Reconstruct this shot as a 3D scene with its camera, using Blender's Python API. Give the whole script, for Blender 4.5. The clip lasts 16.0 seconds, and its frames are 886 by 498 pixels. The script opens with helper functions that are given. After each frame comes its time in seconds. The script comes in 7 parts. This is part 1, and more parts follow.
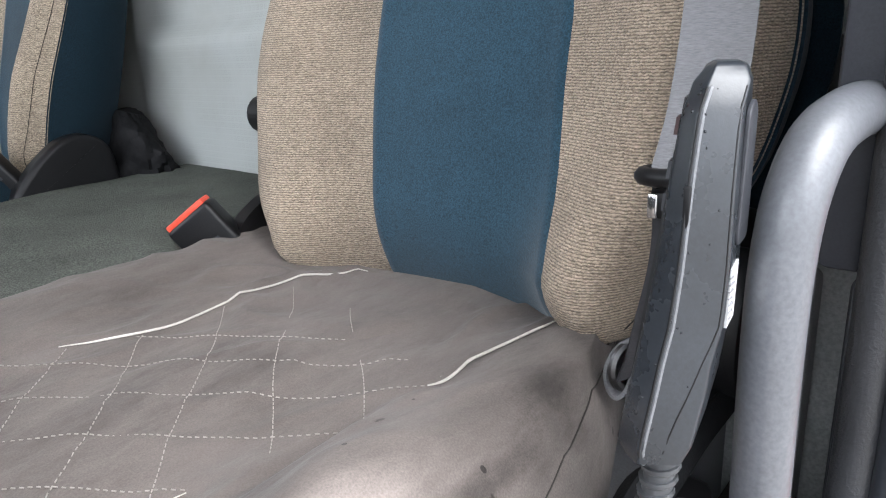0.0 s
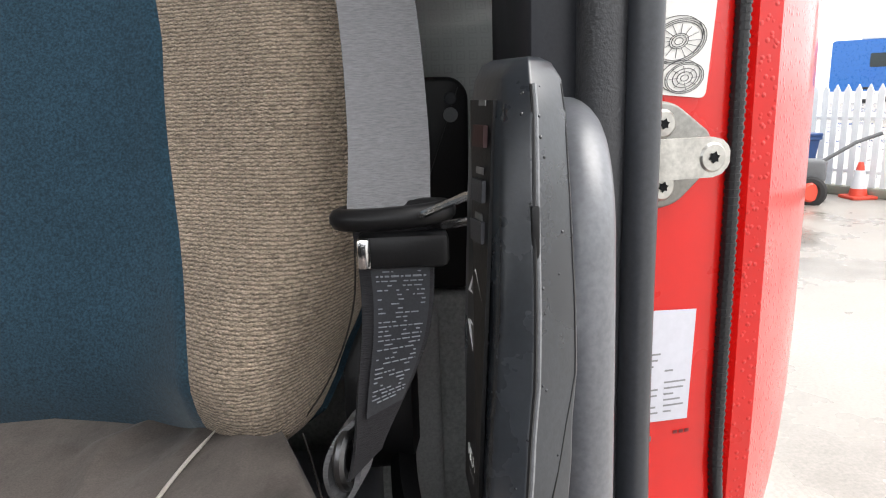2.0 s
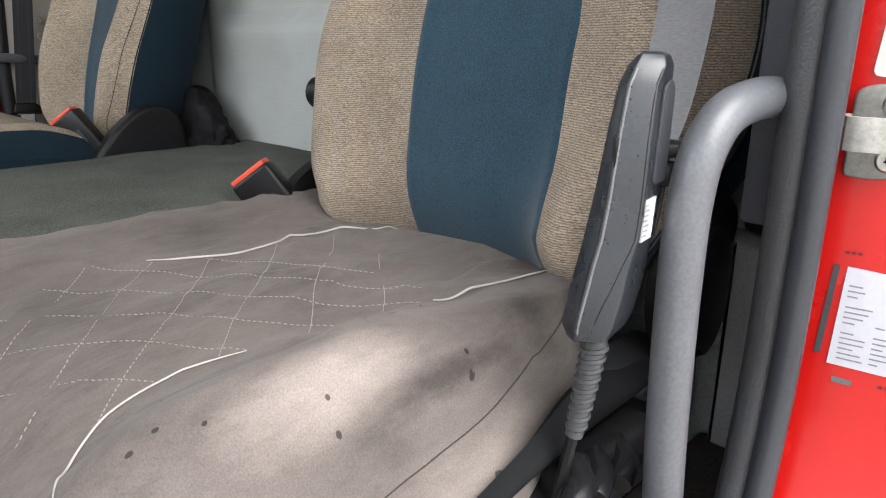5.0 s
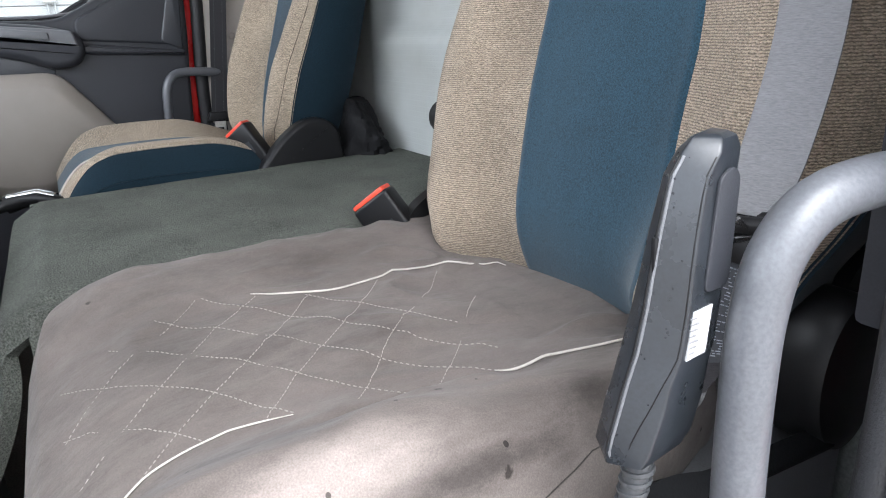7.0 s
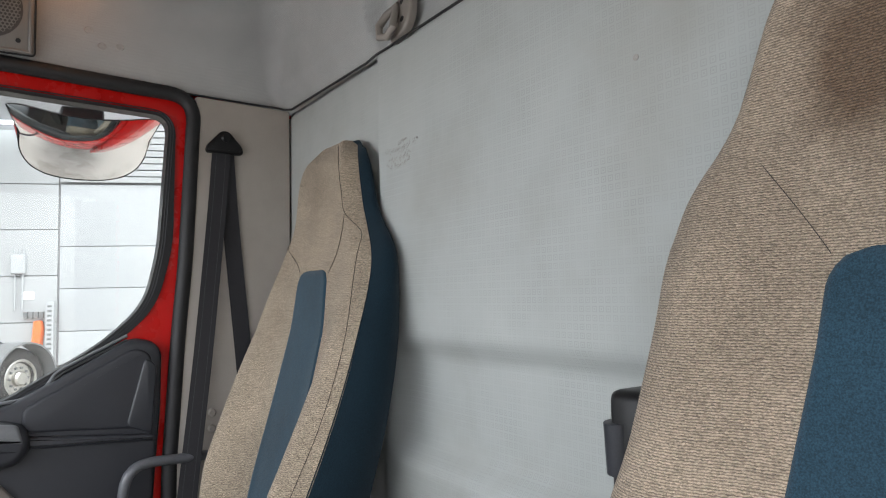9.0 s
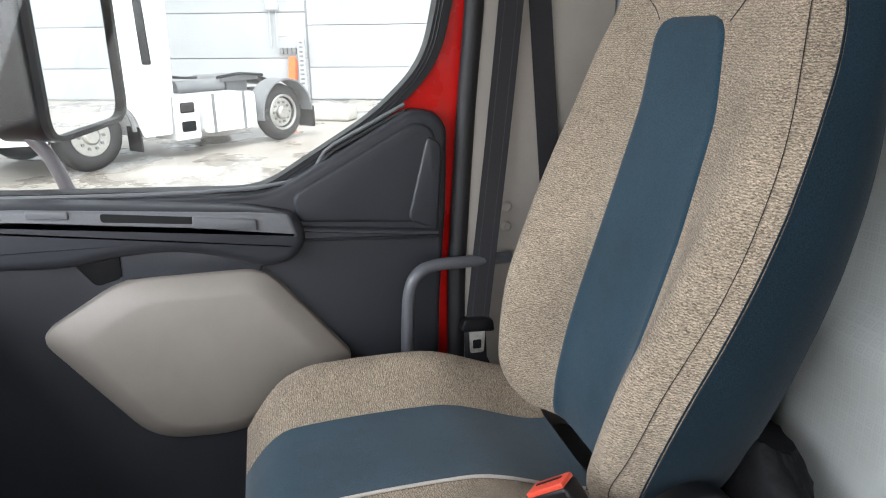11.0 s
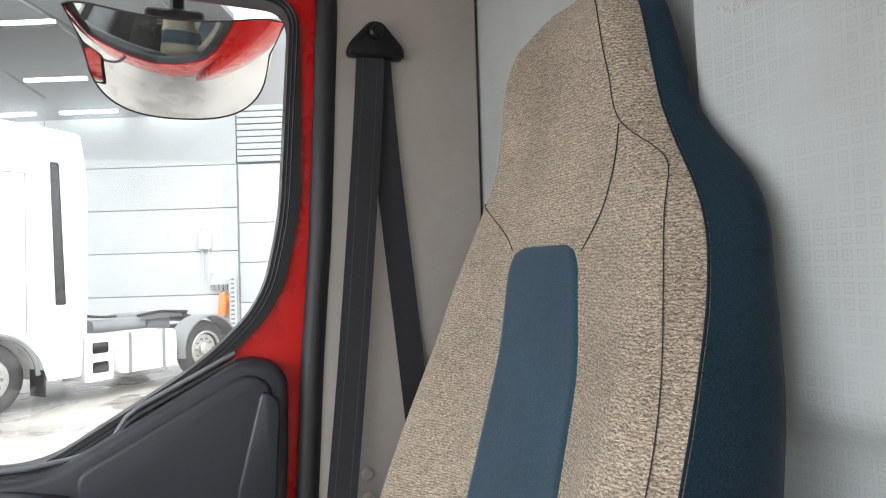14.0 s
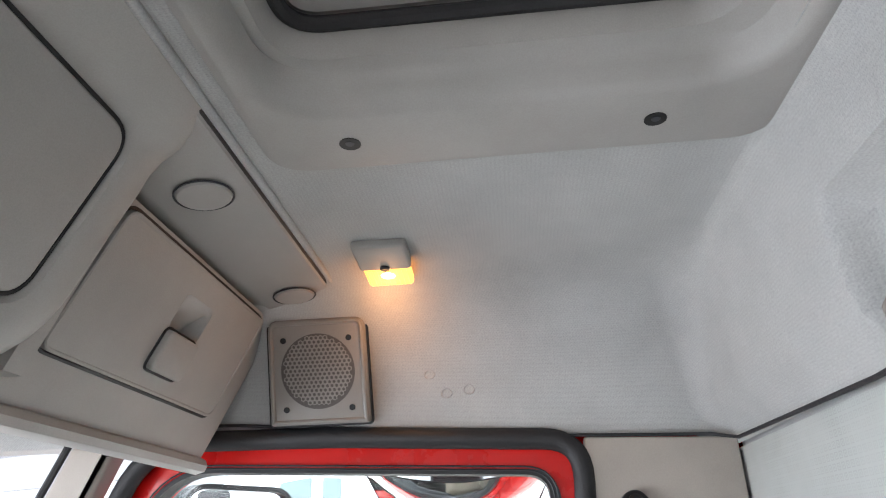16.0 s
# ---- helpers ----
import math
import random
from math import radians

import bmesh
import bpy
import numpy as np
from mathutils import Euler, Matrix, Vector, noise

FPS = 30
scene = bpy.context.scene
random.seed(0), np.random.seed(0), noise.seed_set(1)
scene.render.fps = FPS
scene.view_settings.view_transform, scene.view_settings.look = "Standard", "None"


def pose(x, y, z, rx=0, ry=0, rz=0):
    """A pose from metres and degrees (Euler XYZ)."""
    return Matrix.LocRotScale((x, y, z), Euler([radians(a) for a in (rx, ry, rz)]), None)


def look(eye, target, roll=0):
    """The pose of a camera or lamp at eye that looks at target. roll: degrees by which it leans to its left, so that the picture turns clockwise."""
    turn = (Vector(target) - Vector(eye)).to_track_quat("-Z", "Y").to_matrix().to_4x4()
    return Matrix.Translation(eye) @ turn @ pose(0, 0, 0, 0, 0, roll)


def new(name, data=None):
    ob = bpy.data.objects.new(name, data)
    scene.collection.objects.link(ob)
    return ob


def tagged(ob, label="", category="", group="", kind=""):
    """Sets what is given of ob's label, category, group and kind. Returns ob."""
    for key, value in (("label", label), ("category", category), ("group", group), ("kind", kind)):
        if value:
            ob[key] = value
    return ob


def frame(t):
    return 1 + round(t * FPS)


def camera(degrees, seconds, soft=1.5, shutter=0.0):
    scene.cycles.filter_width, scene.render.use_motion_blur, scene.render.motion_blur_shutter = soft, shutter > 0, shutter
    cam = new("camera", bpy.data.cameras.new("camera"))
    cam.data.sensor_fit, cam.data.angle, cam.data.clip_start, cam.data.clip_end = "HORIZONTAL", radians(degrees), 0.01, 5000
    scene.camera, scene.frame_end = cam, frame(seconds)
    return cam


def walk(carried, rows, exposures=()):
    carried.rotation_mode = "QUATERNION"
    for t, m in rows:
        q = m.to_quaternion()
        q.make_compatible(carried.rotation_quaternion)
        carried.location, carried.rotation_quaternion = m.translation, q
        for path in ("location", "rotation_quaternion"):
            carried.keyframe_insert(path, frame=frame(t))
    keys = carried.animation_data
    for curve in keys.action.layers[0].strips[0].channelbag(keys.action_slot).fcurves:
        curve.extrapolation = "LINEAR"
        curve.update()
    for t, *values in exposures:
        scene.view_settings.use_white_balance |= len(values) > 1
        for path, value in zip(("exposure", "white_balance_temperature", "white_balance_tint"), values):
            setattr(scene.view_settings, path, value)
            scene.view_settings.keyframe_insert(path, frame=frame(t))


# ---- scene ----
cam = camera(66.1, 16.0, soft=1.1)
PATH = [
    (0, (1.077, -0.758, 1.185), (-0.175, 0.687, 0.597), -2.8),
    (0.5, (1.037, -0.782, 1.189), (-0.027, 0.827, 0.663), -2.6),
    (1, (0.98, -0.74, 1.189), (0.28, 1.075, 0.727), -2.2),
    (1.5, (0.944, -0.708, 1.165), (0.746, 1.231, 0.718), -2.0),
    (2, (0.926, -0.7, 1.158), (1.016, 1.248, 0.712), -1.8),
    (2.5, (0.918, -0.679, 1.146), (1.138, 1.252, 0.674), -1.7),
    (3, (0.927, -0.694, 1.162), (1.172, 1.223, 0.648), -1.6),
    (3.5, (1.005, -0.765, 1.172), (0.836, 1.162, 0.661), -1.3),
    (4, (1.118, -0.807, 1.16), (0.295, 0.943, 0.648), -0.8),
    (4.5, (1.185, -0.824, 1.183), (0.058, 0.735, 0.637), -0.5),
    (5, (1.188, -0.846, 1.172), (-0.151, 0.526, 0.601), 0.5),
    (5.2, (1.197, -0.833, 1.17), (-0.239, 0.418, 0.561), 0.3),
    (7.3, (1.214, -0.725, 1.256), (-0.473, 0.181, 0.678), -1.9),
    (7.5, (1.234, -0.758, 1.295), (-0.468, 0.208, 0.883), -0.7),
    (8, (1.163, -0.718, 1.345), (-0.544, 0.323, 1.359), -0.9),
    (8.5, (1.054, -0.679, 1.454), (-0.603, 0.433, 1.592), -1.2),
    (9, (0.839, -0.683, 1.531), (-0.832, 0.408, 1.663), -1.2),
    (9.5, (0.585, -0.698, 1.57), (-1.214, 0.172, 1.491), -1.2),
    (9.7, (0.51, -0.701, 1.577), (-1.303, 0.088, 1.274), -0.6),
    (11.8, (0.236, -0.616, 1.563), (-1.63, -0.197, 0.978), -1.6),
    (12, (0.256, -0.598, 1.595), (-1.644, -0.168, 1.141), -1.6),
    (12.5, (0.278, -0.544, 1.63), (-1.634, 0.032, 1.51), -1.8),
    (13, (0.195, -0.5, 1.63), (-1.7, 0.142, 1.629), -1.9),
    (13.5, (0.111, -0.474, 1.597), (-1.774, 0.194, 1.641), -1.7),
    (14, (0.088, -0.464, 1.568), (-1.792, 0.216, 1.624), -1.7),
    (14.5, (0.14, -0.5, 1.714), (-1.738, 0.185, 1.785), -1.9),
    (15, (0.196, -0.438, 1.843), (-1.723, 0.04, 2.147), -2.4),
    (15.5, (0.224, -0.409, 1.893), (-1.68, -0.244, 2.484), -3.0),
    (16, (0.221, -0.371, 1.905), (-1.603, -0.537, 2.709), -1.8),
]
walk(cam, [(t, look(eye, target, roll)) for t, eye, target, roll in PATH], exposures=[(0.0, 1.78, 6100, 10), (0.5, 1.88, 6100, 10), (1.0, 1.85, 6100, 10), (1.5, 1.78, 6400, 10), (2.0, 1.3, 6500, 10), (2.5, 1.15, 6500, 10), (3.0, 1.22, 6500, 10), (3.5, 1.4, 6300, 10), (4.0, 1.5, 6300, 10), (4.5, 1.5, 6300, 10), (5.0, 1.48, 6400, 10), (7.5, 1.85, 6000, 10), (8.0, 1.85, 6050, 10), (8.5, 1.65, 6200, 10), (9.0, 1.55, 6300, 10), (9.5, 1.5, 6300, 10), (12.0, 2.05, 6200, 10), (12.5, 1.85, 6400, 10), (13.0, 1.72, 6400, 10), (14.0, 1.85, 6300, 10), (14.5, 1.65, 6600, 10), (15.0, 1.55, 6500, 10), (15.5, 1.8, 6000, 10), (16.0, 2.65, 5950, 10)])

# ---- world and light ----
SUN_UP, SUN_ROUND = 55.0, 95.0
world = bpy.data.worlds.new("overcast")
scene.world = world
world.use_nodes = True
wn, wl = world.node_tree.nodes, world.node_tree.links
sky = wn.new("ShaderNodeTexSky")
sky.sky_type, sky.sun_disc = "NISHITA", False
sky.sun_elevation, sky.sun_rotation = radians(SUN_UP), radians(SUN_ROUND)
sky.air_density, sky.dust_density, sky.ozone_density = 1.0, 4.0, 1.0
grey = wn.new("ShaderNodeHueSaturation")
grey.inputs["Saturation"].default_value, grey.inputs["Value"].default_value = 0.25, 1.7
wl.new(sky.outputs[0], grey.inputs["Color"])
veil = wn.new("ShaderNodeMixRGB")
veil.inputs[0].default_value, veil.inputs[2].default_value = 0.65, (5.6, 5.65, 5.7, 1)
wl.new(grey.outputs[0], veil.inputs[1])
wl.new(veil.outputs[0], wn["Background"].inputs[0])
wn["Background"].inputs[1].default_value = 0.15
sun_data = bpy.data.lights.new("sun", "SUN")
sun_data.energy, sun_data.angle, sun_data.color = 0.9, radians(50), (1.0, 0.97, 0.93)
sun = new("sun", sun_data)
sun.rotation_euler = Euler((radians(90 - SUN_UP), 0, radians(180 - SUN_ROUND)))


def window_light(name, at, target, w, h, watts):
    data = bpy.data.lights.new(name, "AREA")
    data.shape, data.size, data.size_y, data.energy, data.color = "RECTANGLE", w, h, watts, (0.96, 0.98, 1.0)
    lamp = new(name, data)
    lamp.matrix_world = look(at, target)
    return lamp


# the small lit bulb of the interior lamp
bulb_data = bpy.data.lights.new("interior_bulb", "POINT")
bulb_data.energy, bulb_data.color, bulb_data.shadow_soft_size = 0.065, (1.0, 0.45, 0.16), 0.015
bulb = new("interior_bulb", bulb_data)
bulb.location = (-0.882, -0.572, 2.262)

# daylight that falls in through the windscreen
window_light("windscreen_daylight", (0.0, -1.70, 1.55), (0.0, -0.6, 1.05), 1.9, 0.6, 4.6)



# ---- materials ----


def nodes_of(name):
    m = bpy.data.materials.new(name)
    m.use_nodes = True
    nt = m.node_tree
    return m, nt, nt.nodes["Principled BSDF"]


def ramp(nt, fac, stops):
    r = nt.nodes.new("ShaderNodeValToRGB")
    r.color_ramp.elements[0].position, r.color_ramp.elements[0].color = stops[0][0], (*stops[0][1], 1)
    r.color_ramp.elements[1].position, r.color_ramp.elements[1].color = stops[-1][0], (*stops[-1][1], 1)
    for p, c in stops[1:-1]:
        e = r.color_ramp.elements.new(p)
        e.color = (*c, 1)
    nt.links.new(fac, r.inputs[0])
    return r.outputs[0]


def noise_of(nt, coords, scale, detail=3.0, rough=0.55, stretch=None):
    if stretch:
        mp = nt.nodes.new("ShaderNodeMapping")
        mp.inputs["Scale"].default_value = stretch
        nt.links.new(coords, mp.inputs[0])
        coords = mp.outputs[0]
    n = nt.nodes.new("ShaderNodeTexNoise")
    n.inputs["Scale"].default_value, n.inputs["Detail"].default_value, n.inputs["Roughness"].default_value = scale, detail, rough
    nt.links.new(coords, n.inputs["Vector"])
    return n.outputs["Fac"]


def mixed(nt, fac, a, b, mode="MIX"):
    m = nt.nodes.new("ShaderNodeMix")
    m.data_type, m.blend_type = "RGBA", mode
    for socket, v in ((m.inputs[0], fac), (m.inputs[6], a), (m.inputs[7], b)):
        if isinstance(v, (int, float)):
            socket.default_value = v
        elif isinstance(v, tuple):
            socket.default_value = (*v, 1)
        else:
            nt.links.new(v, socket)
    return m.outputs[2]


def bump_of(nt, height, strength, distance, bsdf, below=None):
    b = nt.nodes.new("ShaderNodeBump")
    b.inputs["Strength"].default_value, b.inputs["Distance"].default_value = strength, distance
    nt.links.new(height, b.inputs["Height"])
    if below is not None:
        nt.links.new(below, b.inputs["Normal"])
    nt.links.new(b.outputs[0], bsdf.inputs["Normal"])
    return b.outputs[0]


def scaled(c, k):
    return tuple(min(1.0, v * k) for v in c)


def surface(name, color, rough=0.5, metal=0.0, grain=300.0, grain_bump=0.15, vary=0.15, wear=0.12, wear_scale=6.0,
            stretch=None, coat=0.0, sheen=0.0, dist=0.0006, spec=0.5):
    """A surface with a fine grain and slow patches of wear."""
    m, nt, b = nodes_of(name)
    tc = nt.nodes.new("ShaderNodeTexCoord").outputs["Object"]
    fine = noise_of(nt, tc, grain, 2.0, 0.6, stretch)
    slow = noise_of(nt, tc, wear_scale, 5.0, 0.6)
    c1 = ramp(nt, fine, [(0.3, scaled(color, 1 - vary)), (0.7, scaled(color, 1 + vary))])
    c2 = ramp(nt, slow, [(0.3, (1 - wear,) * 3), (0.7, (1 + wear * 0.4,) * 3)])
    nt.links.new(mixed(nt, 1.0, c1, c2, "MULTIPLY"), b.inputs["Base Color"])
    rr = ramp(nt, slow, [(0.3, (max(0.02, rough - 0.07),) * 3), (0.7, (min(1.0, rough + 0.08),) * 3)])
    nt.links.new(rr, b.inputs["Roughness"])
    b.inputs["Metallic"].default_value = metal
    b.inputs["Specular IOR Level"].default_value = spec
    b.inputs["Coat Weight"].default_value = coat
    b.inputs["Coat Roughness"].default_value = 0.06
    b.inputs["Sheen Weight"].default_value = sheen
    if grain_bump:
        bump_of(nt, fine, grain_bump, dist, b)
    return m


def woven(name, dark, light, scale=430.0, strength=0.9, soil=0.25, stain=None, across="Z", rowed=False):
    """Coarse looped seat cloth: flecks of mixed yarns in loose rows; stain: the middle and reach of a greasy patch."""
    m, nt, b = nodes_of(name)
    tc = nt.nodes.new("ShaderNodeTexCoord").outputs["Object"]
    lay = nt.nodes.new("ShaderNodeMapping")
    lay.inputs["Scale"].default_value = (0.62, 0.62, 1.15) if across == "Z" else (0.62, 1.15, 0.62)
    nt.links.new(tc, lay.inputs[0])
    # each loop is one fleck with its own shade
    loops = nt.nodes.new("ShaderNodeTexVoronoi")
    loops.inputs["Scale"].default_value, loops.inputs["Randomness"].default_value = scale, 0.9
    nt.links.new(lay.outputs[0], loops.inputs["Vector"])
    shade = nt.nodes.new("ShaderNodeSeparateColor")
    nt.links.new(loops.outputs["Color"], shade.inputs[0])
    yarn = noise_of(nt, lay.outputs[0], scale * 1.5, 2.0, 0.6)
    rows = nt.nodes.new("ShaderNodeTexWave")
    rows.wave_type, rows.bands_direction = "BANDS", across
    rows.inputs["Scale"].default_value, rows.inputs["Distortion"].default_value = (125.0, 3.2) if rowed else (92.0, 7.5)
    rows.inputs["Detail"].default_value, rows.inputs["Detail Scale"].default_value = 2.5, 2.2
    nt.links.new(tc, rows.inputs["Vector"])
    slow = noise_of(nt, tc, 5.0, 5.0, 0.62)
    mid = tuple(a * 0.45 + c * 0.55 for a, c in zip(dark, light))
    c1 = ramp(nt, shade.outputs[0], [(0.0, scaled(mid, 0.66 if rowed else 0.5)), (0.3, scaled(mid, 0.86)), (0.65, scaled(mid, 1.05)), (1.0, scaled(mid, 1.24 if rowed else 1.38))])
    c2 = ramp(nt, rows.outputs["Fac"], [(0.1, (0.48 if rowed else 0.58,) * 3), (0.6, (1.14,) * 3)])
    c3 = ramp(nt, slow, [(0.32, (1 - soil,) * 3), (0.62, (1.05,) * 3)])
    c4 = ramp(nt, yarn, [(0.3, (0.7,) * 3), (0.65, (1.18,) * 3)])
    col = mixed(nt, 1.0, mixed(nt, 0.9, c1, c2, "MULTIPLY"), c3, "MULTIPLY")
    col = mixed(nt, 0.8, col, c4, "MULTIPLY")
    if stain:
        at, reach = stain
        mp = nt.nodes.new("ShaderNodeMapping")
        mp.vector_type = "TEXTURE"
        mp.inputs["Location"].default_value, mp.inputs["Scale"].default_value = at, reach
        nt.links.new(tc, mp.inputs[0])
        far = nt.nodes.new("ShaderNodeVectorMath")
        far.operation = "LENGTH"
        nt.links.new(mp.outputs[0], far.inputs[0])
        wob = nt.nodes.new("ShaderNodeMath")
        wob.operation = "MULTIPLY_ADD"
        wob.inputs[1].default_value = 0.7
        nt.links.new(noise_of(nt, tc, 16.0, 4.0, 0.6), wob.inputs[0])
        nt.links.new(far.outputs["Value"], wob.inputs[2])
        col = mixed(nt, 1.0, col, ramp(nt, wob.outputs[0], [(0.6, (0.45, 0.385, 0.34)), (1.35, (1.0, 1.0, 1.0))]), "MULTIPLY")
    nt.links.new(col, b.inputs["Base Color"])
    b.inputs["Roughness"].default_value = 0.92
    b.inputs["Specular IOR Level"].default_value = 0.2
    b.inputs["Sheen Weight"].default_value = 0.12
    first = bump_of(nt, rows.outputs["Fac"], strength * 0.3, 0.0013, b)
    second = bump_of(nt, loops.outputs["Distance"], strength * 0.9, -0.0016, b, first)
    bump_of(nt, yarn, strength * 0.4, 0.001, b, second)
    return m


def cloth(name, color, grain=620.0, patch=0.2, sheen=0.3, bump=0.3):
    m, nt, b = nodes_of(name)
    tc = nt.nodes.new("ShaderNodeTexCoord").outputs["Object"]
    fine = noise_of(nt, tc, grain, 2.0, 0.6)
    slow = noise_of(nt, tc, 7.0, 5.0, 0.6)
    crease = noise_of(nt, tc, 28.0, 3.0, 0.5)
    c1 = ramp(nt, fine, [(0.3, scaled(color, 0.55)), (0.7, scaled(color, 1.45))])
    c2 = ramp(nt, slow, [(0.3, (1 - patch,) * 3), (0.68, (1 + patch * 0.5,) * 3)])
    nt.links.new(mixed(nt, 1.0, c1, c2, "MULTIPLY"), b.inputs["Base Color"])
    b.inputs["Roughness"].default_value = 0.9
    b.inputs["Specular IOR Level"].default_value = 0.2
    b.inputs["Sheen Weight"].default_value = sheen
    first = bump_of(nt, crease, 0.15, 0.004, b)
    bump_of(nt, fine, bump, 0.0008, b, first)
    return m


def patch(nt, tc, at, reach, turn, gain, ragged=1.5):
    """A patch of rubbing, drops, or painted light and shade: no change outside it, gain in its middle, with a ragged
    edge.
    """
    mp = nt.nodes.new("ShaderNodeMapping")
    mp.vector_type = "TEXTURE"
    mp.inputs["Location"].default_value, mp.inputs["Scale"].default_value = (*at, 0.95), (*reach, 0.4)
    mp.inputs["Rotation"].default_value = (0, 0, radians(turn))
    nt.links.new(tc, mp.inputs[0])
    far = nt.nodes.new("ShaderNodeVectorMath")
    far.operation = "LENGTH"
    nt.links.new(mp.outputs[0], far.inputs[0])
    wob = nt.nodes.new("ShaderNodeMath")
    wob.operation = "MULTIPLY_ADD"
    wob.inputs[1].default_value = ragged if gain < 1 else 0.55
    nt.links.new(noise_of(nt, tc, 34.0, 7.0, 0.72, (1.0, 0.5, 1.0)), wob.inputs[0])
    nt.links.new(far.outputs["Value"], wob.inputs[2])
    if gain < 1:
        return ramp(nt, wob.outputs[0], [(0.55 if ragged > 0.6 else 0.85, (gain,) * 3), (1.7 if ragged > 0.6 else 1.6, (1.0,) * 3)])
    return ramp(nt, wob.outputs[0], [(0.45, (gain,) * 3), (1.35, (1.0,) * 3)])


def suede(name, color):
    """Brushed grey suede with worn pale and rubbed dark patches, painted highlight and fold shade, and a few dark
    drips.
    """
    m, nt, b = nodes_of(name)
    tc = nt.nodes.new("ShaderNodeTexCoord").outputs["Object"]
    fine = noise_of(nt, tc, 800.0, 2.0, 0.6)
    rub = noise_of(nt, tc, 9.0, 9.0, 0.66, (1.0, 0.6, 1.0))
    streak = noise_of(nt, tc, 30.0, 6.0, 0.7, (1.0, 0.3, 1.0))
    c1 = ramp(nt, rub, [(0.34, scaled(color, 0.66)), (0.44, scaled(color, 0.9)), (0.54, scaled(color, 1.0)), (0.68, scaled(color, 1.14))])
    c2 = ramp(nt, streak, [(0.36, (0.87, 0.865, 0.86)), (0.58, (1.04, 1.035, 1.03))])
    c3 = ramp(nt, fine, [(0.3, (0.82,) * 3), (0.7, (1.14,) * 3)])
    spots = nt.nodes.new("ShaderNodeTexVoronoi")
    spots.inputs["Scale"].default_value = 15.0
    nt.links.new(tc, spots.inputs["Vector"])
    add_n = nt.nodes.new("ShaderNodeMath")
    add_n.operation = "MULTIPLY_ADD"
    add_n.inputs[1].default_value = 0.16
    nt.links.new(noise_of(nt, tc, 120.0, 2.0, 0.6), add_n.inputs[0])
    nt.links.new(spots.outputs["Distance"], add_n.inputs[2])
    drip = ramp(nt, add_n.outputs[0], [(0.118, (0.3, 0.29, 0.28)), (0.142, (1.0, 1.0, 1.0))])
    col = mixed(nt, 1.0, mixed(nt, 1.0, c1, c2, "MULTIPLY"), c3, "MULTIPLY")
    col = mixed(nt, 1.0, col, drip, "MULTIPLY")
    # worn bolster crown, its highlight and fold shade painted in; darker patches beside it
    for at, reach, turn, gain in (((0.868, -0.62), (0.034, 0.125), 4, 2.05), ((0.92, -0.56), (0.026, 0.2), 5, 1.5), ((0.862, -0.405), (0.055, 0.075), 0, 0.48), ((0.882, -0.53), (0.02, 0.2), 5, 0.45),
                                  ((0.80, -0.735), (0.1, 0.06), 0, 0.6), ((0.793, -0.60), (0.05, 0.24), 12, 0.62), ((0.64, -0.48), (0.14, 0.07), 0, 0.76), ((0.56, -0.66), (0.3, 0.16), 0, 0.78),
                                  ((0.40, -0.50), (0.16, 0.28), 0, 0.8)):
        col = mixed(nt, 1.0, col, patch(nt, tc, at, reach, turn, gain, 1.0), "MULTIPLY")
    # small dark drops
    for at, size in (((0.789, -0.693), 0.005), ((0.861, -0.699), 0.005), ((0.848, -0.721), 0.0065), ((0.827, -0.557), 0.0055), ((0.818, -0.553), 0.004), ((0.851, -0.737), 0.007), ((0.875, -0.626), 0.0055), ((0.888, -0.628), 0.0055), ((0.873, -0.497), 0.006), ((0.80, -0.475), 0.004)):
        col = mixed(nt, 1.0, col, patch(nt, tc, at, (size * 0.36, size * 0.5), 0, 0.3, 0.5), "MULTIPLY")
    nt.links.new(col, b.inputs["Base Color"])
    b.inputs["Roughness"].default_value = 0.9
    b.inputs["Specular IOR Level"].default_value = 0.15
    b.inputs["Sheen Weight"].default_value = 0.1
    b.inputs["Sheen Roughness"].default_value = 0.5
    wrinkle = noise_of(nt, tc, 14.0, 4.0, 0.6, (1.0, 0.5, 1.0))
    first = bump_of(nt, wrinkle, 0.5, 0.012, b)
    bump_of(nt, fine, 0.25, 0.0007, b, first)
    return m


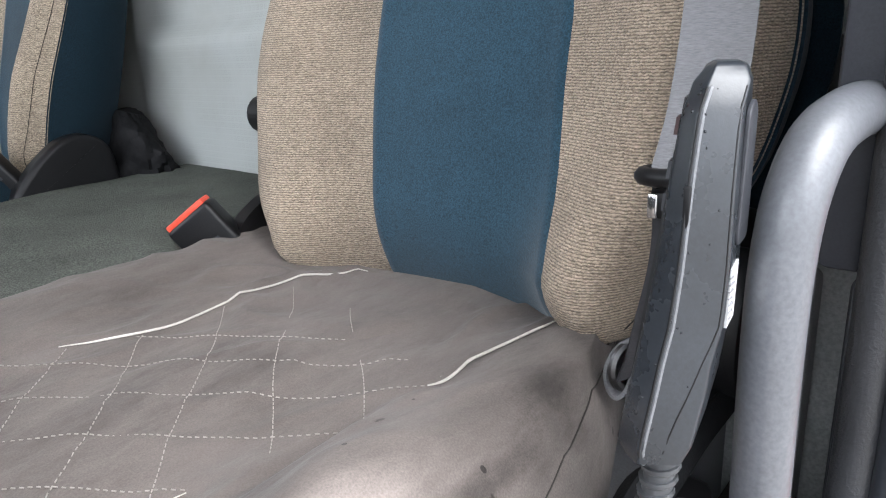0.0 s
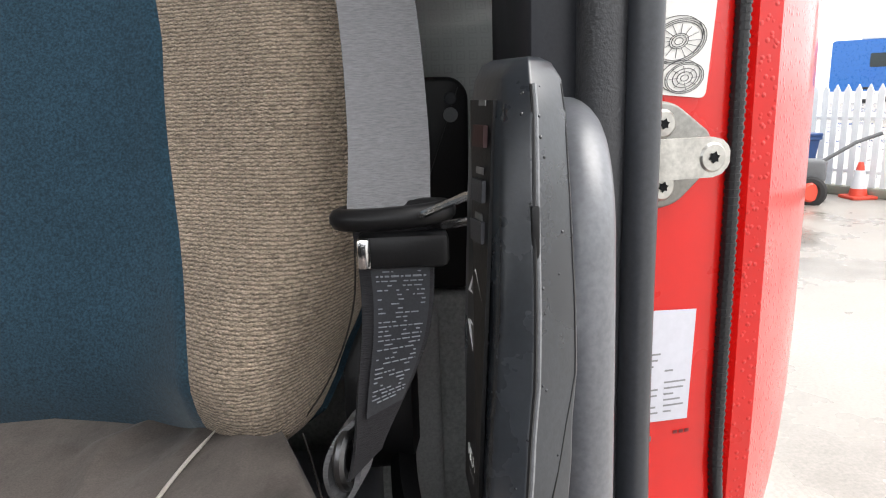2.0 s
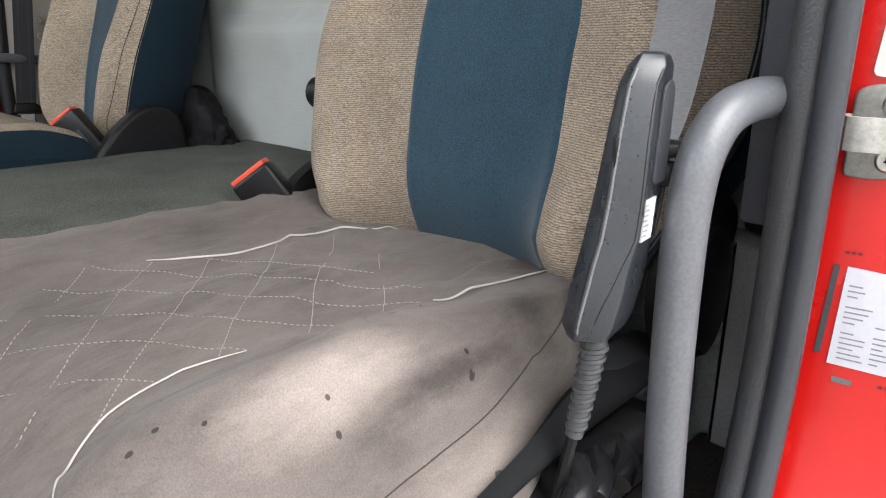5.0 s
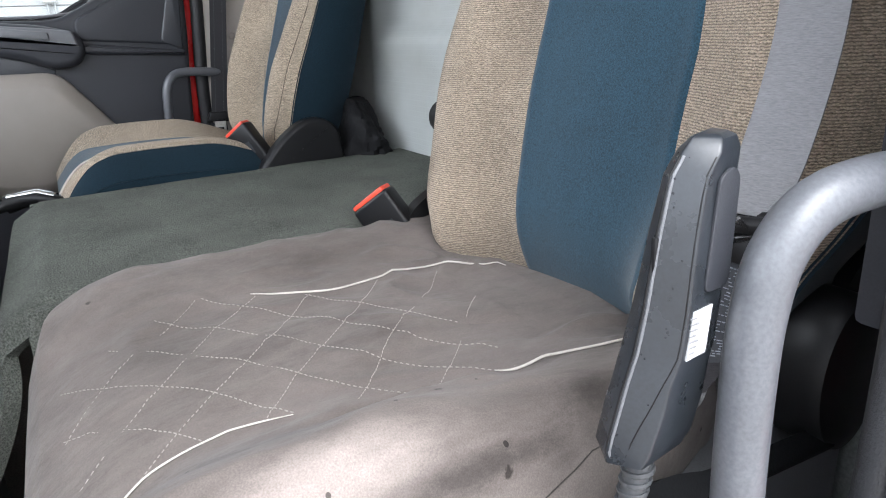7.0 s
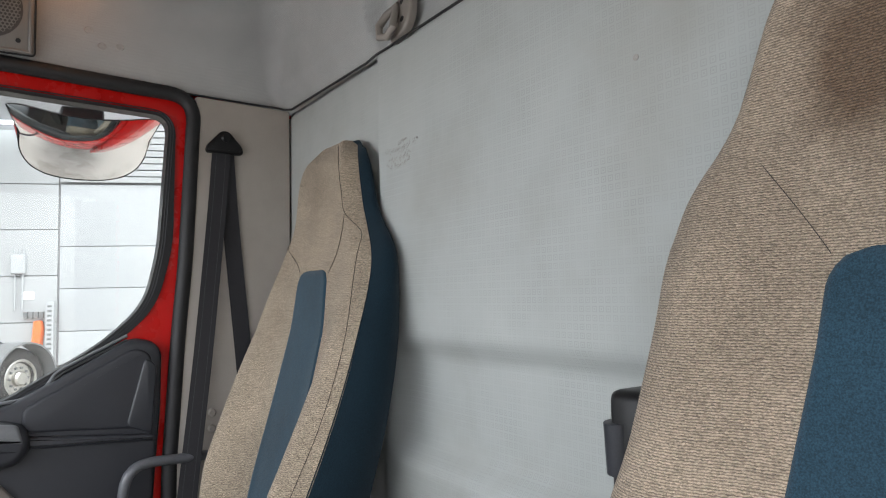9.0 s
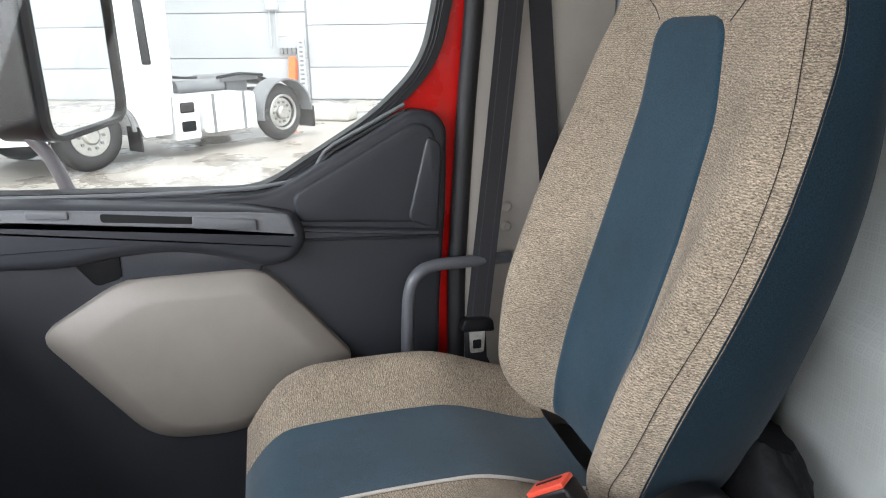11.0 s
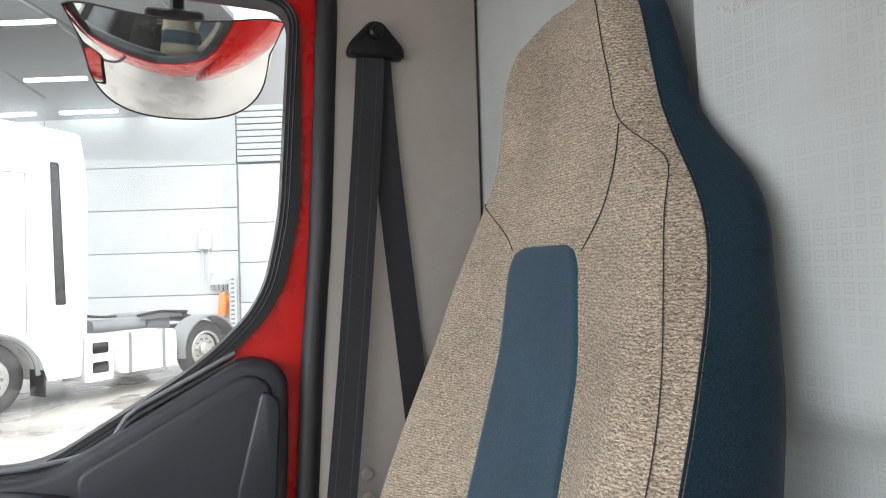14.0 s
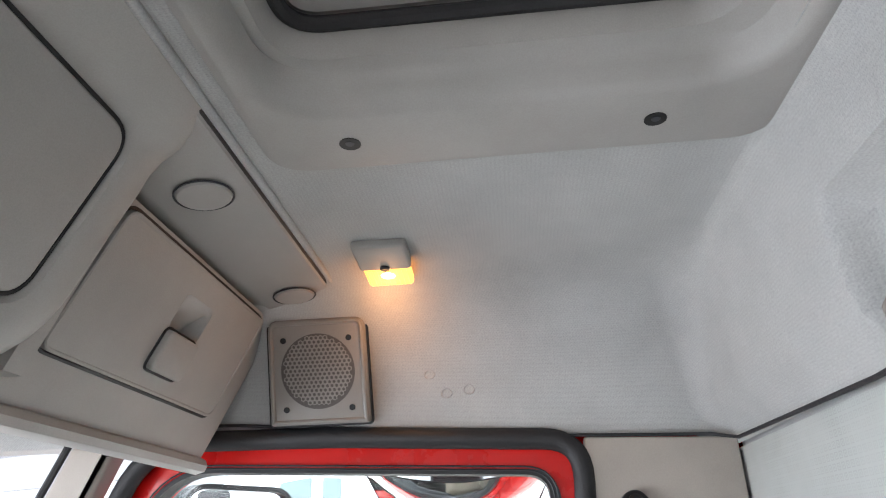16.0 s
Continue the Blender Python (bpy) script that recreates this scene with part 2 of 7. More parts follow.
def dotted_vinyl(name, color, pitch=0.0125):
    """Pale wall cloth with a woven pattern of small squares, and soft soiling."""
    m, nt, b = nodes_of(name)
    tc = nt.nodes.new("ShaderNodeTexCoord").outputs["Object"]
    sep = nt.nodes.new("ShaderNodeSeparateXYZ")
    nt.links.new(tc, sep.inputs[0])

    def op(kind, a, c=None):
        n = nt.nodes.new("ShaderNodeMath")
        n.operation = kind
        for i, v in enumerate((a, c)):
            if v is None:
                continue
            if isinstance(v, (int, float)):
                n.inputs[i].default_value = v
            else:
                nt.links.new(v, n.inputs[i])
        return n.outputs[0]

    fx = op("ABSOLUTE", op("SUBTRACT", op("FRACT", op("MULTIPLY", sep.outputs[0], 1 / pitch)), 0.5))
    fz = op("ABSOLUTE", op("SUBTRACT", op("FRACT", op("MULTIPLY", sep.outputs[2], 1 / pitch)), 0.5))
    far = op("MAXIMUM", fx, fz)
    frame_line = op("LESS_THAN", op("ABSOLUTE", op("SUBTRACT", far, 0.3)), 0.055)
    dot = op("LESS_THAN", far, 0.1)
    mark = op("ADD", frame_line, dot)
    slow = noise_of(nt, tc, 2.4, 5.0, 0.6)
    mid = noise_of(nt, tc, 11.0, 4.0, 0.6)
    strength = ramp(nt, mid, [(0.38, (0.05,) * 3), (0.68, (0.27,) * 3)])
    fac = op("MULTIPLY", mark, strength)
    base = ramp(nt, slow, [(0.28, (color[0] * 0.8, color[1] * 0.775, color[2] * 0.74)), (0.5, scaled(color, 0.96)), (0.7, scaled(color, 1.06))])
    nt.links.new(mixed(nt, fac, base, scaled(color, 0.45)), b.inputs["Base Color"])
    b.inputs["Roughness"].default_value = 0.72
    b.inputs["Specular IOR Level"].default_value = 0.3
    grain = noise_of(nt, tc, 420.0, 2.0, 0.6)
    first = bump_of(nt, grain, 0.18, 0.001, b)
    bump_of(nt, mark, 0.1, -0.0006, b, first)
    return m


def woven_lining(name, color, pitch=0.0028):
    """Grey roof cloth with a fine woven tick and soft stains."""
    m = surface(name, color, 0.9, grain=420, grain_bump=0.3, vary=0.1, wear=0.2, wear_scale=3.0, dist=0.0014)
    nt = m.node_tree
    b = nt.nodes["Principled BSDF"]
    tc = nt.nodes.new("ShaderNodeTexCoord").outputs["Object"]
    turned = nt.nodes.new("ShaderNodeMapping")
    turned.inputs["Rotation"].default_value = (radians(45), 0, 0)
    nt.links.new(tc, turned.inputs[0])
    waves = []
    for axis in ("X", "Y"):
        w = nt.nodes.new("ShaderNodeTexWave")
        w.wave_type, w.bands_direction = "BANDS", axis
        w.inputs["Scale"].default_value = 2 * math.pi / (20 * pitch * (1.0 if axis == "X" else 1.4))
        w.inputs["Distortion"].default_value, w.inputs["Detail"].default_value = 1.2, 1.0
        nt.links.new(turned.outputs[0], w.inputs["Vector"])
        waves.append(w.outputs["Fac"])
    tick = mixed(nt, 1.0, waves[0], waves[1], "MULTIPLY")
    own = b.inputs["Base Color"].links[0].from_socket
    nt.links.new(mixed(nt, 1.0, own, ramp(nt, tick, [(0.35, (1.01,) * 3), (0.85, (0.91,) * 3)]), "MULTIPLY"), b.inputs["Base Color"])
    below = b.inputs["Normal"].links[0].from_socket
    bump_of(nt, tick, 0.09, -0.0006, b, below)
    return m


def pane_glass(name, tint, gloss):
    m = bpy.data.materials.new(name)
    m.use_nodes = True
    nt = m.node_tree
    out = nt.nodes["Material Output"]
    nt.nodes.remove(nt.nodes["Principled BSDF"])
    clear = nt.nodes.new("ShaderNodeBsdfTransparent")
    clear.inputs[0].default_value = (*tint, 1)
    shine = nt.nodes.new("ShaderNodeBsdfGlossy")
    shine.inputs["Roughness"].default_value = 0.01
    mix = nt.nodes.new("ShaderNodeMixShader")
    mix.inputs[0].default_value = gloss
    nt.links.new(clear.outputs[0], mix.inputs[1])
    nt.links.new(shine.outputs[0], mix.inputs[2])
    nt.links.new(mix.outputs[0], out.inputs[0])
    return m


def glowing(name, color, strength):
    m, nt, b = nodes_of(name)
    b.inputs["Base Color"].default_value = (*color, 1)
    b.inputs["Emission Color"].default_value = (*color, 1)
    b.inputs["Emission Strength"].default_value = strength
    return m


def wet_paint(name, color):
    m = surface(name, color, 0.3, 0.0, 60.0, 0.0, 0.03, 0.1, 9.0, coat=0.45, spec=0.3)
    nt = m.node_tree
    b = nt.nodes["Principled BSDF"]
    tc = nt.nodes.new("ShaderNodeTexCoord").outputs["Object"]
    v = nt.nodes.new("ShaderNodeTexVoronoi")
    v.inputs["Scale"].default_value = 190.0
    nt.links.new(tc, v.inputs["Vector"])
    drops = ramp(nt, v.outputs["Distance"], [(0.12, (1.0,) * 3), (0.36, (0.0,) * 3)])
    bump_of(nt, drops, 0.5, 0.0014, b)
    return m


def wet_ground(name):
    m, nt, b = nodes_of(name)
    tc = nt.nodes.new("ShaderNodeTexCoord").outputs["Object"]
    fine = noise_of(nt, tc, 60.0, 4.0, 0.65)
    slow = noise_of(nt, tc, 0.55, 6.0, 0.62)
    c1 = ramp(nt, fine, [(0.3, (0.28, 0.258, 0.23)), (0.7, (0.395, 0.362, 0.325))])
    c2 = ramp(nt, slow, [(0.36, (0.62, 0.6, 0.58)), (0.56, (1.0, 1.0, 1.0))])
    nt.links.new(mixed(nt, 1.0, c1, c2, "MULTIPLY"), b.inputs["Base Color"])
    nt.links.new(ramp(nt, slow, [(0.4, (0.12,) * 3), (0.58, (0.6,) * 3)]), b.inputs["Roughness"])
    bump_of(nt, fine, 0.2, 0.004, b)
    return m


TAN = woven("tan_seat_cloth", (0.135, 0.103, 0.074), (0.70, 0.575, 0.435), 700.0, 1.0)
TAN_FLAT = woven("tan_cushion_cloth", (0.135, 0.103, 0.074), (0.70, 0.575, 0.435), 700.0, 1.0, across="Y")
TAN_WORN = woven("soiled_tan_seat_cloth", (0.127, 0.096, 0.07), (0.655, 0.533, 0.41), 700.0, 1.0, 0.28, ((0.585, -0.11, 1.72), (0.145, 0.3, 0.15)), rowed=True)
BLUE = cloth("blue_seat_cloth", (0.019, 0.049, 0.074), 620.0, 0.22, 0.25)
NAVY = cloth("navy_seat_cloth", (0.0075, 0.02, 0.031), 620.0, 0.15, 0.08)
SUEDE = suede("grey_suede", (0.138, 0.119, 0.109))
PIPING = surface("pale_piping", (0.55, 0.515, 0.47), 0.7, grain=900)
SEAM = surface("dark_thread", (0.035, 0.03, 0.026), 0.9)
STITCH = surface("pale_thread", (0.32, 0.29, 0.265), 0.8)
WALLCLOTH = dotted_vinyl("pale_wall_cloth", (0.438, 0.458, 0.446))
HEADLINER = woven_lining("grey_headliner", (0.41, 0.415, 0.41))
TRIM = surface("greige_trim", (0.40, 0.365, 0.325), 0.55, grain=500, grain_bump=0.12, vary=0.05)
SPEAKERGREY = surface("brownish_grey_plastic", (0.235, 0.222, 0.208), 0.5, grain=600, grain_bump=0.12, vary=0.05)
LOCKER = surface("warm_grey_plastic", (0.335, 0.325, 0.308), 0.5, grain=600, grain_bump=0.12, vary=0.05)
BEIGE = surface("beige_plastic", (0.285, 0.255, 0.228), 0.5, grain=600, grain_bump=0.12, vary=0.05)
CHARCOAL = surface("charcoal_plastic", (0.032, 0.034, 0.041), 0.47, grain=650, grain_bump=0.2, vary=0.12, spec=0.45)
GREYPLASTIC = surface("mid_grey_plastic", (0.15, 0.155, 0.165), 0.42, grain=650, grain_bump=0.12)
BLACK = surface("black_plastic", (0.009, 0.009, 0.01), 0.42, grain=500, grain_bump=0.15, spec=0.3)
HANDSET = surface("scuffed_handset_plastic", (0.023, 0.027, 0.033), 0.28, grain=420, grain_bump=0.1, wear=0.35, wear_scale=18, spec=0.62)
GRIP = surface("slate_coated_tube", (0.115, 0.12, 0.133), 0.36, grain=350, grain_bump=0.06, wear=0.1, wear_scale=20, spec=0.7)
BOOT = surface("worn_grey_boot", (0.06, 0.063, 0.068), 0.4, grain=350, grain_bump=0.1, spec=0.6)
DIMPRINT = surface("bluish_woven_print", (0.26, 0.28, 0.31), 0.7, grain_bump=0.0)
RUBBER = surface("black_rubber", (0.014, 0.014, 0.016), 0.55, grain=260, grain_bump=0.5, dist=0.0012)
LEATHERETTE = surface("grained_dark_seal", (0.04, 0.041, 0.045), 0.4, grain=520, grain_bump=0.8, dist=0.0008, stretch=(1, 1, 0.8))
CARPET = surface("grey_green_carpet", (0.115, 0.122, 0.108), 0.95, grain=420, grain_bump=1.0, vary=0.5, wear=0.3, wear_scale=7, dist=0.003, spec=0.1)
FLOORMAT = surface("brown_floor_mat", (0.085, 0.075, 0.065), 0.9, grain=200, grain_bump=0.6, vary=0.4, wear=0.35)
RED = surface("red_paint", (0.6, 0.008, 0.006), 0.28, grain=60, grain_bump=0.0, vary=0.02, wear=0.08, coat=0.5, spec=0.35)
REDWET = wet_paint("wet_red_paint", (0.55, 0.012, 0.01))
BELT = surface("grey_webbing", (0.16, 0.16, 0.168), 0.6, grain=700, grain_bump=0.7, vary=0.2, stretch=(0.3, 0.3, 2.2), dist=0.001)
BLACKBELT = surface("black_webbing", (0.027, 0.0265, 0.03), 0.65, grain=700, grain_bump=0.7, vary=0.2, stretch=(0.3, 0.3, 2.2), dist=0.001, spec=0.3)
STEEL = surface("dull_steel", (0.5, 0.49, 0.46), 0.38, 1.0, grain=200, grain_bump=0.1, wear=0.25, wear_scale=40)
DARKSTEEL = surface("darkened_steel", (0.16, 0.16, 0.165), 0.35, 1.0, grain=200, grain_bump=0.1, wear=0.25, wear_scale=40)
ZINC = surface("stained_zinc", (0.27, 0.265, 0.245), 0.5, 0.5, grain=260, grain_bump=0.2, wear=0.3, wear_scale=30)
WORNSTEEL = surface("worn_pale_steel", (0.52, 0.505, 0.465), 0.42, 0.25, grain=260, grain_bump=0.15, wear=0.3, wear_scale=45)
CHROME = surface("chrome", (0.75, 0.75, 0.75), 0.15, 1.0, grain_bump=0.0)
PAPER = surface("white_label", (0.72, 0.71, 0.68), 0.5, grain=200, grain_bump=0.0, vary=0.02, wear=0.05)
OLDPAPER = surface("greyed_label", (0.55, 0.55, 0.56), 0.5, grain=300, grain_bump=0.0, vary=0.08, wear=0.2, wear_scale=60)
FORM = surface("lilac_white_paper", (0.6, 0.6, 0.66), 0.55, grain=200, grain_bump=0.0, vary=0.03, wear=0.08)
INK = surface("label_ink", (0.05, 0.05, 0.055), 0.6, grain_bump=0.0)
MARK = surface("white_marking", (0.72, 0.72, 0.72), 0.5, grain_bump=0.0)
BUCKLERED = surface("orange_red_button", (0.8, 0.09, 0.05), 0.4, grain_bump=0.05)
LEATHER = surface("brown_wheel_leather", (0.075, 0.058, 0.046), 0.45, grain=300, grain_bump=0.4, wear=0.35, wear_scale=14)
LIP = surface("smooth_dark_lip", (0.034, 0.037, 0.044), 0.36, grain=350, grain_bump=0.08)
BLACKLINE = surface("paler_rib_highlight", (0.03, 0.03, 0.034), 0.5)
NYLON = surface("black_nylon_bag", (0.006, 0.006, 0.007), 0.7, grain=40, grain_bump=0.6, dist=0.006, spec=0.25)
GLASS = pane_glass("window_glass", (0.93, 0.95, 0.94), 0.03)
PALEGLASS = surface("pale_vehicle_glass", (0.13, 0.175, 0.175), 0.06, grain_bump=0.0)
GLOSSBLACK = surface("glossy_black_plastic", (0.01, 0.01, 0.011), 0.16, grain_bump=0.0)
DARKGLASS = surface("dark_vehicle_glass", (0.03, 0.045, 0.05), 0.08, grain_bump=0.0)
MIRROR = surface("mirror_glass", (0.82, 0.83, 0.84), 0.03, 1.0, grain_bump=0.0, vary=0.0, wear=0.0)
LAMPGLOW = glowing("lit_amber_lens", (1.0, 0.34, 0.05), 0.65)
BULBGLOW = glowing("lit_bulb", (1.0, 0.72, 0.36), 2.2)
KEYMARK = surface("faded_key_print", (0.13, 0.13, 0.13), 0.5, grain_bump=0.0)
POSTGREY = surface("dull_grey_post", (0.37, 0.375, 0.37), 0.5, grain=420, grain_bump=0.3)
SHIELD = surface("grained_grey_shield", (0.0095, 0.01, 0.011), 0.7, grain=380, grain_bump=0.4, dist=0.001, spec=0.1)
PICKET = surface("white_picket_paint", (0.8, 0.81, 0.82), 0.5, grain=8, grain_bump=0.05, vary=0.03, wear=0.08)
SIDEGREY = surface("grey_side_trim", (0.40, 0.415, 0.405), 0.7, grain=260, grain_bump=0.5, vary=0.2, dist=0.0012)
DROPS = surface("water_drops", (0.02, 0.022, 0.026), 0.06, grain_bump=0.0)
GROUND = wet_ground("wet_concrete")

# ---- mesh helpers ----


def smoothstep(a, b, v):
    t = min(1.0, max(0.0, (v - a) / (b - a)))
    return t * t * (3 - 2 * t)


def interp(table, v):
    """Smooth reading of a short table of (place, value)."""
    if v <= table[0][0]:
        return table[0][1]
    for (a, fa), (b, fb) in zip(table, table[1:]):
        if v <= b:
            return fa + (fb - fa) * (v - a) / (b - a)
    return table[-1][1]


def link(name, bm, material, parent=None, label="", smooth=True):
    bmesh.ops.recalc_face_normals(bm, faces=bm.faces)
    me = bpy.data.meshes.new(name)
    bm.to_mesh(me)
    bm.free()
    me.materials.append(material)
    if smooth:
        me.polygons.foreach_set("use_smooth", [True] * len(me.polygons))
        me.set_sharp_from_angle(angle=radians(38))
    ob = new(name, me)
    if parent is not None:
        ob.parent = parent
    if label:
        ob["label"] = label
    return ob


def part(name, bm, material, parent, label=""):
    return link(name, bm, material, parent, label)


def thing(name, label, category, group="", kind="", at=None):
    """An Empty at the base of a thing; parts are built in world metres and hung under it."""
    ob = new(name)
    ob.empty_display_size = 0.05
    tagged(ob, label, category, group, kind)
    return ob


def solo(name, bm, material, label, category, group="", kind=""):
    return tagged(link(name, bm, material), label, category, group, kind)


def box(x0, x1, y0, y1, z0, z1, bevel=0.0, segments=2, m=None):
    bm = bmesh.new()
    bmesh.ops.create_cube(bm, size=1.0)
    bmesh.ops.transform(bm, verts=bm.verts, matrix=Matrix.LocRotScale(((x0 + x1) / 2, (y0 + y1) / 2, (z0 + z1) / 2), None, (abs(x1 - x0), abs(y1 - y0), abs(z1 - z0))))
    if bevel:
        bmesh.ops.bevel(bm, geom=bm.edges[:], offset=bevel, segments=segments, affect="EDGES", profile=0.5)
    if m is not None:
        bmesh.ops.transform(bm, verts=bm.verts, matrix=m)
    return bm


def add(bm, *others):
    for o in others:
        me = bpy.data.meshes.new("tmp")
        o.to_mesh(me)
        o.free()
        bm.from_mesh(me)
        bpy.data.meshes.remove(me)
    return bm


def loft(rings, cap=True, closed=True, loop=False):
    bm = bmesh.new()
    vs = [[bm.verts.new(p) for p in ring] for ring in rings]
    n = len(rings[0])
    pairs = list(zip(vs, vs[1:])) + ([(vs[-1], vs[0])] if loop else [])
    for a, b in pairs:
        for i in range(n if closed else n - 1):
            j = (i + 1) % n
            bm.faces.new((a[i], a[j], b[j], b[i]))
    if cap and closed and not loop:
        bm.faces.new(vs[0][::-1])
        bm.faces.new(vs[-1])
    return bm


def curve_through(points, steps=6, loop=False):
    """Catmull-Rom through the points."""
    p = [Vector(q) for q in points]
    out = []
    n = len(p)
    for i in range(n if loop else n - 1):
        a = p[(i - 1) % n] if loop or i else p[0] * 2 - p[1]
        b, c = p[i], p[(i + 1) % n]
        d = p[(i + 2) % n] if loop or i + 2 < n else p[-1] * 2 - p[-2]
        for s in range(steps):
            t = s / steps
            out.append(0.5 * (2 * b + (c - a) * t + (2 * a - 5 * b + 4 * c - d) * t * t + (3 * b - a - 3 * c + d) * t ** 3))
    if not loop:
        out.append(p[-1])
    return out


def tube(points, radius, segments=10, loop=False, cap=True, ribs=None):
    """A round bar along points; radius may be a function of 0..1."""
    pts = [Vector(p) for p in points]
    n = len(pts)
    rings, side = [], None
    for i, p in enumerate(pts):
        d = (pts[(i + 1) % n] - pts[i - 1]) if loop else (pts[min(i + 1, n - 1)] - pts[max(i - 1, 0)])
        d.normalize()
        if side is None:
            side = d.orthogonal().normalized()
        side = (side - d * side.dot(d)).normalized()
        other = d.cross(side)
        r = radius(i / max(1, n - 1)) if callable(radius) else radius
        rings.append([p + (side * math.cos(a) + other * math.sin(a)) * r for a in (2 * math.pi * k / segments for k in range(segments))])
    return loft(rings, cap, True, loop)


def ribbon(points, across, width, thick=0.0012):
    """A flat strap along points; across: the widthways direction at each point (one, or a list)."""
    pts = [Vector(p) for p in points]
    rings = []
    for i, p in enumerate(pts):
        a = Vector(across[i] if isinstance(across[0], (tuple, list, Vector)) else across).normalized()
        d = (pts[min(i + 1, len(pts) - 1)] - pts[max(i - 1, 0)]).normalized()
        n = a.cross(d).normalized() * thick / 2
        w = (width(i / (len(pts) - 1)) if callable(width) else width) / 2
        rings.append([p - a * w - n, p + a * w - n, p + a * w + n, p - a * w + n])
    return loft(rings)


def rounded(points, radii, steps=5):
    """A closed 2D outline with rounded corners."""
    out = []
    n = len(points)
    for i, p in enumerate(points):
        r = radii[i] if isinstance(radii, (list, tuple)) else radii
        a, b, c = Vector(points[i - 1]), Vector(p), Vector(points[(i + 1) % n])
        u, v = (a - b), (c - b)
        k = min(r, u.length * 0.49, v.length * 0.49)
        if k < 1e-5:
            out.append(b)
            continue
        s, e = b + u.normalized() * k, b + v.normalized() * k
        for q in range(steps + 1):
            t = q / steps
            out.append(s * (1 - t) ** 2 + b * 2 * t * (1 - t) + e * t * t)
    return out


def offset(outline, d):
    """The outline pushed outwards by d (metres), point by point."""
    n = len(outline)
    area = sum(outline[i].x * outline[(i + 1) % n].y - outline[(i + 1) % n].x * outline[i].y for i in range(n))
    sign = 1 if area > 0 else -1
    out = []
    for i in range(n):
        t = (outline[(i + 1) % n] - outline[i - 1])
        if t.length < 1e-9:
            t = Vector((1, 0))
        t.normalize()
        out.append(outline[i] + Vector((t.y, -t.x)) * d * sign)
    return out


def plane_x(x):
    return lambda p, k=0.0: (x + k, p[0], p[1])


def plane_y(y):
    return lambda p, k=0.0: (p[0], y + k, p[1])


def plane_z(z):
    return lambda p, k=0.0: (p[0], p[1], z + k)


def prism(outline, put, depth, bevel=0.0):
    """A plate with that outline, put into space by put(point, height)."""
    rings = [[put(p) for p in outline]]
    if bevel:
        steps = 6 if bevel > 0.006 else 3
        for k in range(steps + 1):
            t = math.pi / 2 * k / steps
            rings.append([put(p, depth - math.copysign(bevel * (1 - math.sin(t)), depth)) for p in offset(outline, -bevel * (1 - math.cos(t)))])
    else:
        rings.append([put(p, depth) for p in outline])
    return loft(rings)


def frame_between(outer, inner, put, depth):
    """A flat frame between two outlines with as many points."""
    return loft([[put(p) for p in outer], [put(p) for p in inner], [put(p, depth) for p in inner], [put(p, depth) for p in outer]], loop=True)


def disc(center, axis, radius, depth, segments=20, bevel=0.0):
    a = Vector(axis).normalized()
    s = a.orthogonal().normalized()
    o = a.cross(s)
    c = Vector(center)
    levels = [(0, radius), (depth - bevel, radius), (depth, radius - bevel)] if bevel else [(0, radius), (depth, radius)]
    return loft([[c + a * h + (s * math.cos(t) + o * math.sin(t)) * r for t in (2 * math.pi * k / segments for k in range(segments))] for h, r in levels])


def sheet(func, nu, nv, thick=0.0):
    """A grid of func(u, v), u and v from 0 to 1; thick: a solid skin of that depth behind it."""
    bm = bmesh.new()
    vs = [[bm.verts.new(func(i / nu, j / nv)) for i in range(nu + 1)] for j in range(nv + 1)]
    for j in range(nv):
        for i in range(nu):
            bm.faces.new((vs[j][i], vs[j][i + 1], vs[j + 1][i + 1], vs[j + 1][i]))
    if thick:
        bmesh.ops.recalc_face_normals(bm, faces=bm.faces)
        bmesh.ops.solidify(bm, geom=bm.faces[:], thickness=thick)
    return bm


def torx_bolt(parent, name, center, axis, r, depth=0.006):
    head = part(name, disc(center, axis, r, depth, 24, r * 0.18), STEEL, parent)
    a = Vector(axis).normalized()
    s = a.orthogonal().normalized()
    o = a.cross(s)
    c = Vector(center) + a * (depth + 0.0004)
    star = []
    for k in range(12):
        t = 2 * math.pi * k / 12
        q = r * (0.5 if k % 2 else 0.32)
        star.append(c + (s * math.cos(t) + o * math.sin(t)) * q * 0.78)
    bm = loft([star, [p + a * 0.0004 for p in star]])
    part("socket", bm, SHIELD, head)
    return head


# ---- the setting: ground and cab shell ----
GROUND_Z, FLOOR_Z = -0.31, 0.40
bm = bmesh.new()
bmesh.ops.create_grid(bm, x_segments=1, y_segments=1, size=900.0)
ground = link("ground", bm, GROUND, smooth=False)
ground.location.z = GROUND_Z
tagged(ground, "wet pale concrete yard with damp patches", "ground", kind="structure")

floor = solo("floor", box(-1.06, 1.06, -1.62, 0.02, FLOOR_Z - 0.06, FLOOR_Z), FLOORMAT, "dark brown rubber cab floor", "floor", kind="structure")


solo("floor_step", box(0.882, 1.0, -1.0, -0.05, FLOOR_Z, 0.70, 0.01), FLOORMAT, "worn brown carpeted step beside the driver's seat", "floor step", kind="structure")


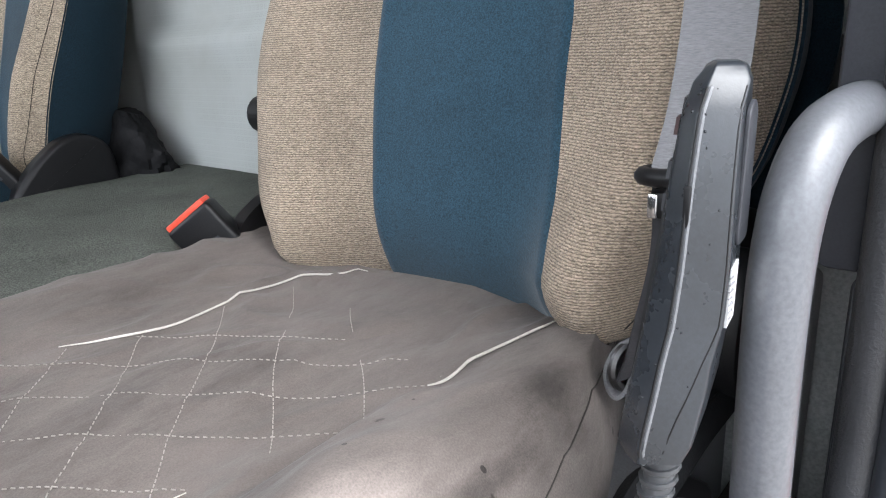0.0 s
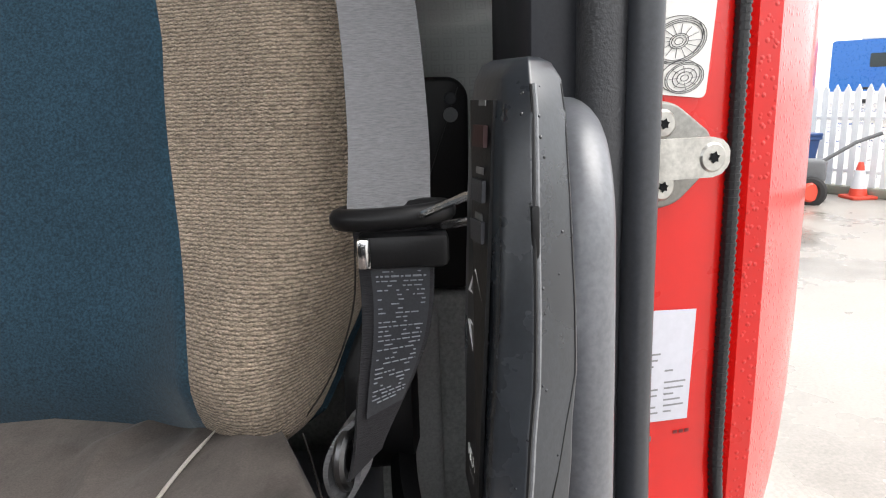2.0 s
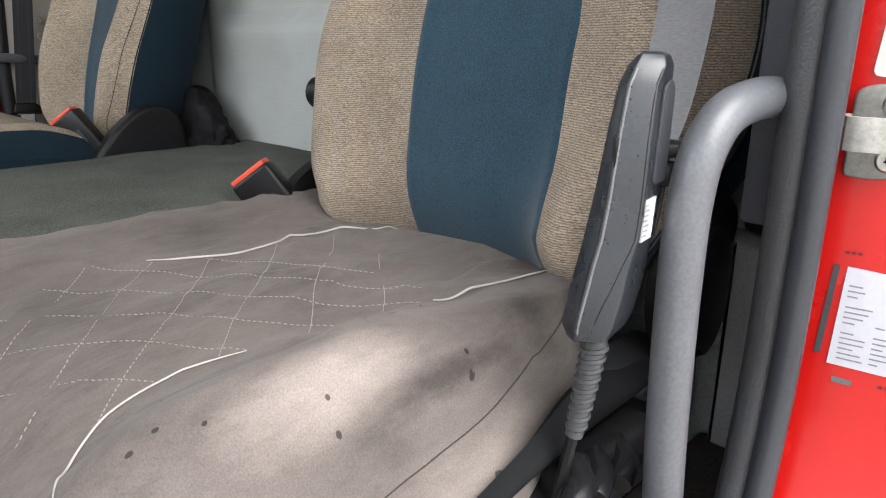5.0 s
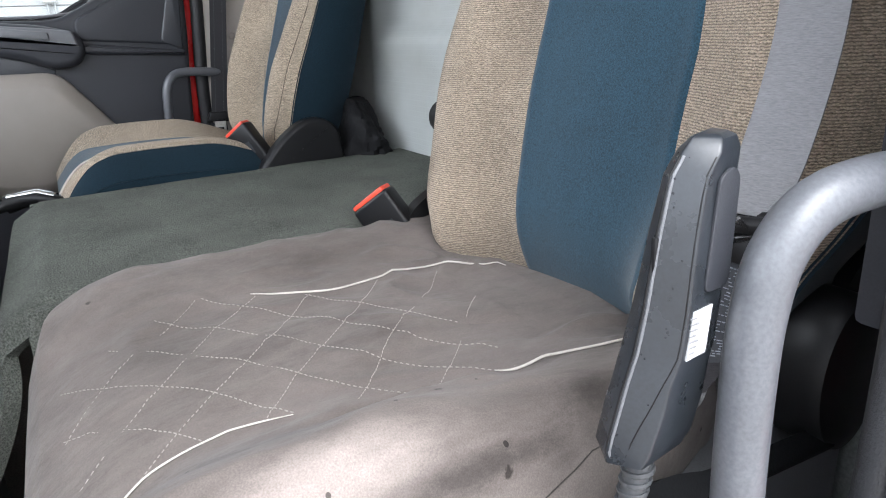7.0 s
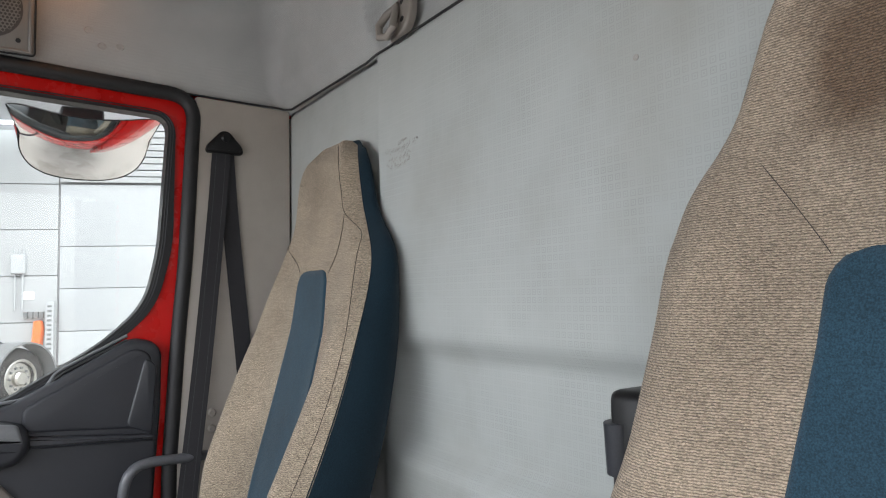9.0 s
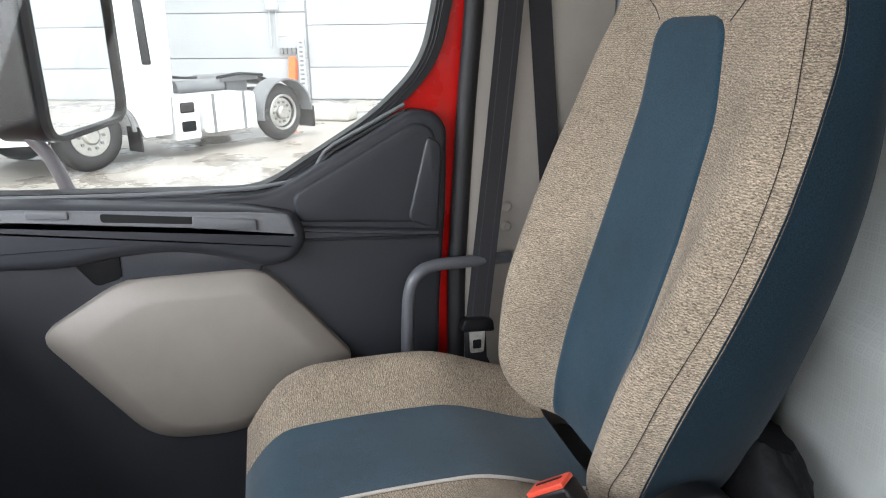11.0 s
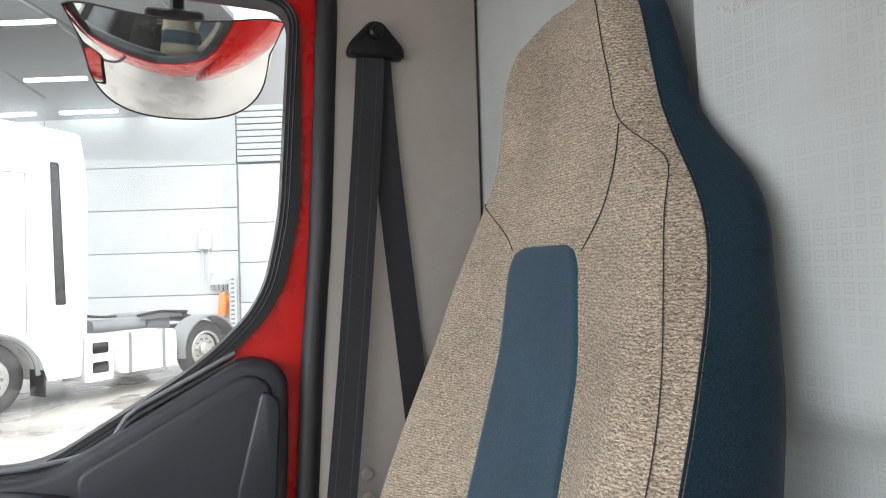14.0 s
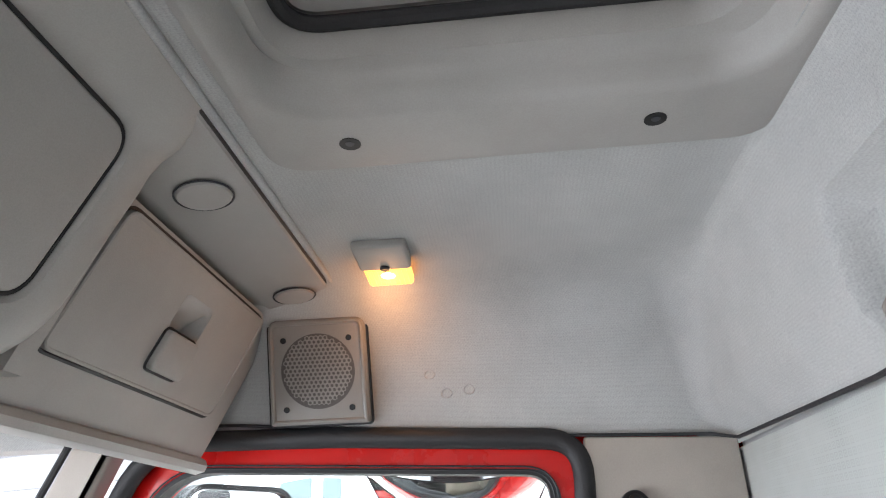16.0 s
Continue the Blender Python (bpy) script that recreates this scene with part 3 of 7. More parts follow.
def rear_wall(u, v):
    x, z = -1.045 + 2.09 * u, FLOOR_Z + (2.049 - FLOOR_Z) * v
    y = 0.018 * (1 - smoothstep(-0.475, -0.435, x))
    y -= 0.007 * math.exp(-((x + 0.445) / 0.012) ** 2) * smoothstep(1.5, 1.9, z)
    inner = smoothstep(-0.46, -0.36, x)
    y += inner * (0.027 * (1 - smoothstep(1.405, 1.452, z)) - 0.034 * (1 - smoothstep(1.203, 1.25, z)))
    y += 0.008 * inner * (1 - smoothstep(1.13, 1.2, z))
    return (x, y, z)


WALL_SKIN = -0.02
wall_rear = solo("wall_rear", sheet(rear_wall, 150, 150, WALL_SKIN), WALLCLOTH, "pale grey patterned cloth lining of the cab's rear wall with dark scuffs", "wall", kind="structure")


# rubbed marks: fine dark flecks strewn along a few curved strokes
SCUFF = surface("brown_scuff", (0.365, 0.35, 0.322), 0.8, grain=300)
random.seed(31)
scuffs = bmesh.new()
for stroke, spread, count in (((-0.424, 1.833), (-0.365, 1.828), (-0.333, 1.83), (-0.285, 1.84)), 0.0035, 110), (((-0.368, 1.84), (-0.351, 1.846), (-0.334, 1.846)), 0.0025, 40), (((-0.413, 1.803), (-0.361, 1.796), (-0.32, 1.806)), 0.003, 80), (((-0.416, 1.814), (-0.366, 1.809), (-0.317, 1.814)), 0.004, 70):
    way = curve_through([(a, 0, b) for a, b in stroke], 12)
    for k in range(count):
        f = random.uniform(0, len(way) - 1.001)
        q = way[int(f)].lerp(way[int(f) + 1], f - int(f))
        x, z, h = q.x + random.gauss(0, 0.002), q.z + random.gauss(0, spread), random.uniform(0.0006, 0.0018)
        add(scuffs, ribbon([(x, -0.0006, z - h), (x + random.uniform(-0.0006, 0.0006), -0.0006, z + h)], (1, 0, 0), random.uniform(0.0005, 0.0012), 0.0003))
tagged(part("scuff_marks", scuffs, SCUFF, wall_rear, "brown scuff marks on pale cloth"), kind="stuff")
part("dent_mark", disc((0.258, -0.0005, 1.83), (0, -1, 0), 0.0045, 0.0008, 12), SCUFF, wall_rear)

# side trim beside the passenger door
def side_trim(sign):
    edge = [(-0.335, FLOOR_Z), (-0.318, 1.0), (-0.287, 1.44), (-0.252, 1.8), (-0.246, 2.078)] if sign < 0 else [(-0.262, FLOOR_Z), (-0.246, 2.078)]
    outline = rounded(edge + [(0.012, 2.066), (0.012, FLOOR_Z)], 0.005, 2)
    return prism(outline, lambda p, k=0.0: (sign * (1.055 - k - 0.012 * smoothstep(-0.26, -0.02, p[0])), p[0], p[1]), 0.022, 0.004)


wall_left = solo("wall_left", side_trim(-1), TRIM, "greige plastic trim panel beside the passenger door", "wall panel", kind="structure")
for k, zz in enumerate((1.232, 1.19)):
    part("trim_button", disc((-1.026, -0.205, zz), (1, 0, 0), 0.011, 0.006, 18, 0.004), TRIM, wall_left)
wall_right = solo("wall_right", side_trim(1), SIDEGREY, "grey trim panel behind the driver's door", "wall panel", kind="structure")
part("pillar_trim", box(1.013, 1.03, -0.325, -0.175, 0.42, 1.041, 0.006), CHARCOAL, wall_right, "dark pillar trim beside the seal")
part("upper_trim", box(0.993, 1.03, -0.322, -0.16, 1.043, 2.06, 0.006), CHARCOAL, wall_right, "broader dark trim on the upper pillar")
part("lower_panel", prism(rounded([(-0.25, 0.42), (-0.25, 0.985), (-0.03, 0.985), (-0.03, 0.42)], 0.03), lambda p, k=0.0: (1.034 - k, p[0], p[1]), 0.012, 0.005), GREYPLASTIC, wall_right, "grey lower trim panel")

# headliner: cove from the walls up to a flat roof
def cove_ring(inset, r):
    """One level of the headliner: along one side, round the rear corner, along the rear, and back; always as many points."""
    x1, y1 = 1.045 - inset, 0.012 - 0.22 * inset
    half = [Vector((x1, -1.62 + (y1 - r + 1.62) * k / 40)) for k in range(40)]
    for k in range(17):
        t = k / 16
        half.append(Vector((x1, y1 - r)) * (1 - t) ** 2 + Vector((x1, y1)) * 2 * t * (1 - t) + Vector((x1 - r, y1)) * t * t)
    half += [Vector(((x1 - r) * (1 - k / 140), y1)) for k in range(1, 141)]
    return [Vector((-p.x, p.y)) for p in half] + half[-2::-1]


LOW_EDGE = [(-0.9, 2.128), (-0.6, 2.107), (-0.284, 2.083), (-0.03, 2.073), (0.0, 2.054)]


def pocket(x, z):
    a = abs(x)
    return 0.05 * (1 - smoothstep(0.445, 0.47, a)) * (1 - smoothstep(2.205, 2.243, z))


COVE = [(0.0, 2.055, 0.025), (0.006, 2.08, 0.03), (0.014, 2.11, 0.035), (0.026, 2.15, 0.045), (0.045, 2.20, 0.06), (0.07, 2.25, 0.075), (0.10, 2.288, 0.09), (0.14, 2.315, 0.10), (0.19, 2.331, 0.11), (0.24, 2.338, 0.12)]
rings = []
# finer levels between those of the cove
LEVELS = []
for (ia, za, ra), (ib, zb, rb_) in zip(COVE, COVE[1:]):
    for q in range(4):
        LEVELS.append((ia + (ib - ia) * q / 4, za + (zb - za) * q / 4, ra + (rb_ - ra) * q / 4))
LEVELS.append(COVE[-1])
for inset, z, r in LEVELS:
    out = []
    for p in cove_ring(inset, r):
        low = interp(LOW_EDGE, p.y)
        k = (z - 2.055) / (2.338 - 2.055)
        zz = low + (2.338 - low) * k
        rear = smoothstep(-0.14, -0.03, p.y)
        back = pocket(p.x, zz) * rear * (0.2 + 0.8 * smoothstep(2.06, 2.125, zz)) * smoothstep(2.052, 2.066, zz)
        out.append((p.x, p.y - 0.03 * smoothstep(2.06, 2.13, zz) * rear + back, zz))
    rings.append(out)
bm = loft(rings, cap=False, closed=False)
# flat roof with the hatch opening left free
HX, HY0, HY1 = 0.332, -0.585, -0.125
hole = rounded([(-0.41, -0.62), (0.41, -0.62), (0.41, -0.085), (-0.41, -0.085)], 0.05, 12)
dense = [a.lerp(b, q / 10) for a, b in zip(hole, hole[1:] + hole[:1]) for q in range(10)]
top_edge = [Vector(q) for q in rings[-1]]
near = [min(dense, key=lambda q: (q - p.xy).length) for p in top_edge]
flat = bmesh.new()
outer_v = [flat.verts.new(p) for p in top_edge]
inner_v = [flat.verts.new((q.x, q.y, 2.3386)) for q in near]
for k in range(len(outer_v) - 1):
    flat.faces.new((outer_v[k], outer_v[k + 1], inner_v[k + 1], inner_v[k]))
flat.faces.new((outer_v[0], inner_v[0], inner_v[-1], outer_v[-1]))
add(bm, flat)
bmesh.ops.remove_doubles(bm, verts=bm.verts, dist=0.00005)
bmesh.ops.recalc_face_normals(bm, faces=bm.faces)
ceiling = solo("ceiling", bm, HEADLINER, "grey fabric headliner with rounded coves", "ceiling", kind="structure")
roof = solo("roof", box(-1.12, 1.12, -1.66, 0.06, 2.56, 2.6, 0.015), RED, "red painted cab roof", "roof", kind="structure")
for rail_x in (-1.11, 1.051):
    solo("trim", box(rail_x, rail_x + 0.059, -1.62, -0.02, 2.10, 2.24, 0.004), HEADLINER, "pale lined roof rail above the door", "trim", kind="structure")
solo("trim", box(-1.045, 1.045, 0.024, 0.042, 1.98, 2.078, 0.003), HEADLINER, "grey backing strip behind the headliner's lower edge", "trim", kind="structure")
seam_pts = [(-1.036, -1.0, 2.13), (-1.036, -0.877, 2.126), (-1.036, -0.6, 2.106), (-1.034, -0.284, 2.082), (-1.03, -0.1, 2.075), (-1.022, -0.03, 2.072), (-1.01, -0.008, 2.066), (-0.97, -0.002, 2.058), (-0.5, -0.003, 2.05), (-0.44, -0.010, 2.049), (-0.4, -0.009, 2.049), (0.2, -0.008, 2.048), (1.0, -0.008, 2.048)]
solo("trim", tube(seam_pts, 0.003, 8), RUBBER, "dark sealing bead along the headliner's lower edge", "trim", kind="structure")

# front of the cab with the windscreen opening, sill and A-pillars
front_out = rounded([(-1.1, FLOOR_Z), (1.1, FLOOR_Z), (1.1, 2.4), (-1.1, 2.4)], 0.02, 3)
front_in = rounded([(-0.98, 1.25), (0.98, 1.25), (0.94, 2.16), (-0.94, 2.16)], 0.05, 3)
wall_front = solo("wall_front", frame_between(front_out, front_in, plane_y(-1.62), -0.04), CHARCOAL, "dark windscreen surround", "wall", kind="structure")
dashboard = solo("dashboard", box(-1.0, 1.0, -1.6, -1.22, 0.75, 1.2, 0.06, 4), CHARCOAL, "charcoal moulded dashboard below the windscreen", "dashboard", kind="structure")

for side in (-1, 1):
    post_o = rounded([(-1.10, 2.10), (-1.19, 2.10), (-1.545, 1.28), (-1.44, 1.28)], 0.012, 4)
    a_post = solo("a_pillar", prism(post_o, lambda p, k=0.0: (side * (1.058 - k), p[0], p[1]), 0.05, 0.016), TRIM, "greige trimmed pillar beside the windscreen", "pillar", kind="structure")
    part("edge_seal", tube([(side * 1.012, -1.195, 2.10), (side * 1.012, -1.55, 1.28)], 0.007, 8), RUBBER, a_post)

# ---- passenger door ----
WIN = rounded([(-1.36, 1.315), (-0.69, 1.288), (-0.46, 1.425), (-0.362, 1.52), (-0.330, 1.66), (-0.305, 2.022), (-1.02, 2.052)], [0.06, 0.05, 0.06, 0.06, 0.05, 0.05, 0.09], 8)


def ring_plate(outer, inner, put, depth):
    """A plate with a hole, between outlines with unlike counts of points."""
    def spread(o, n=160):
        o = o + [o[0]]
        total = sum((b - a).length for a, b in zip(o, o[1:]))
        out, gone, k = [], 0.0, 0
        for i in range(n):
            want = total * i / n
            while k < len(o) - 2 and gone + (o[k + 1] - o[k]).length < want:
                gone += (o[k + 1] - o[k]).length
                k += 1
            out.append(o[k].lerp(o[k + 1], (want - gone) / max(1e-9, (o[k + 1] - o[k]).length)))
        return out
    a = spread(outer, 240)
    c = [min((q for q in spread(inner, 480)), key=lambda q: (q - p).length) for p in a]
    return frame_between(a, c, put, depth)


RUB = rounded([(-1.385, 1.30), (-0.69, 1.270), (-0.445, 1.412), (-0.340, 1.512), (-0.303, 1.66), (-0.278, 2.034), (-1.02, 2.066)], [0.06, 0.05, 0.06, 0.06, 0.05, 0.06, 0.09], 8)
RUB = [a.lerp(b, 1.08 - 0.6 * smoothstep(1.85, 2.02, b.y)) for a, b in zip(WIN, RUB)]
door_1 = thing("door_1", "closed red passenger door with charcoal lining and beige pocket", "door", kind="structure")
SEAL_RUN = rounded([(-1.75, 0.42), (-0.75, 0.42), (-0.312, 0.42), (-0.304, 1.1), (-0.283, 1.44), (-0.266, 1.63), (-0.243, 2.08), (-0.40, 2.087), (-0.7, 2.102), (-1.06, 2.107)], [0.06, 0.02, 0.08, 0.05, 0.05, 0.05, 0.075, 0.05, 0.05, 0.1], 8)
DOOR_OUT = offset(SEAL_RUN, 0.006)
part("door_skin", ring_plate(DOOR_OUT, offset(RUB, -0.006), plane_x(-1.066), -0.05), RED, door_1, "glossy red door frame")
part("window_seal", frame_between(RUB, offset(WIN, -0.003), plane_x(-1.060), -0.045), RUBBER, door_1, "black rubber window seal")
for ridge in (0.004, 0.0105):
    part("seal_ridge", tube([(-1.0605, p.x, p.y) for p in offset(WIN, ridge)], 0.0016, 5, loop=True), CHARCOAL, door_1)
pane = part("window_pane", prism(offset(WIN, 0.004), plane_x(-1.094), 0.004), GLASS, door_1, "clear side window")
pane.visible_shadow = False
# lining with its upswept corner
LIN = rounded([(-1.49, 0.44), (-0.366, 0.44), (-0.347, 1.06), (-0.333, 1.25), (-0.330, 1.40), (-0.352, 1.428), (-0.40, 1.437), (-0.672, 1.288), (-0.75, 1.288), (-1.46, 1.308)], [0.02, 0.02, 0.02, 0.02, 0.03, 0.02, 0.03, 0.05, 0.05, 0.02], 6)
part("door_lining", prism(LIN, plane_x(-1.072), 0.05, 0.014), CHARCOAL, door_1, "charcoal moulded door lining")
part("corner_panel", prism(rounded([(-0.63, 1.232), (-0.36, 1.212), (-0.355, 1.395), (-0.395, 1.415), (-0.635, 1.285)], [0.02, 0.03, 0.05, 0.03, 0.02], 6), plane_x(-1.026), 0.010, 0.008), CHARCOAL, door_1)
part("corner_flange", prism(rounded([(-0.415, 1.222), (-0.354, 1.197), (-0.344, 1.368), (-0.373, 1.388)], 0.014, 4), plane_x(-1.018), 0.006, 0.005), LIP, door_1, "slightly paler turned-up flange")
part("corner_ledge", prism(rounded([(-0.628, 1.196), (-0.35, 1.182), (-0.35, 1.197), (-0.628, 1.225)], 0.007, 3), plane_x(-1.028), 0.024, 0.008), CHARCOAL, door_1)
for k in range(3):
    low = [(-1.45, 1.318 - 0.011 * k), (-0.7, 1.298 - 0.011 * k), (-0.55, 1.372 - 0.011 * k), (-0.41, 1.443 - 0.011 * k)]
    part("sill_strip", tube([(-1.045 + 0.006 * k, q.x, q.y) for q in curve_through([(a, b, 0) for a, b in low], 6)], 0.004, 8), GREYPLASTIC if k % 2 == 0 else RUBBER, door_1)
ARM = rounded([(-1.47, 1.205), (-1.03, 1.186), (-0.944, 1.200), (-0.86, 1.203), (-0.784, 1.190), (-0.70, 1.158), (-0.64, 1.166), (-0.612, 1.205), (-0.628, 1.255), (-0.72, 1.276), (-1.08, 1.306), (-1.47, 1.325)], [0.02, 0.03, 0.03, 0.03, 0.03, 0.02, 0.03, 0.03, 0.03, 0.03, 0.03, 0.02], 5)
part("armrest", prism(ARM, plane_x(-1.03), 0.055, 0.022), CHARCOAL, door_1, "dark door armrest")
part("armrest_strip", prism(rounded([(-1.46, 1.288), (-1.085, 1.270), (-0.82, 1.241), (-0.628, 1.213), (-0.642, 1.258), (-0.72, 1.268), (-1.08, 1.298), (-1.46, 1.316)], 0.01, 4), plane_x(-0.985), 0.012, 0.008), GREYPLASTIC, door_1, "satin grey armrest strip")
slot = part("pull_recess", prism(rounded([(-0.957, 1.269), (-0.70, 1.244), (-0.70, 1.256), (-0.957, 1.284)], 0.005, 4), plane_x(-0.9745), 0.002), BLACK, door_1, "black pull recess")
part("release_lever", prism(rounded([(-0.81, 1.247), (-0.70, 1.235), (-0.70, 1.256), (-0.81, 1.27)], 0.006, 4), plane_x(-0.975), 0.008, 0.004), GREYPLASTIC, slot)
part("window_switch", prism(rounded([(-1.07, 1.282), (-1.005, 1.277), (-1.005, 1.292), (-1.07, 1.298)], 0.005, 3), plane_x(-0.974), 0.005, 0.003), GREYPLASTIC, door_1)
POCKET = rounded([(-1.10, 1.058), (-0.945, 1.152), (-0.695, 1.152), (-0.535, 0.95), (-0.56, 0.915), (-0.76, 0.81), (-0.93, 0.82)], [0.035, 0.05, 0.04, 0.04, 0.04, 0.06, 0.06], 6)
pocket_mid = sum(POCKET, Vector((0, 0))) / len(POCKET)
part("pocket_panel", loft([[(-1.025 + k, *p.lerp(pocket_mid, q)) for p in POCKET] for k, q in ((0.0, 0.0), (0.018, 0.0), (0.024, 0.006), (0.028, 0.02), (0.047, 0.19), (0.05, 0.24))]), BEIGE, door_1, "beige door pocket panel with broad chamfers")
part("grip_panel", prism(rounded([(-0.945, 1.150), (-0.944, 1.205), (-0.86, 1.208), (-0.784, 1.195), (-0.697, 1.158), (-0.70, 1.145)], 0.006, 4), plane_x(-1.022), 0.014, 0.004), LIP, door_1, "dark panel inside the arched grip")
part("grip_hollow", prism(rounded([(-1.028, 1.19), (-0.992, 1.138), (-0.946, 1.152), (-0.946, 1.205)], 0.012, 4), plane_x(-1.022), 0.004, 0.002), BLACK, door_1)

seal_run = [(-1.040, p.x, p.y) for p in offset(SEAL_RUN, -0.005)]
solo("door_seal", tube(seal_run, 0.019, 14, loop=True), RUBBER, "black rubber door seal round the passenger door", "seal", kind="structure")

# ---- driver's door opening: pillar, seals, striker ----
JA, JB = Vector((1.050, -0.291, 0)), Vector((1.128, -0.2745, 0))
JD = (JB - JA).normalized()
JN = Vector((JD.y, -JD.x, 0))


def jamb(s, z, out=0.0):
    """A place on the slanting door jamb: s metres along it, at height z."""
    q = JA + JD * s + JN * out
    return (q.x, q.y, z)


def on_jamb(lift):
    return lambda p, k=0.0: jamb(p[0], p[1], lift + k)


pillar_1 = thing("pillar_1", "glossy red door pillar with labels, seen through the open doorway", "door pillar", kind="structure")
jl = JB - JA
section = [(1.02, -0.295), (1.045, -0.291), (1.050, -0.291), (1.128, -0.2745), (1.134, -0.272), (1.142, -0.262), (1.152, -0.232), (1.10, -0.14), (1.02, -0.14)]


def swept(sec, heights, shape=None):
    rings = []
    for z in heights:
        rings.append([((x, y, z) if shape is None else shape(x, y, z)) for x, y in sec])
    return loft(rings)


def pillar_shape(x, y, z):
    lean = 0.10 * (1 - smoothstep(0.55, 0.92, z))
    return (x, y - lean, z)


part("jamb", swept(section, [0.40 + 0.05 * k for k in range(34)], pillar_shape), RED, pillar_1, "red painted door jamb")


def soft(table, v, h=0.02):
    return (interp(table, v - h) + 2 * interp(table, v) + interp(table, v + h)) / 4


SKIN0 = Vector((1.155, -0.232))
SKIN_REACH = [(0.40, 0.02), (0.58, 0.05), (0.70, 0.22), (0.73, 0.45), (0.76, 0.68), (0.80, 0.86), (0.86, 0.96), (0.93, 1.0), (2.2, 1.0)]


def skin_shape(x, y, z):
    g = max(0.02, soft(SKIN_REACH, z))
    q = SKIN0.lerp(Vector((x, y)), g)
    return (q.x, q.y, z)


skin = [(1.153, -0.230), (1.161, -0.240), (1.178, -0.238), (1.215, -0.198), (1.262, -0.135), (1.30, -0.078), (1.325, -0.03), (1.337, 0.005), (1.338, 0.035), (1.325, 0.055), (1.15, 0.0)]
part("outer_skin", swept(skin, [0.40 + 0.025 * k for k in range(72)], skin_shape), REDWET, pillar_1, "wet red outer cab skin")
solo("cab_side", box(-1.2, -1.10, -0.262, 0.06, 0.3, 2.56, 0.02), RED, "red cab side behind the passenger door", "cab body", kind="structure")
solo("cab_back", box(-1.12, 1.15, 0.074, 0.09, 0.3, 2.58, 0.006), RED, "red outer rear panel of the cab", "cab body", kind="structure")
solo("cab_back", box(-1.12, 1.15, 0.045, 0.07, 0.3, 2.58, 0.01), CHARCOAL, "dark inner skin of the cab's rear panel", "cab body", kind="structure")

# ribbed edge seal
rib = bmesh.new()
add(rib, tube([Vector(jamb(jl.length + 0.004, 0.42 + 0.06 * k, 0.002)) - Vector((0, 0.10 * (1 - smoothstep(0.55, 0.92, 0.42 + 0.06 * k)), 0)) for k in range(28)], 0.0045, 10))
edge_seal = solo("edge_seal", rib, RUBBER, "ribbed black rubber edge seal on the red pillar", "seal", kind="structure")
one_rib = bpy.data.meshes.new("rib")
rb = disc((0, 0, 0), (0, 0, 1), 0.0052, 0.0026, 10)
rb.to_mesh(one_rib)
rb.free()
one_rib.materials.append(RUBBER)
for k in range(140):
    z = 0.74 + 0.005 * k
    o = new("rib", one_rib)
    o.parent = edge_seal
    o.location = Vector(jamb(jl.length + 0.004, z, 0.002)) - Vector((0, 0.10 * (1 - smoothstep(0.55, 0.92, z)), 0))

# broad grained door seal and the smooth lip beside it
def seal_path(x, y):
    pts = [(x, y, 2.07), (x, y, 1.8), (x, y, 1.5), (x, y, 1.2), (x, y, 1.0), (x, y - 0.006, 0.9), (x, y - 0.03, 0.8), (x, y - 0.085, 0.71), (x, y - 0.19, 0.655), (x, y - 0.4, 0.64), (x, y - 0.9, 0.64)]
    return curve_through(pts, 6)


solo("door_seal", tube(seal_path(1.031, -0.331), lambda q: 0.0142, 16), LEATHERETTE, "grained black foam door seal along the driver's doorway", "seal", kind="structure")
solo("door_seal", tube(seal_path(1.050, -0.3405), 0.0098, 12), LIP, "smooth dark lip of the driver's door seal", "seal", kind="structure")
solo("door_sill", box(0.98, 1.15, -1.55, -0.42, 0.38, 0.63, 0.02), CHARCOAL, "dark plastic step sill below the driver's doorway", "sill", kind="structure")

# striker
striker = thing("door_striker", "stained metal door striker bolted to the red pillar", "door striker")
plate = rounded([(0.002, 1.085), (0.002, 1.146), (0.016, 1.150), (0.036, 1.149), (0.062, 1.130), (0.064, 1.122), (0.060, 1.104), (0.040, 1.086), (0.018, 1.083)], [0.004, 0.006, 0.006, 0.008, 0.006, 0.006, 0.006, 0.008, 0.008], 4)
part("plate", prism(plate, on_jamb(0.001), 0.006, 0.002), ZINC, striker, "stained zinc plate")
# a bent arm that stands off the plate and ends in a rounded eye
arm_line = [(0.0, 0.007), (0.0, 0.022), (0.002, 0.029), (0.008, 0.033), (0.02, 0.0335), (0.034, 0.0335), (0.044, 0.0335), (0.050, 0.0335), (0.0535, 0.0335), (0.055, 0.0335)]
rings = []
for i, (s, o) in enumerate(arm_line):
    a = arm_line[max(0, i - 1)]
    b = arm_line[min(len(arm_line) - 1, i + 1)]
    t = Vector((b[0] - a[0], b[1] - a[1])).normalized()
    nn = Vector((-t.y, t.x)) * 0.0022
    h = 0.0115 if s < 0.044 else 0.0115 * math.sqrt(max(0.02, 1 - ((s - 0.044) / 0.0115) ** 2))
    rings.append([jamb(s + nn.x * q, 1.1175 + h * w, o + nn.y * q) for q, w in ((-1, -1), (1, -1), (1, 1), (-1, 1))])
part("arm", loft(rings), WORNSTEEL, striker, "bent steel striker arm")
torx_bolt(striker, "bolt", jamb(0.028, 1.136, 0.007), JN, 0.0088, 0.0025)
torx_bolt(striker, "bolt", jamb(0.029, 1.098, 0.007), JN, 0.0088, 0.0025)
torx_bolt(striker, "bolt", jamb(0.0435, 1.1175, 0.0355), JN, 0.0092, 0.0014)

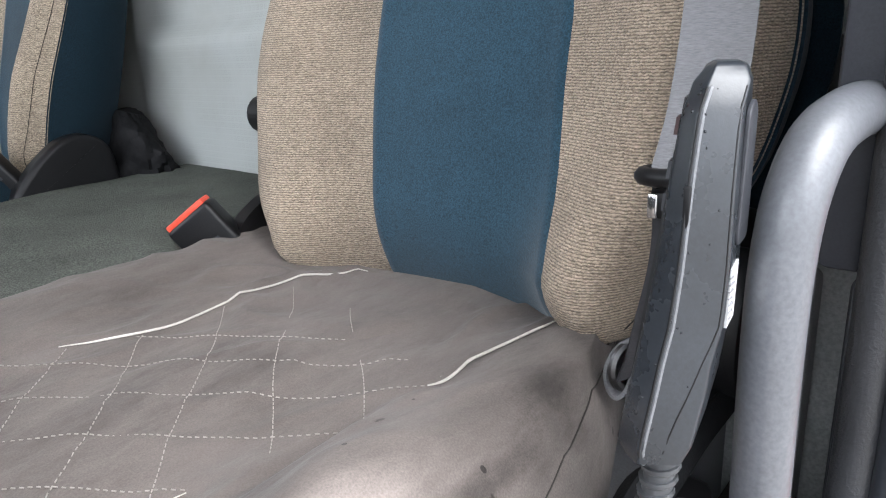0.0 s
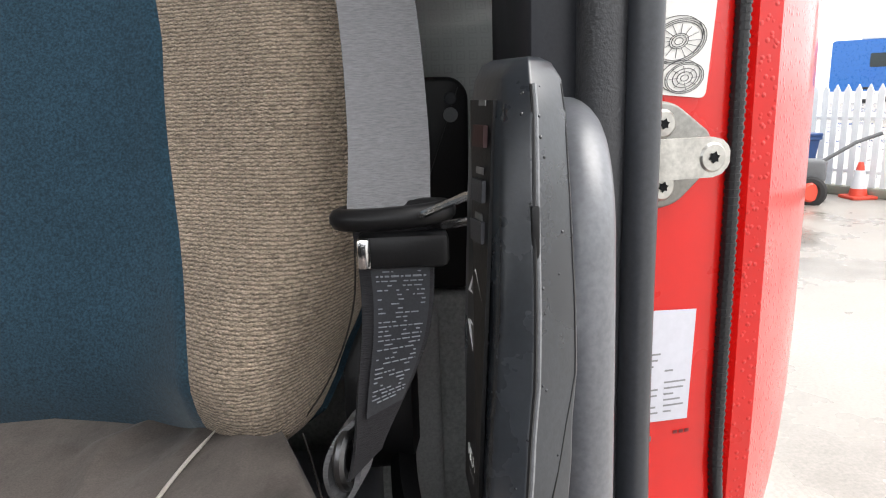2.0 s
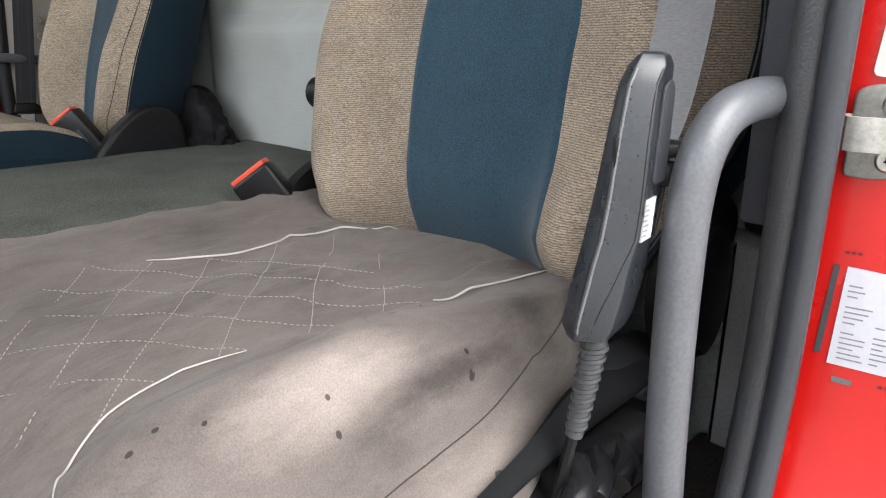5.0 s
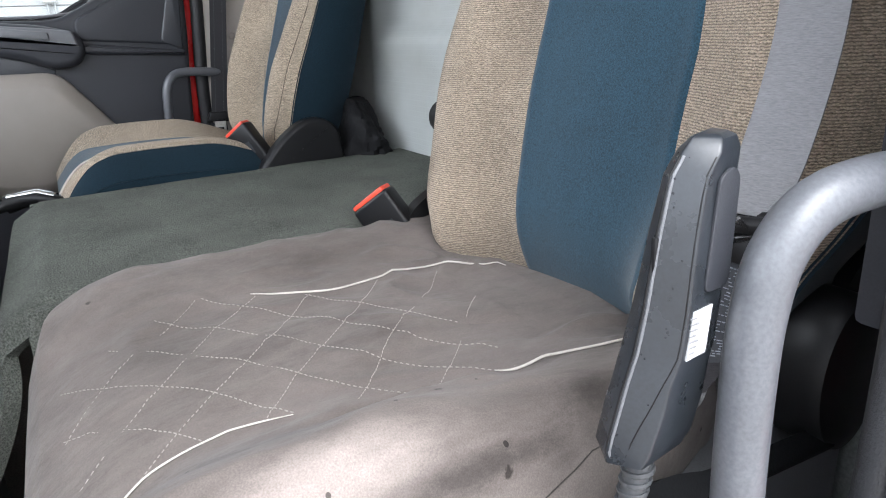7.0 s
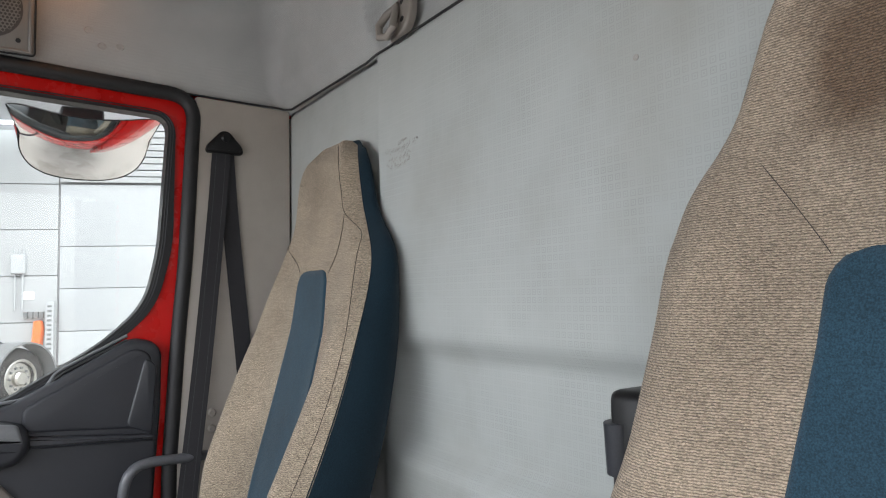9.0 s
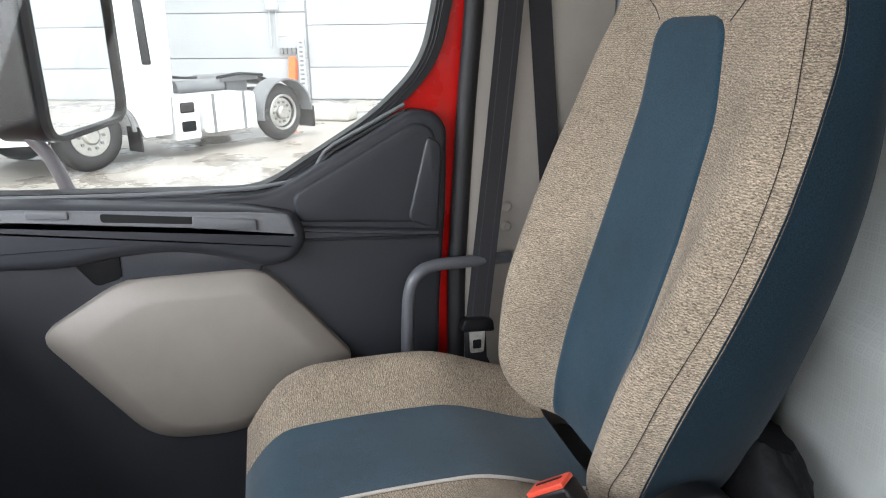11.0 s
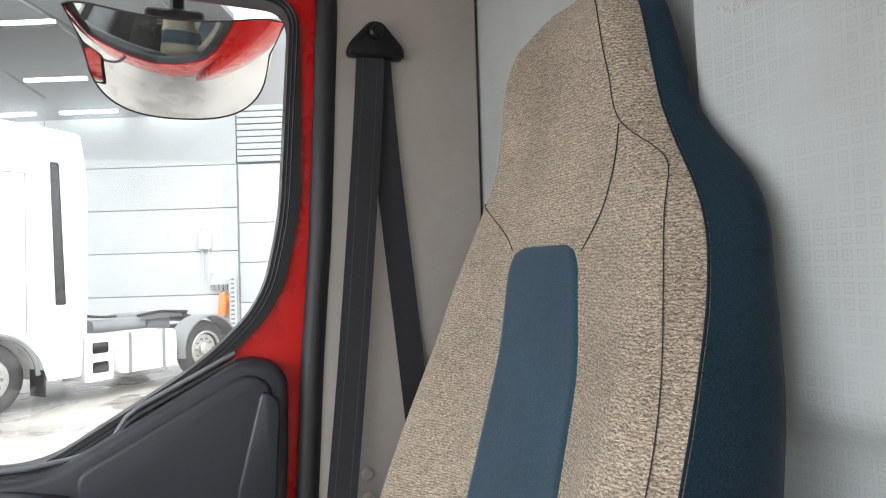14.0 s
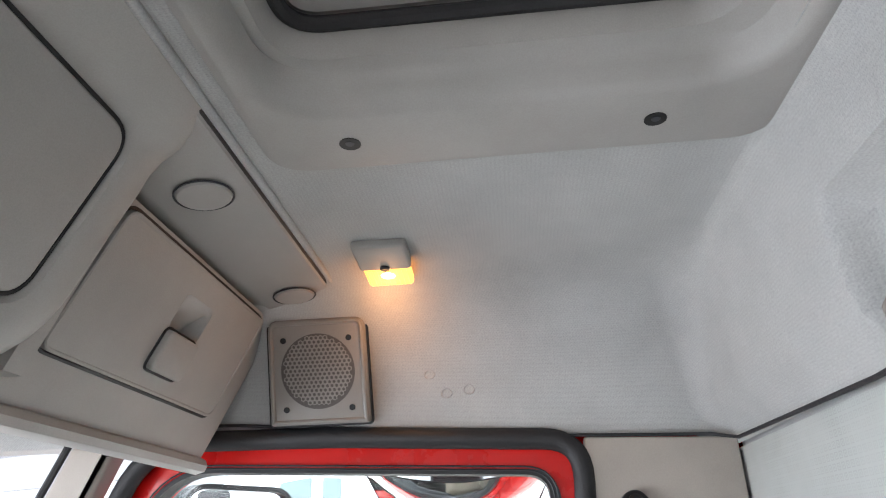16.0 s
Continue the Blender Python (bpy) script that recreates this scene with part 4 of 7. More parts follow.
# labels on the pillar
sticker = thing("sticker", "white paper label with drawings of wheels on the red pillar", "sticker")
part("paper", prism(rounded([(0.010, 1.155), (0.061, 1.150), (0.068, 1.235), (0.016, 1.24)], 0.005, 4), on_jamb(0.0008), 0.0006), PAPER, sticker)


def ellipse_line(cs, cz, a, b, tilt, thick, lift=0.0018):
    pts = []
    for k in range(40):
        t = 2 * math.pi * k / 40
        u, w = a * math.cos(t), b * math.sin(t)
        pts.append(jamb(cs + u * math.cos(tilt) - w * math.sin(tilt), cz + u * math.sin(tilt) + w * math.cos(tilt), lift))
    return tube(pts, thick, 4, loop=True)


def wheel_drawing(name, cs, cz, a, b, tilt, rings, spokes):
    """A wheel in thin lines: rings and short spokes."""
    art = bmesh.new()
    for k in rings:
        add(art, ellipse_line(cs, cz, a * k, b * k, tilt, 0.00022))
    add(art, ellipse_line(cs - 0.003, cz + 0.0012, a * 1.02, b * 1.02, tilt, 0.00022))
    for k in range(spokes):
        t = 2 * math.pi * k / spokes
        add(art, tube([jamb(cs + a * q * math.cos(t + 0.12 * q), cz + b * q * math.sin(t + 0.12 * q), 0.0018) for q in (0.32, 0.8)], 0.00018, 4))
    part(name, art, INK, sticker, "thin black line drawing of a wheel")


wheel_drawing("drawing", 0.0405, 1.184, 0.0195, 0.0125, 0.28, (1.0, 0.92, 0.84, 0.34, 0.26, 0.15), 14)
wheel_drawing("drawing", 0.0455, 1.1625, 0.0135, 0.0088, 0.22, (1.0, 0.9, 0.62, 0.4, 0.2), 8)
for k in range(6):
    s0 = 0.018 + 0.008 * k
    part("rule", prism([Vector((s0, 1.212)), Vector((s0 + 0.0005, 1.212)), Vector((s0 + 0.0005, 1.232)), Vector((s0, 1.232))], on_jamb(0.0016), 0.0003), INK, sticker)
for k in range(2):
    s0 = 0.0165 + 0.0045 * k
    part("print_bar", prism([Vector((s0, 1.180)), Vector((s0 + 0.0022, 1.180)), Vector((s0 + 0.0026, 1.204)), Vector((s0 + 0.0004, 1.204))], on_jamb(0.0016), 0.0003), INK, sticker)

form = thing("sticker", "white printed form with small unreadable text on the red pillar", "sticker")
part("paper", prism([Vector((0.014, 0.938)), Vector((0.060, 0.936)), Vector((0.063, 1.014)), Vector((0.0165, 1.017))], on_jamb(0.0008), 0.0005), FORM, form)
PRINT = surface("grey_print", (0.25, 0.25, 0.26), 0.6, grain_bump=0.0)
random.seed(4)
for k in range(15):
    z = 1.002 - 0.0042 * k
    runs = ((0.0195, 0.006 + random.random() * 0.013), (0.041, random.random() * 0.012 + 0.005)) if k not in (3, 8) else ()
    for s0, w in runs:
        if k < 7 and s0 > 0.03:
            continue
        part("print_line", prism([Vector((s0, z)), Vector((s0 + w, z - 0.0003)), Vector((s0 + w, z + 0.0009)), Vector((s0, z + 0.0012))], on_jamb(0.0014), 0.0002), PRINT, form)
part("side_bar", prism([Vector((0.004, 0.945)), Vector((0.0085, 0.945)), Vector((0.0115, 1.017)), Vector((0.0075, 1.018))], on_jamb(0.0010), 0.0004), INK, form)
small = thing("sticker", "small dark maker's marks printed on the red pillar", "sticker")
DARKRED = surface("dark_red_print", (0.16, 0.01, 0.012), 0.5, grain_bump=0.0)
for s0, z0, w, h in ((0.013, 1.0265, 0.0125, 0.0022), (0.050, 0.9255, 0.0135, 0.0024)):
    for k in range(3):
        part("mark", prism([Vector((s0 + w * k / 3, z0)), Vector((s0 + w * (k + 0.7) / 3, z0)), Vector((s0 + w * (k + 0.7) / 3, z0 + h)), Vector((s0 + w * k / 3, z0 + h))], on_jamb(0.0008), 0.0003), DARKRED, small)
part("tag", prism(rounded([(0.019, 0.9235), (0.033, 0.9225), (0.033, 0.927), (0.019, 0.928)], 0.0015, 3), on_jamb(0.0008), 0.0006), GREYPLASTIC, small)

# grab bar
grab = thing("grab_bar", "slate grey coated grab bar beside the driver's seat", "grab bar")
bar_pts = curve_through([(1.015, -0.292, 1.135), (1.011, -0.315, 1.138), (1.0075, -0.35, 1.139), (1.0025, -0.388, 1.131), (0.9995, -0.411, 1.109), (0.998, -0.4195, 1.077), (0.998, -0.422, 1.03), (0.999, -0.421, 0.95), (1.0, -0.416, 0.87), (1.0, -0.405, 0.81), (1.004, -0.38, 0.778), (1.014, -0.35, 0.766), (1.03, -0.33, 0.765)], 8)
part("tube", tube(bar_pts, 0.0148, 24), GRIP, grab, "smooth slate coating")
part("end_collar", tube([(1.013, -0.304, 1.137), (1.0155, -0.290, 1.135)], 0.0175, 20), CHARCOAL, grab, "dark end collar")

# ---- seats ----
WIDTH_P = [(0.93, 0.19), (0.96, 0.212), (1.0, 0.232), (1.08, 0.256), (1.15, 0.273), (1.23, 0.287), (1.3, 0.295), (1.38, 0.297), (1.45, 0.291), (1.53, 0.276), (1.59, 0.254), (1.64, 0.222), (1.68, 0.187), (1.72, 0.165), (1.78, 0.15), (1.82, 0.137), (1.85, 0.12), (1.872, 0.094), (1.885, 0.05)]
WIDTH_D = [(0.92, 0.11), (0.935, 0.165), (0.96, 0.218), (1.0, 0.26), (1.04, 0.288), (1.10, 0.32), (1.17, 0.335), (1.22, 0.333), (1.3, 0.313), (1.4, 0.285), (1.52, 0.27), (1.59, 0.266), (1.64, 0.249), (1.68, 0.216), (1.72, 0.189), (1.78, 0.166), (1.82, 0.152), (1.85, 0.134), (1.872, 0.105), (1.885, 0.06)]
FRONT = [(0.90, -0.185), (0.94, -0.202), (0.98, -0.219), (1.03, -0.224), (1.1, -0.206), (1.3, -0.15), (1.5, -0.098), (1.6, -0.074), (1.68, -0.066), (1.8, -0.066), (1.85, -0.058), (1.872, -0.042), (1.888, -0.018)]
DEEP = [(0.9, 0.15), (1.2, 0.14), (1.5, 0.085), (1.65, 0.058), (1.8, 0.05), (1.888, 0.02)]
SEAT_TOP = 1.886
# the passenger's seat stands more upright, with deeper bolsters and a slim back
FRONT_P = [(0.90, -0.20), (0.94, -0.212), (1.0, -0.214), (1.08, -0.203), (1.15, -0.187), (1.3, -0.145), (1.45, -0.108), (1.6, -0.08), (1.68, -0.068), (1.8, -0.066), (1.85, -0.058), (1.872, -0.042), (1.888, -0.018)]
PUFF_P = [(0.90, 0.02), (0.96, 0.07), (1.0, 0.082), (1.15, 0.083), (1.3, 0.062), (1.45, 0.031), (1.6, 0.008), (1.7, 0.003)]
WRAP_P = [(1.45, 0.008), (1.62, 0.03), (1.7, 0.036)]
BACK_P = [(0.90, -0.135), (1.0, -0.117), (1.15, -0.086), (1.3, -0.056), (1.45, -0.028), (1.6, -0.006), (1.68, -0.004), (1.8, -0.006), (1.888, -0.012)]


def back_front(d, z, wide=None):
    """The backrest's front surface: its y at d metres from the middle, at height z."""
    wide = wide or WIDTH_P
    w = soft(wide, z)
    s = min(1.0, abs(d) / w)
    if wide is WIDTH_P:
        wing = math.exp(-((s - 0.78) / 0.25) ** 2)
        return soft(FRONT_P, z) - soft(PUFF_P, z) * wing + soft(WRAP_P, z) * max(0.0, (s - 0.82) / 0.18) ** 2.2
    lobe = abs(d) / max(w, 0.26)
    puff = (0.034 + 0.028 * (1 - smoothstep(0.97, 1.12, z))) * (1 - smoothstep(1.55, 1.72, z)) * smoothstep(0.90, 0.965, z) + 0.006
    bump = math.exp(-((lobe - 0.74) / 0.24) ** 2)
    edge = max(0.0, (s - 0.82) / 0.18)
    return soft(FRONT, z) - puff * bump + (0.052 - 0.02 * smoothstep(1.6, 1.75, z)) * edge ** 2.2


def back_rear(z, wide):
    """The y of the backrest's rear face."""
    return soft(BACK_P, z) if wide is WIDTH_P else soft(FRONT, z) + soft(DEEP, z) + 0.015


def insert_half(z, table, z0, z1, r=0.035):
    w = interp(table, z)
    if z > z1 - r:
        t = (z - (z1 - r)) / r
        w -= r * (1 - math.sqrt(max(0.0, 1 - t * t)))
    return max(w, 0.004)


# the driver's backrest stays broad down to its outer lower corner
OUTER_LOW = [(0.92, 0.36), (0.935, 0.24), (0.95, 0.19), (0.975, 0.09), (1.0, 0.03), (1.04, 0.0), (2.0, 0.0)]


def seat_back(seat, cx, dy, dz, inner, zt, WIDTH, tan, right=1.0, flank_out=0.02, left=1.0, sway=0.0):
    """Backrest with integrated headrest: cloth face, blue centre panel, dark sides."""
    def side(sign, z):
        """The share of the table's half width on one side."""
        if sign < 0:
            return left
        return right * (1 + soft(OUTER_LOW, z, 0.008)) if WIDTH is WIDTH_D else right

    def face(u, v):
        z = 0.93 + (SEAT_TOP - 0.93) * v
        d = (2 * u - 1) * soft(WIDTH, z)
        return (cx + d * side(d, z), back_front(d, z, WIDTH) + dy, z + dz)

    back = part("backrest", sheet(face, 64, 110, 0.006), tan, seat, "tan looped-cloth backrest with integral headrest")

    def panel(u, v):
        z = 0.935 + (zt - 0.935) * v
        h = insert_half(z, inner, 0.935, zt)
        d = (2 * u - 1) * h + (sway * (1 - smoothstep(0.95, 1.2, z)) - 0.010 * smoothstep(1.2, 1.36, z) if WIDTH is WIDTH_D else 0.016 * (1 - smoothstep(1.45, 1.58, z)))
        rim = min(1.0, (1 - abs(2 * u - 1)) * h / 0.006) * min(1.0, (zt - z) / 0.006)
        q = d / side(d, z)
        return (cx + d, back_front(q, z, WIDTH) + dy - 0.0045 * math.sqrt(max(0.0, rim)) + 0.001, z + dz)

    part("centre_panel", sheet(panel, 40, 80, 0.004), BLUE, back, "blue cloth centre panel")
    for sign in (-1, 1):
        def flank(u, v, sign=sign):
            z = 0.93 + (SEAT_TOP - 0.002 - 0.93) * v
            w = soft(WIDTH, z)
            y0 = back_front(w, z, WIDTH) + dy
            y1 = back_rear(z, WIDTH) + dy
            b = math.sin(math.pi * u * 0.8) * (flank_out + 0.018 * math.exp(-((z - 1.635) / 0.06) ** 2))
            taper = 0.015 * u * u
            if WIDTH is WIDTH_D:
                b, taper = b * 0.2, 0.032 * u
            return (cx + sign * (w * side(sign, z) * 0.996 + b - taper), y0 + (y1 - y0) * u, z + dz)

        part("side_panel", sheet(flank, 10, 90, 0.004), NAVY, seat, "navy cloth side of the backrest")

    def rear(u, v):
        z = 0.93 + (SEAT_TOP - 0.004 - 0.93) * v
        d = (2 * u - 1) * soft(WIDTH, z) * 0.9
        return (cx + d, back_rear(z, WIDTH) + dy, z + dz)

    part("back_shell", sheet(rear, 12, 30, 0.004), NAVY, seat)
    # piping that follows the tan edge
    for sign in (-1, 1):
        edge_pts = [(cx + sign * soft(WIDTH, z) * side(sign, z) * 0.995, back_front(soft(WIDTH, z) * 0.995, z, WIDTH) + dy - 0.001, z + dz) for z in (0.95 + 0.0115 * k for k in range(81))]
        part("edge_seam", tube(edge_pts, 0.0013, 6), NAVY, back)
    return back


def seam_line(cx, dy, dz, pts, r=0.00065, wide=None):
    return tube([(cx + q.x, back_front(q.x, q.y, wide) + dy - 0.0012, q.y + dz) for q in curve_through([(a, b, 0) for a, b in pts], 8)], r, 5)


PX, DX = -0.622, 0.640
# passenger's seat
seat_p = thing("passenger_seat", "tan and blue cloth passenger seat against the rear wall", "seat")
bk = seat_back(seat_p, PX, 0.0, 0.0, [(0.93, 0.112), (1.15, 0.11), (1.3, 0.107), (1.45, 0.097), (1.58, 0.083)], 1.592, WIDTH_P, TAN)
part("seam", seam_line(PX, 0, 0, [(0.055, 1.872), (0.098, 1.84), (0.126, 1.765), (0.142, 1.712), (0.196, 1.66), (0.222, 1.60), (0.255, 1.5), (0.274, 1.4), (0.276, 1.3), (0.262, 1.2), (0.236, 1.08), (0.2, 0.98)]), SEAM, bk, "dark seam along the bolster")
part("seam", seam_line(PX, 0, 0, [(0.088, 1.582), (0.122, 1.622), (0.138, 1.66), (0.144, 1.705)], 0.0007), SEAM, bk)
part("seam", seam_line(PX, 0, 0, [(-0.08, 1.588), (-0.10, 1.606), (-0.14, 1.632), (-0.187, 1.66)], 0.0007), SEAM, bk)


def cushion_top(x, y, cx, half, y0, y1, top, puff):
    s = abs(x - cx) / half
    t = (y - y0) / (y1 - y0)
    z = top + puff * math.exp(-((s - 0.78) / 0.26) ** 2) * smoothstep(0.0, 0.25, t) - 0.045 * max(0.0, (s - 0.82) / 0.18) ** 2.2
    z -= 0.045 * smoothstep(0.58, 0.98, t)
    z -= 0.07 * max(0.0, (0.16 - t) / 0.16) ** 2 - 0.012 * math.sin(math.pi * min(1.0, t * 1.1))
    return z


def band(a, b, nu=16, extra=0.0, y1=-0.235):
    """A strip of the passenger cushion between two offsets from its middle, over the front edge and down."""
    def f(u, v):
        x = PX + a + (b - a) * u
        if v < 0.25:
            k = v / 0.25
            y, z = -0.748 + 0.012 * (1 - k) ** 2, 0.84 + (cushion_top(x, -0.748, PX, 0.285, -0.75, -0.22, 0.964, 0.04) - 0.84) * k
        else:
            k = (v - 0.25) / 0.75
            y = -0.748 + (y1 + 0.748) * k
            z = cushion_top(x, y, PX, 0.285, -0.75, -0.22, 0.964, 0.04)
        return (x, y, z + extra)
    return sheet(f, nu, 44, 0.005)


cush = part("cushion", band(-0.285, -0.098, 20), TAN_FLAT, seat_p, "tan looped-cloth seat cushion")
part("centre_panel", band(-0.098, 0.105, 20, 0.0015), BLUE, cush, "blue cloth strip over the cushion")
part("outer_panel", band(0.108, 0.252, 18), TAN_FLAT, cush)
part("side_bolster", band(0.253, 0.285, 12), NAVY, cush, "navy cloth bolster of the cushion")
part("piping", tube([(PX + 0.107, y, cushion_top(PX + 0.107, y, PX, 0.285, -0.75, -0.22, 0.964, 0.04) + 0.003) for y in (-0.745 + 0.0125 * k for k in range(40))], 0.0026, 8), PIPING, cush, "pale grey piping")
for sign in (-1, 1):
    def drop(u, v, sign=sign):
        y = -0.745 + 0.53 * u
        z1 = cushion_top(PX + 0.285, y, PX, 0.285, -0.75, -0.22, 0.964, 0.04)
        return (PX + sign * (0.283 + 0.01 * math.sin(math.pi * v)), y, 0.80 + (z1 - 0.80) * v)
    part("side_panel", sheet(drop, 30, 10, 0.005), NAVY, cush, "navy cloth side of the cushion")
part("base", box(PX - 0.24, PX + 0.24, -0.70, -0.12, FLOOR_Z, 0.82, 0.02), BLACK, seat_p, "black plastic seat base")
COVER = rounded([(-0.365, 0.90), (-0.33, 0.955), (-0.285, 1.005), (-0.235, 1.04), (-0.185, 1.045), (-0.145, 1.015), (-0.13, 0.90)], [0.01, 0.03, 0.04, 0.04, 0.04, 0.03, 0.01], 5)
part("recliner_cover", prism(COVER, plane_x(-0.352), 0.034, 0.012), BLACK, seat_p, "black domed recliner cover")

# driver's seat
seat_d = thing("driver_seat", "tan and blue driver's seat with a soiled grey suede cushion cover", "seat")
bkd = seat_back(seat_d, DX, -0.026, -0.02, [(0.93, 0.118), (1.06, 0.122), (1.22, 0.123), (1.38, 0.109), (1.5, 0.094), (1.58, 0.088)], 1.584, WIDTH_D, TAN_WORN, 0.885, 0.034, 1.05, 0.026)
part("seam", seam_line(DX, -0.026, -0.02, [(-0.094, 1.578), (-0.118, 1.612), (-0.15, 1.655), (-0.178, 1.69)], 0.0004), SEAM, bkd)
part("seam", seam_line(DX, -0.026, -0.02, [(0.094, 1.578), (0.118, 1.612), (0.15, 1.655), (0.178, 1.69)], 0.0003), SEAM, bkd)
part("seam", seam_line(DX, -0.026, -0.02, [(0.19, 0.945), (0.225, 0.99), (0.245, 1.04), (0.25, 1.1)]), SEAM, bkd)

# suede-covered cushion: an oblong dome with a rounded outline
CY0, CY1 = -0.79, -0.225
HEM = ((0.85, -0.29), (0.862, -0.33), (0.876, -0.383), (0.886, -0.43), (0.896, -0.49), (0.903, -0.55), (0.907, -0.604), (0.909, -0.66))


def cover_top(x, y):
    s = (x - 0.6) / 0.325
    t = (y - CY0) / (CY1 - CY0)
    side = 0.042 - 0.018 * smoothstep(-0.58, -0.44, y) if s > 0 else 0.028
    z = 0.936 + side * math.exp(-((abs(s) - 0.75) / (0.17 if s > 0 else 0.24)) ** 2) + 0.010 * math.exp(-((t - 0.45) / 0.25) ** 2) * (1 - s * s)
    z -= 0.085 * max(0.0, (abs(s) - 0.76) / 0.24) ** 2.3 + 0.05 * max(0.0, (0.2 - t) / 0.2) ** 2
    # the bolster dips towards the backrest's outer corner
    z -= 0.018 * smoothstep(-0.40, -0.26, y) * smoothstep(0.78, 0.9, x)
    # the quilted middle sinks a little along its seams, and folds run over the loose cover
    z += 0.005 * noise.noise((x * 9, y * 7, 0.3)) + 0.004 * noise.noise((x * 24 + y * 10, y * 12, 2.3))
    fold = noise.noise((x * 15 - y * 8, y * 9 + x * 5, 5.1))
    z += 0.006 * max(0.0, 1 - abs(fold) * 4.5) * (0.35 + 0.65 * smoothstep(0.5, 0.85, t))
    z -= 0.006 * math.exp(-((x - 0.775 + 0.12 * (y + 0.5)) / 0.012) ** 2) * smoothstep(-0.64, -0.58, y) * (1 - smoothstep(-0.54, -0.46, y))
    # the seam pulls a groove into the bolster's flank
    if y > -0.68:
        hem_x = interp([(b, a) for a, b in reversed(HEM)], y)
        z -= 0.006 * math.exp(-((x - hem_x) / 0.006) ** 2) - 0.004 * math.exp(-((x - hem_x - 0.014) / 0.01) ** 2)
    # the bolster folds over the piping
    z += 0.006 * math.exp(-((x - 0.793) / 0.012) ** 2) * smoothstep(-0.63, -0.58, y) * (1 - smoothstep(-0.48, -0.43, y))
    return z


OUT = rounded([(0.40, -0.20), (0.268, -0.40), (0.262, -0.79), (0.922, -0.79), (0.927, -0.53), (0.80, -0.20)], [0.06, 0.15, 0.18, 0.16, 0.16, 0.06], 12)
mid = Vector((0.6, -0.49))


def cover(u, v):
    n = len(OUT)
    q = u * n
    i = int(q) % n
    p = OUT[i].lerp(OUT[(i + 1) % n], q - int(q))
    if v <= 0.7:
        r = mid.lerp(p, v / 0.7)
        return (r.x, r.y, cover_top(r.x, r.y))
    k = (v - 0.7) / 0.3
    out = (p - mid).normalized()
    z0 = cover_top(p.x, p.y)
    bulge = 0.022 * math.sin(math.pi * min(1.0, k * 0.9)) + 0.004 * math.sin(u * 60) * k
    return (p.x + out.x * bulge, p.y + out.y * bulge, z0 + (0.80 - z0) * k)


bm = sheet(cover, 300, 120)
bmesh.ops.remove_doubles(bm, verts=bm.verts, dist=0.0004)
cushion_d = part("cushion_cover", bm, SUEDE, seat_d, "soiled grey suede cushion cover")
LEFT_PIPE = ((0.533, -0.262), (0.513, -0.298), (0.496, -0.33), (0.487, -0.37), (0.491, -0.41), (0.499, -0.45), (0.503, -0.488), (0.494, -0.53), (0.474, -0.57))
RIGHT_PIPE = ((0.793, -0.285), (0.784, -0.34), (0.786, -0.40), (0.79, -0.45), (0.778, -0.52), (0.748, -0.60), (0.737, -0.65), (0.743, -0.695), (0.757, -0.727), (0.785, -0.752), (0.835, -0.772))
whole = curve_through([(a, b, 0) for a, b in RIGHT_PIPE], 8)
# the bolster's fold hides the middle of the right-hand piping
for run, thick in ((curve_through([(a, b, 0) for a, b in LEFT_PIPE], 8), 0.0012), ([q for q in whole if q.y > -0.455], 0.0012), ([q for q in whole if q.y < -0.606], 0.0008)):
    part("piping", tube([(q.x, q.y, cover_top(q.x, q.y) + (0.003 if q.y > -0.46 and q.x > 0.7 else 0.0017)) for q in run], lambda q: thick * (0.45 + 0.55 * smoothstep(0, 0.12, q) * (1 - smoothstep(0.88, 1, q))), 8), PIPING, cushion_d, "white piping")
part("hem_seam", tube([(q.x, q.y, cover_top(q.x, q.y) + 0.0004) for q in curve_through([(a, b, 0) for a, b in HEM], 8)], 0.0006, 6), SEAM, cushion_d)

# quilting between the pipings: stitched diamonds
stitches = bmesh.new()
for slope, start, gap, count in ((-0.86, -0.236, 0.081, 8), (0.76, -1.231, 0.066, 6)):
    for k in range(count):
        run = []
        for j in range(300):
            x = 0.46 + 0.33 * j / 299
            y = slope * x + start + gap * k + 0.004 * math.sin(30 * x + k)
            left = interp([(b, a) for a, b in reversed(LEFT_PIPE)][::1], y) if y > -0.566 else 0.47 + 0.5 * max(0.0, -0.566 - y) - 0.05
            right = interp([(b, a) for a, b in reversed(RIGHT_PIPE)], y)
            if -0.77 < y < -0.385 + 0.04 * math.sin(40 * x + 3 * k) and left + 0.004 < x < right - 0.004:
                run.append((x, y))
        for j in range(0, len(run) - 3, 4):
            a, b = run[j], run[j + 2]
            if (Vector(a) - Vector(b)).length < 0.02:
                add(stitches, tube([(a[0], a[1], cover_top(*a) + 0.0005), (b[0], b[1], cover_top(*b) + 0.0002)], 0.0005, 4))
st = part("quilt_stitches", stitches, STITCH, cushion_d, "pale diamond quilting stitches")
tagged(st, kind="stuff")
part("base", box(0.38, 0.88, -0.70, -0.1, FLOOR_Z, 0.80, 0.02), BLACK, seat_d, "black seat base and suspension")
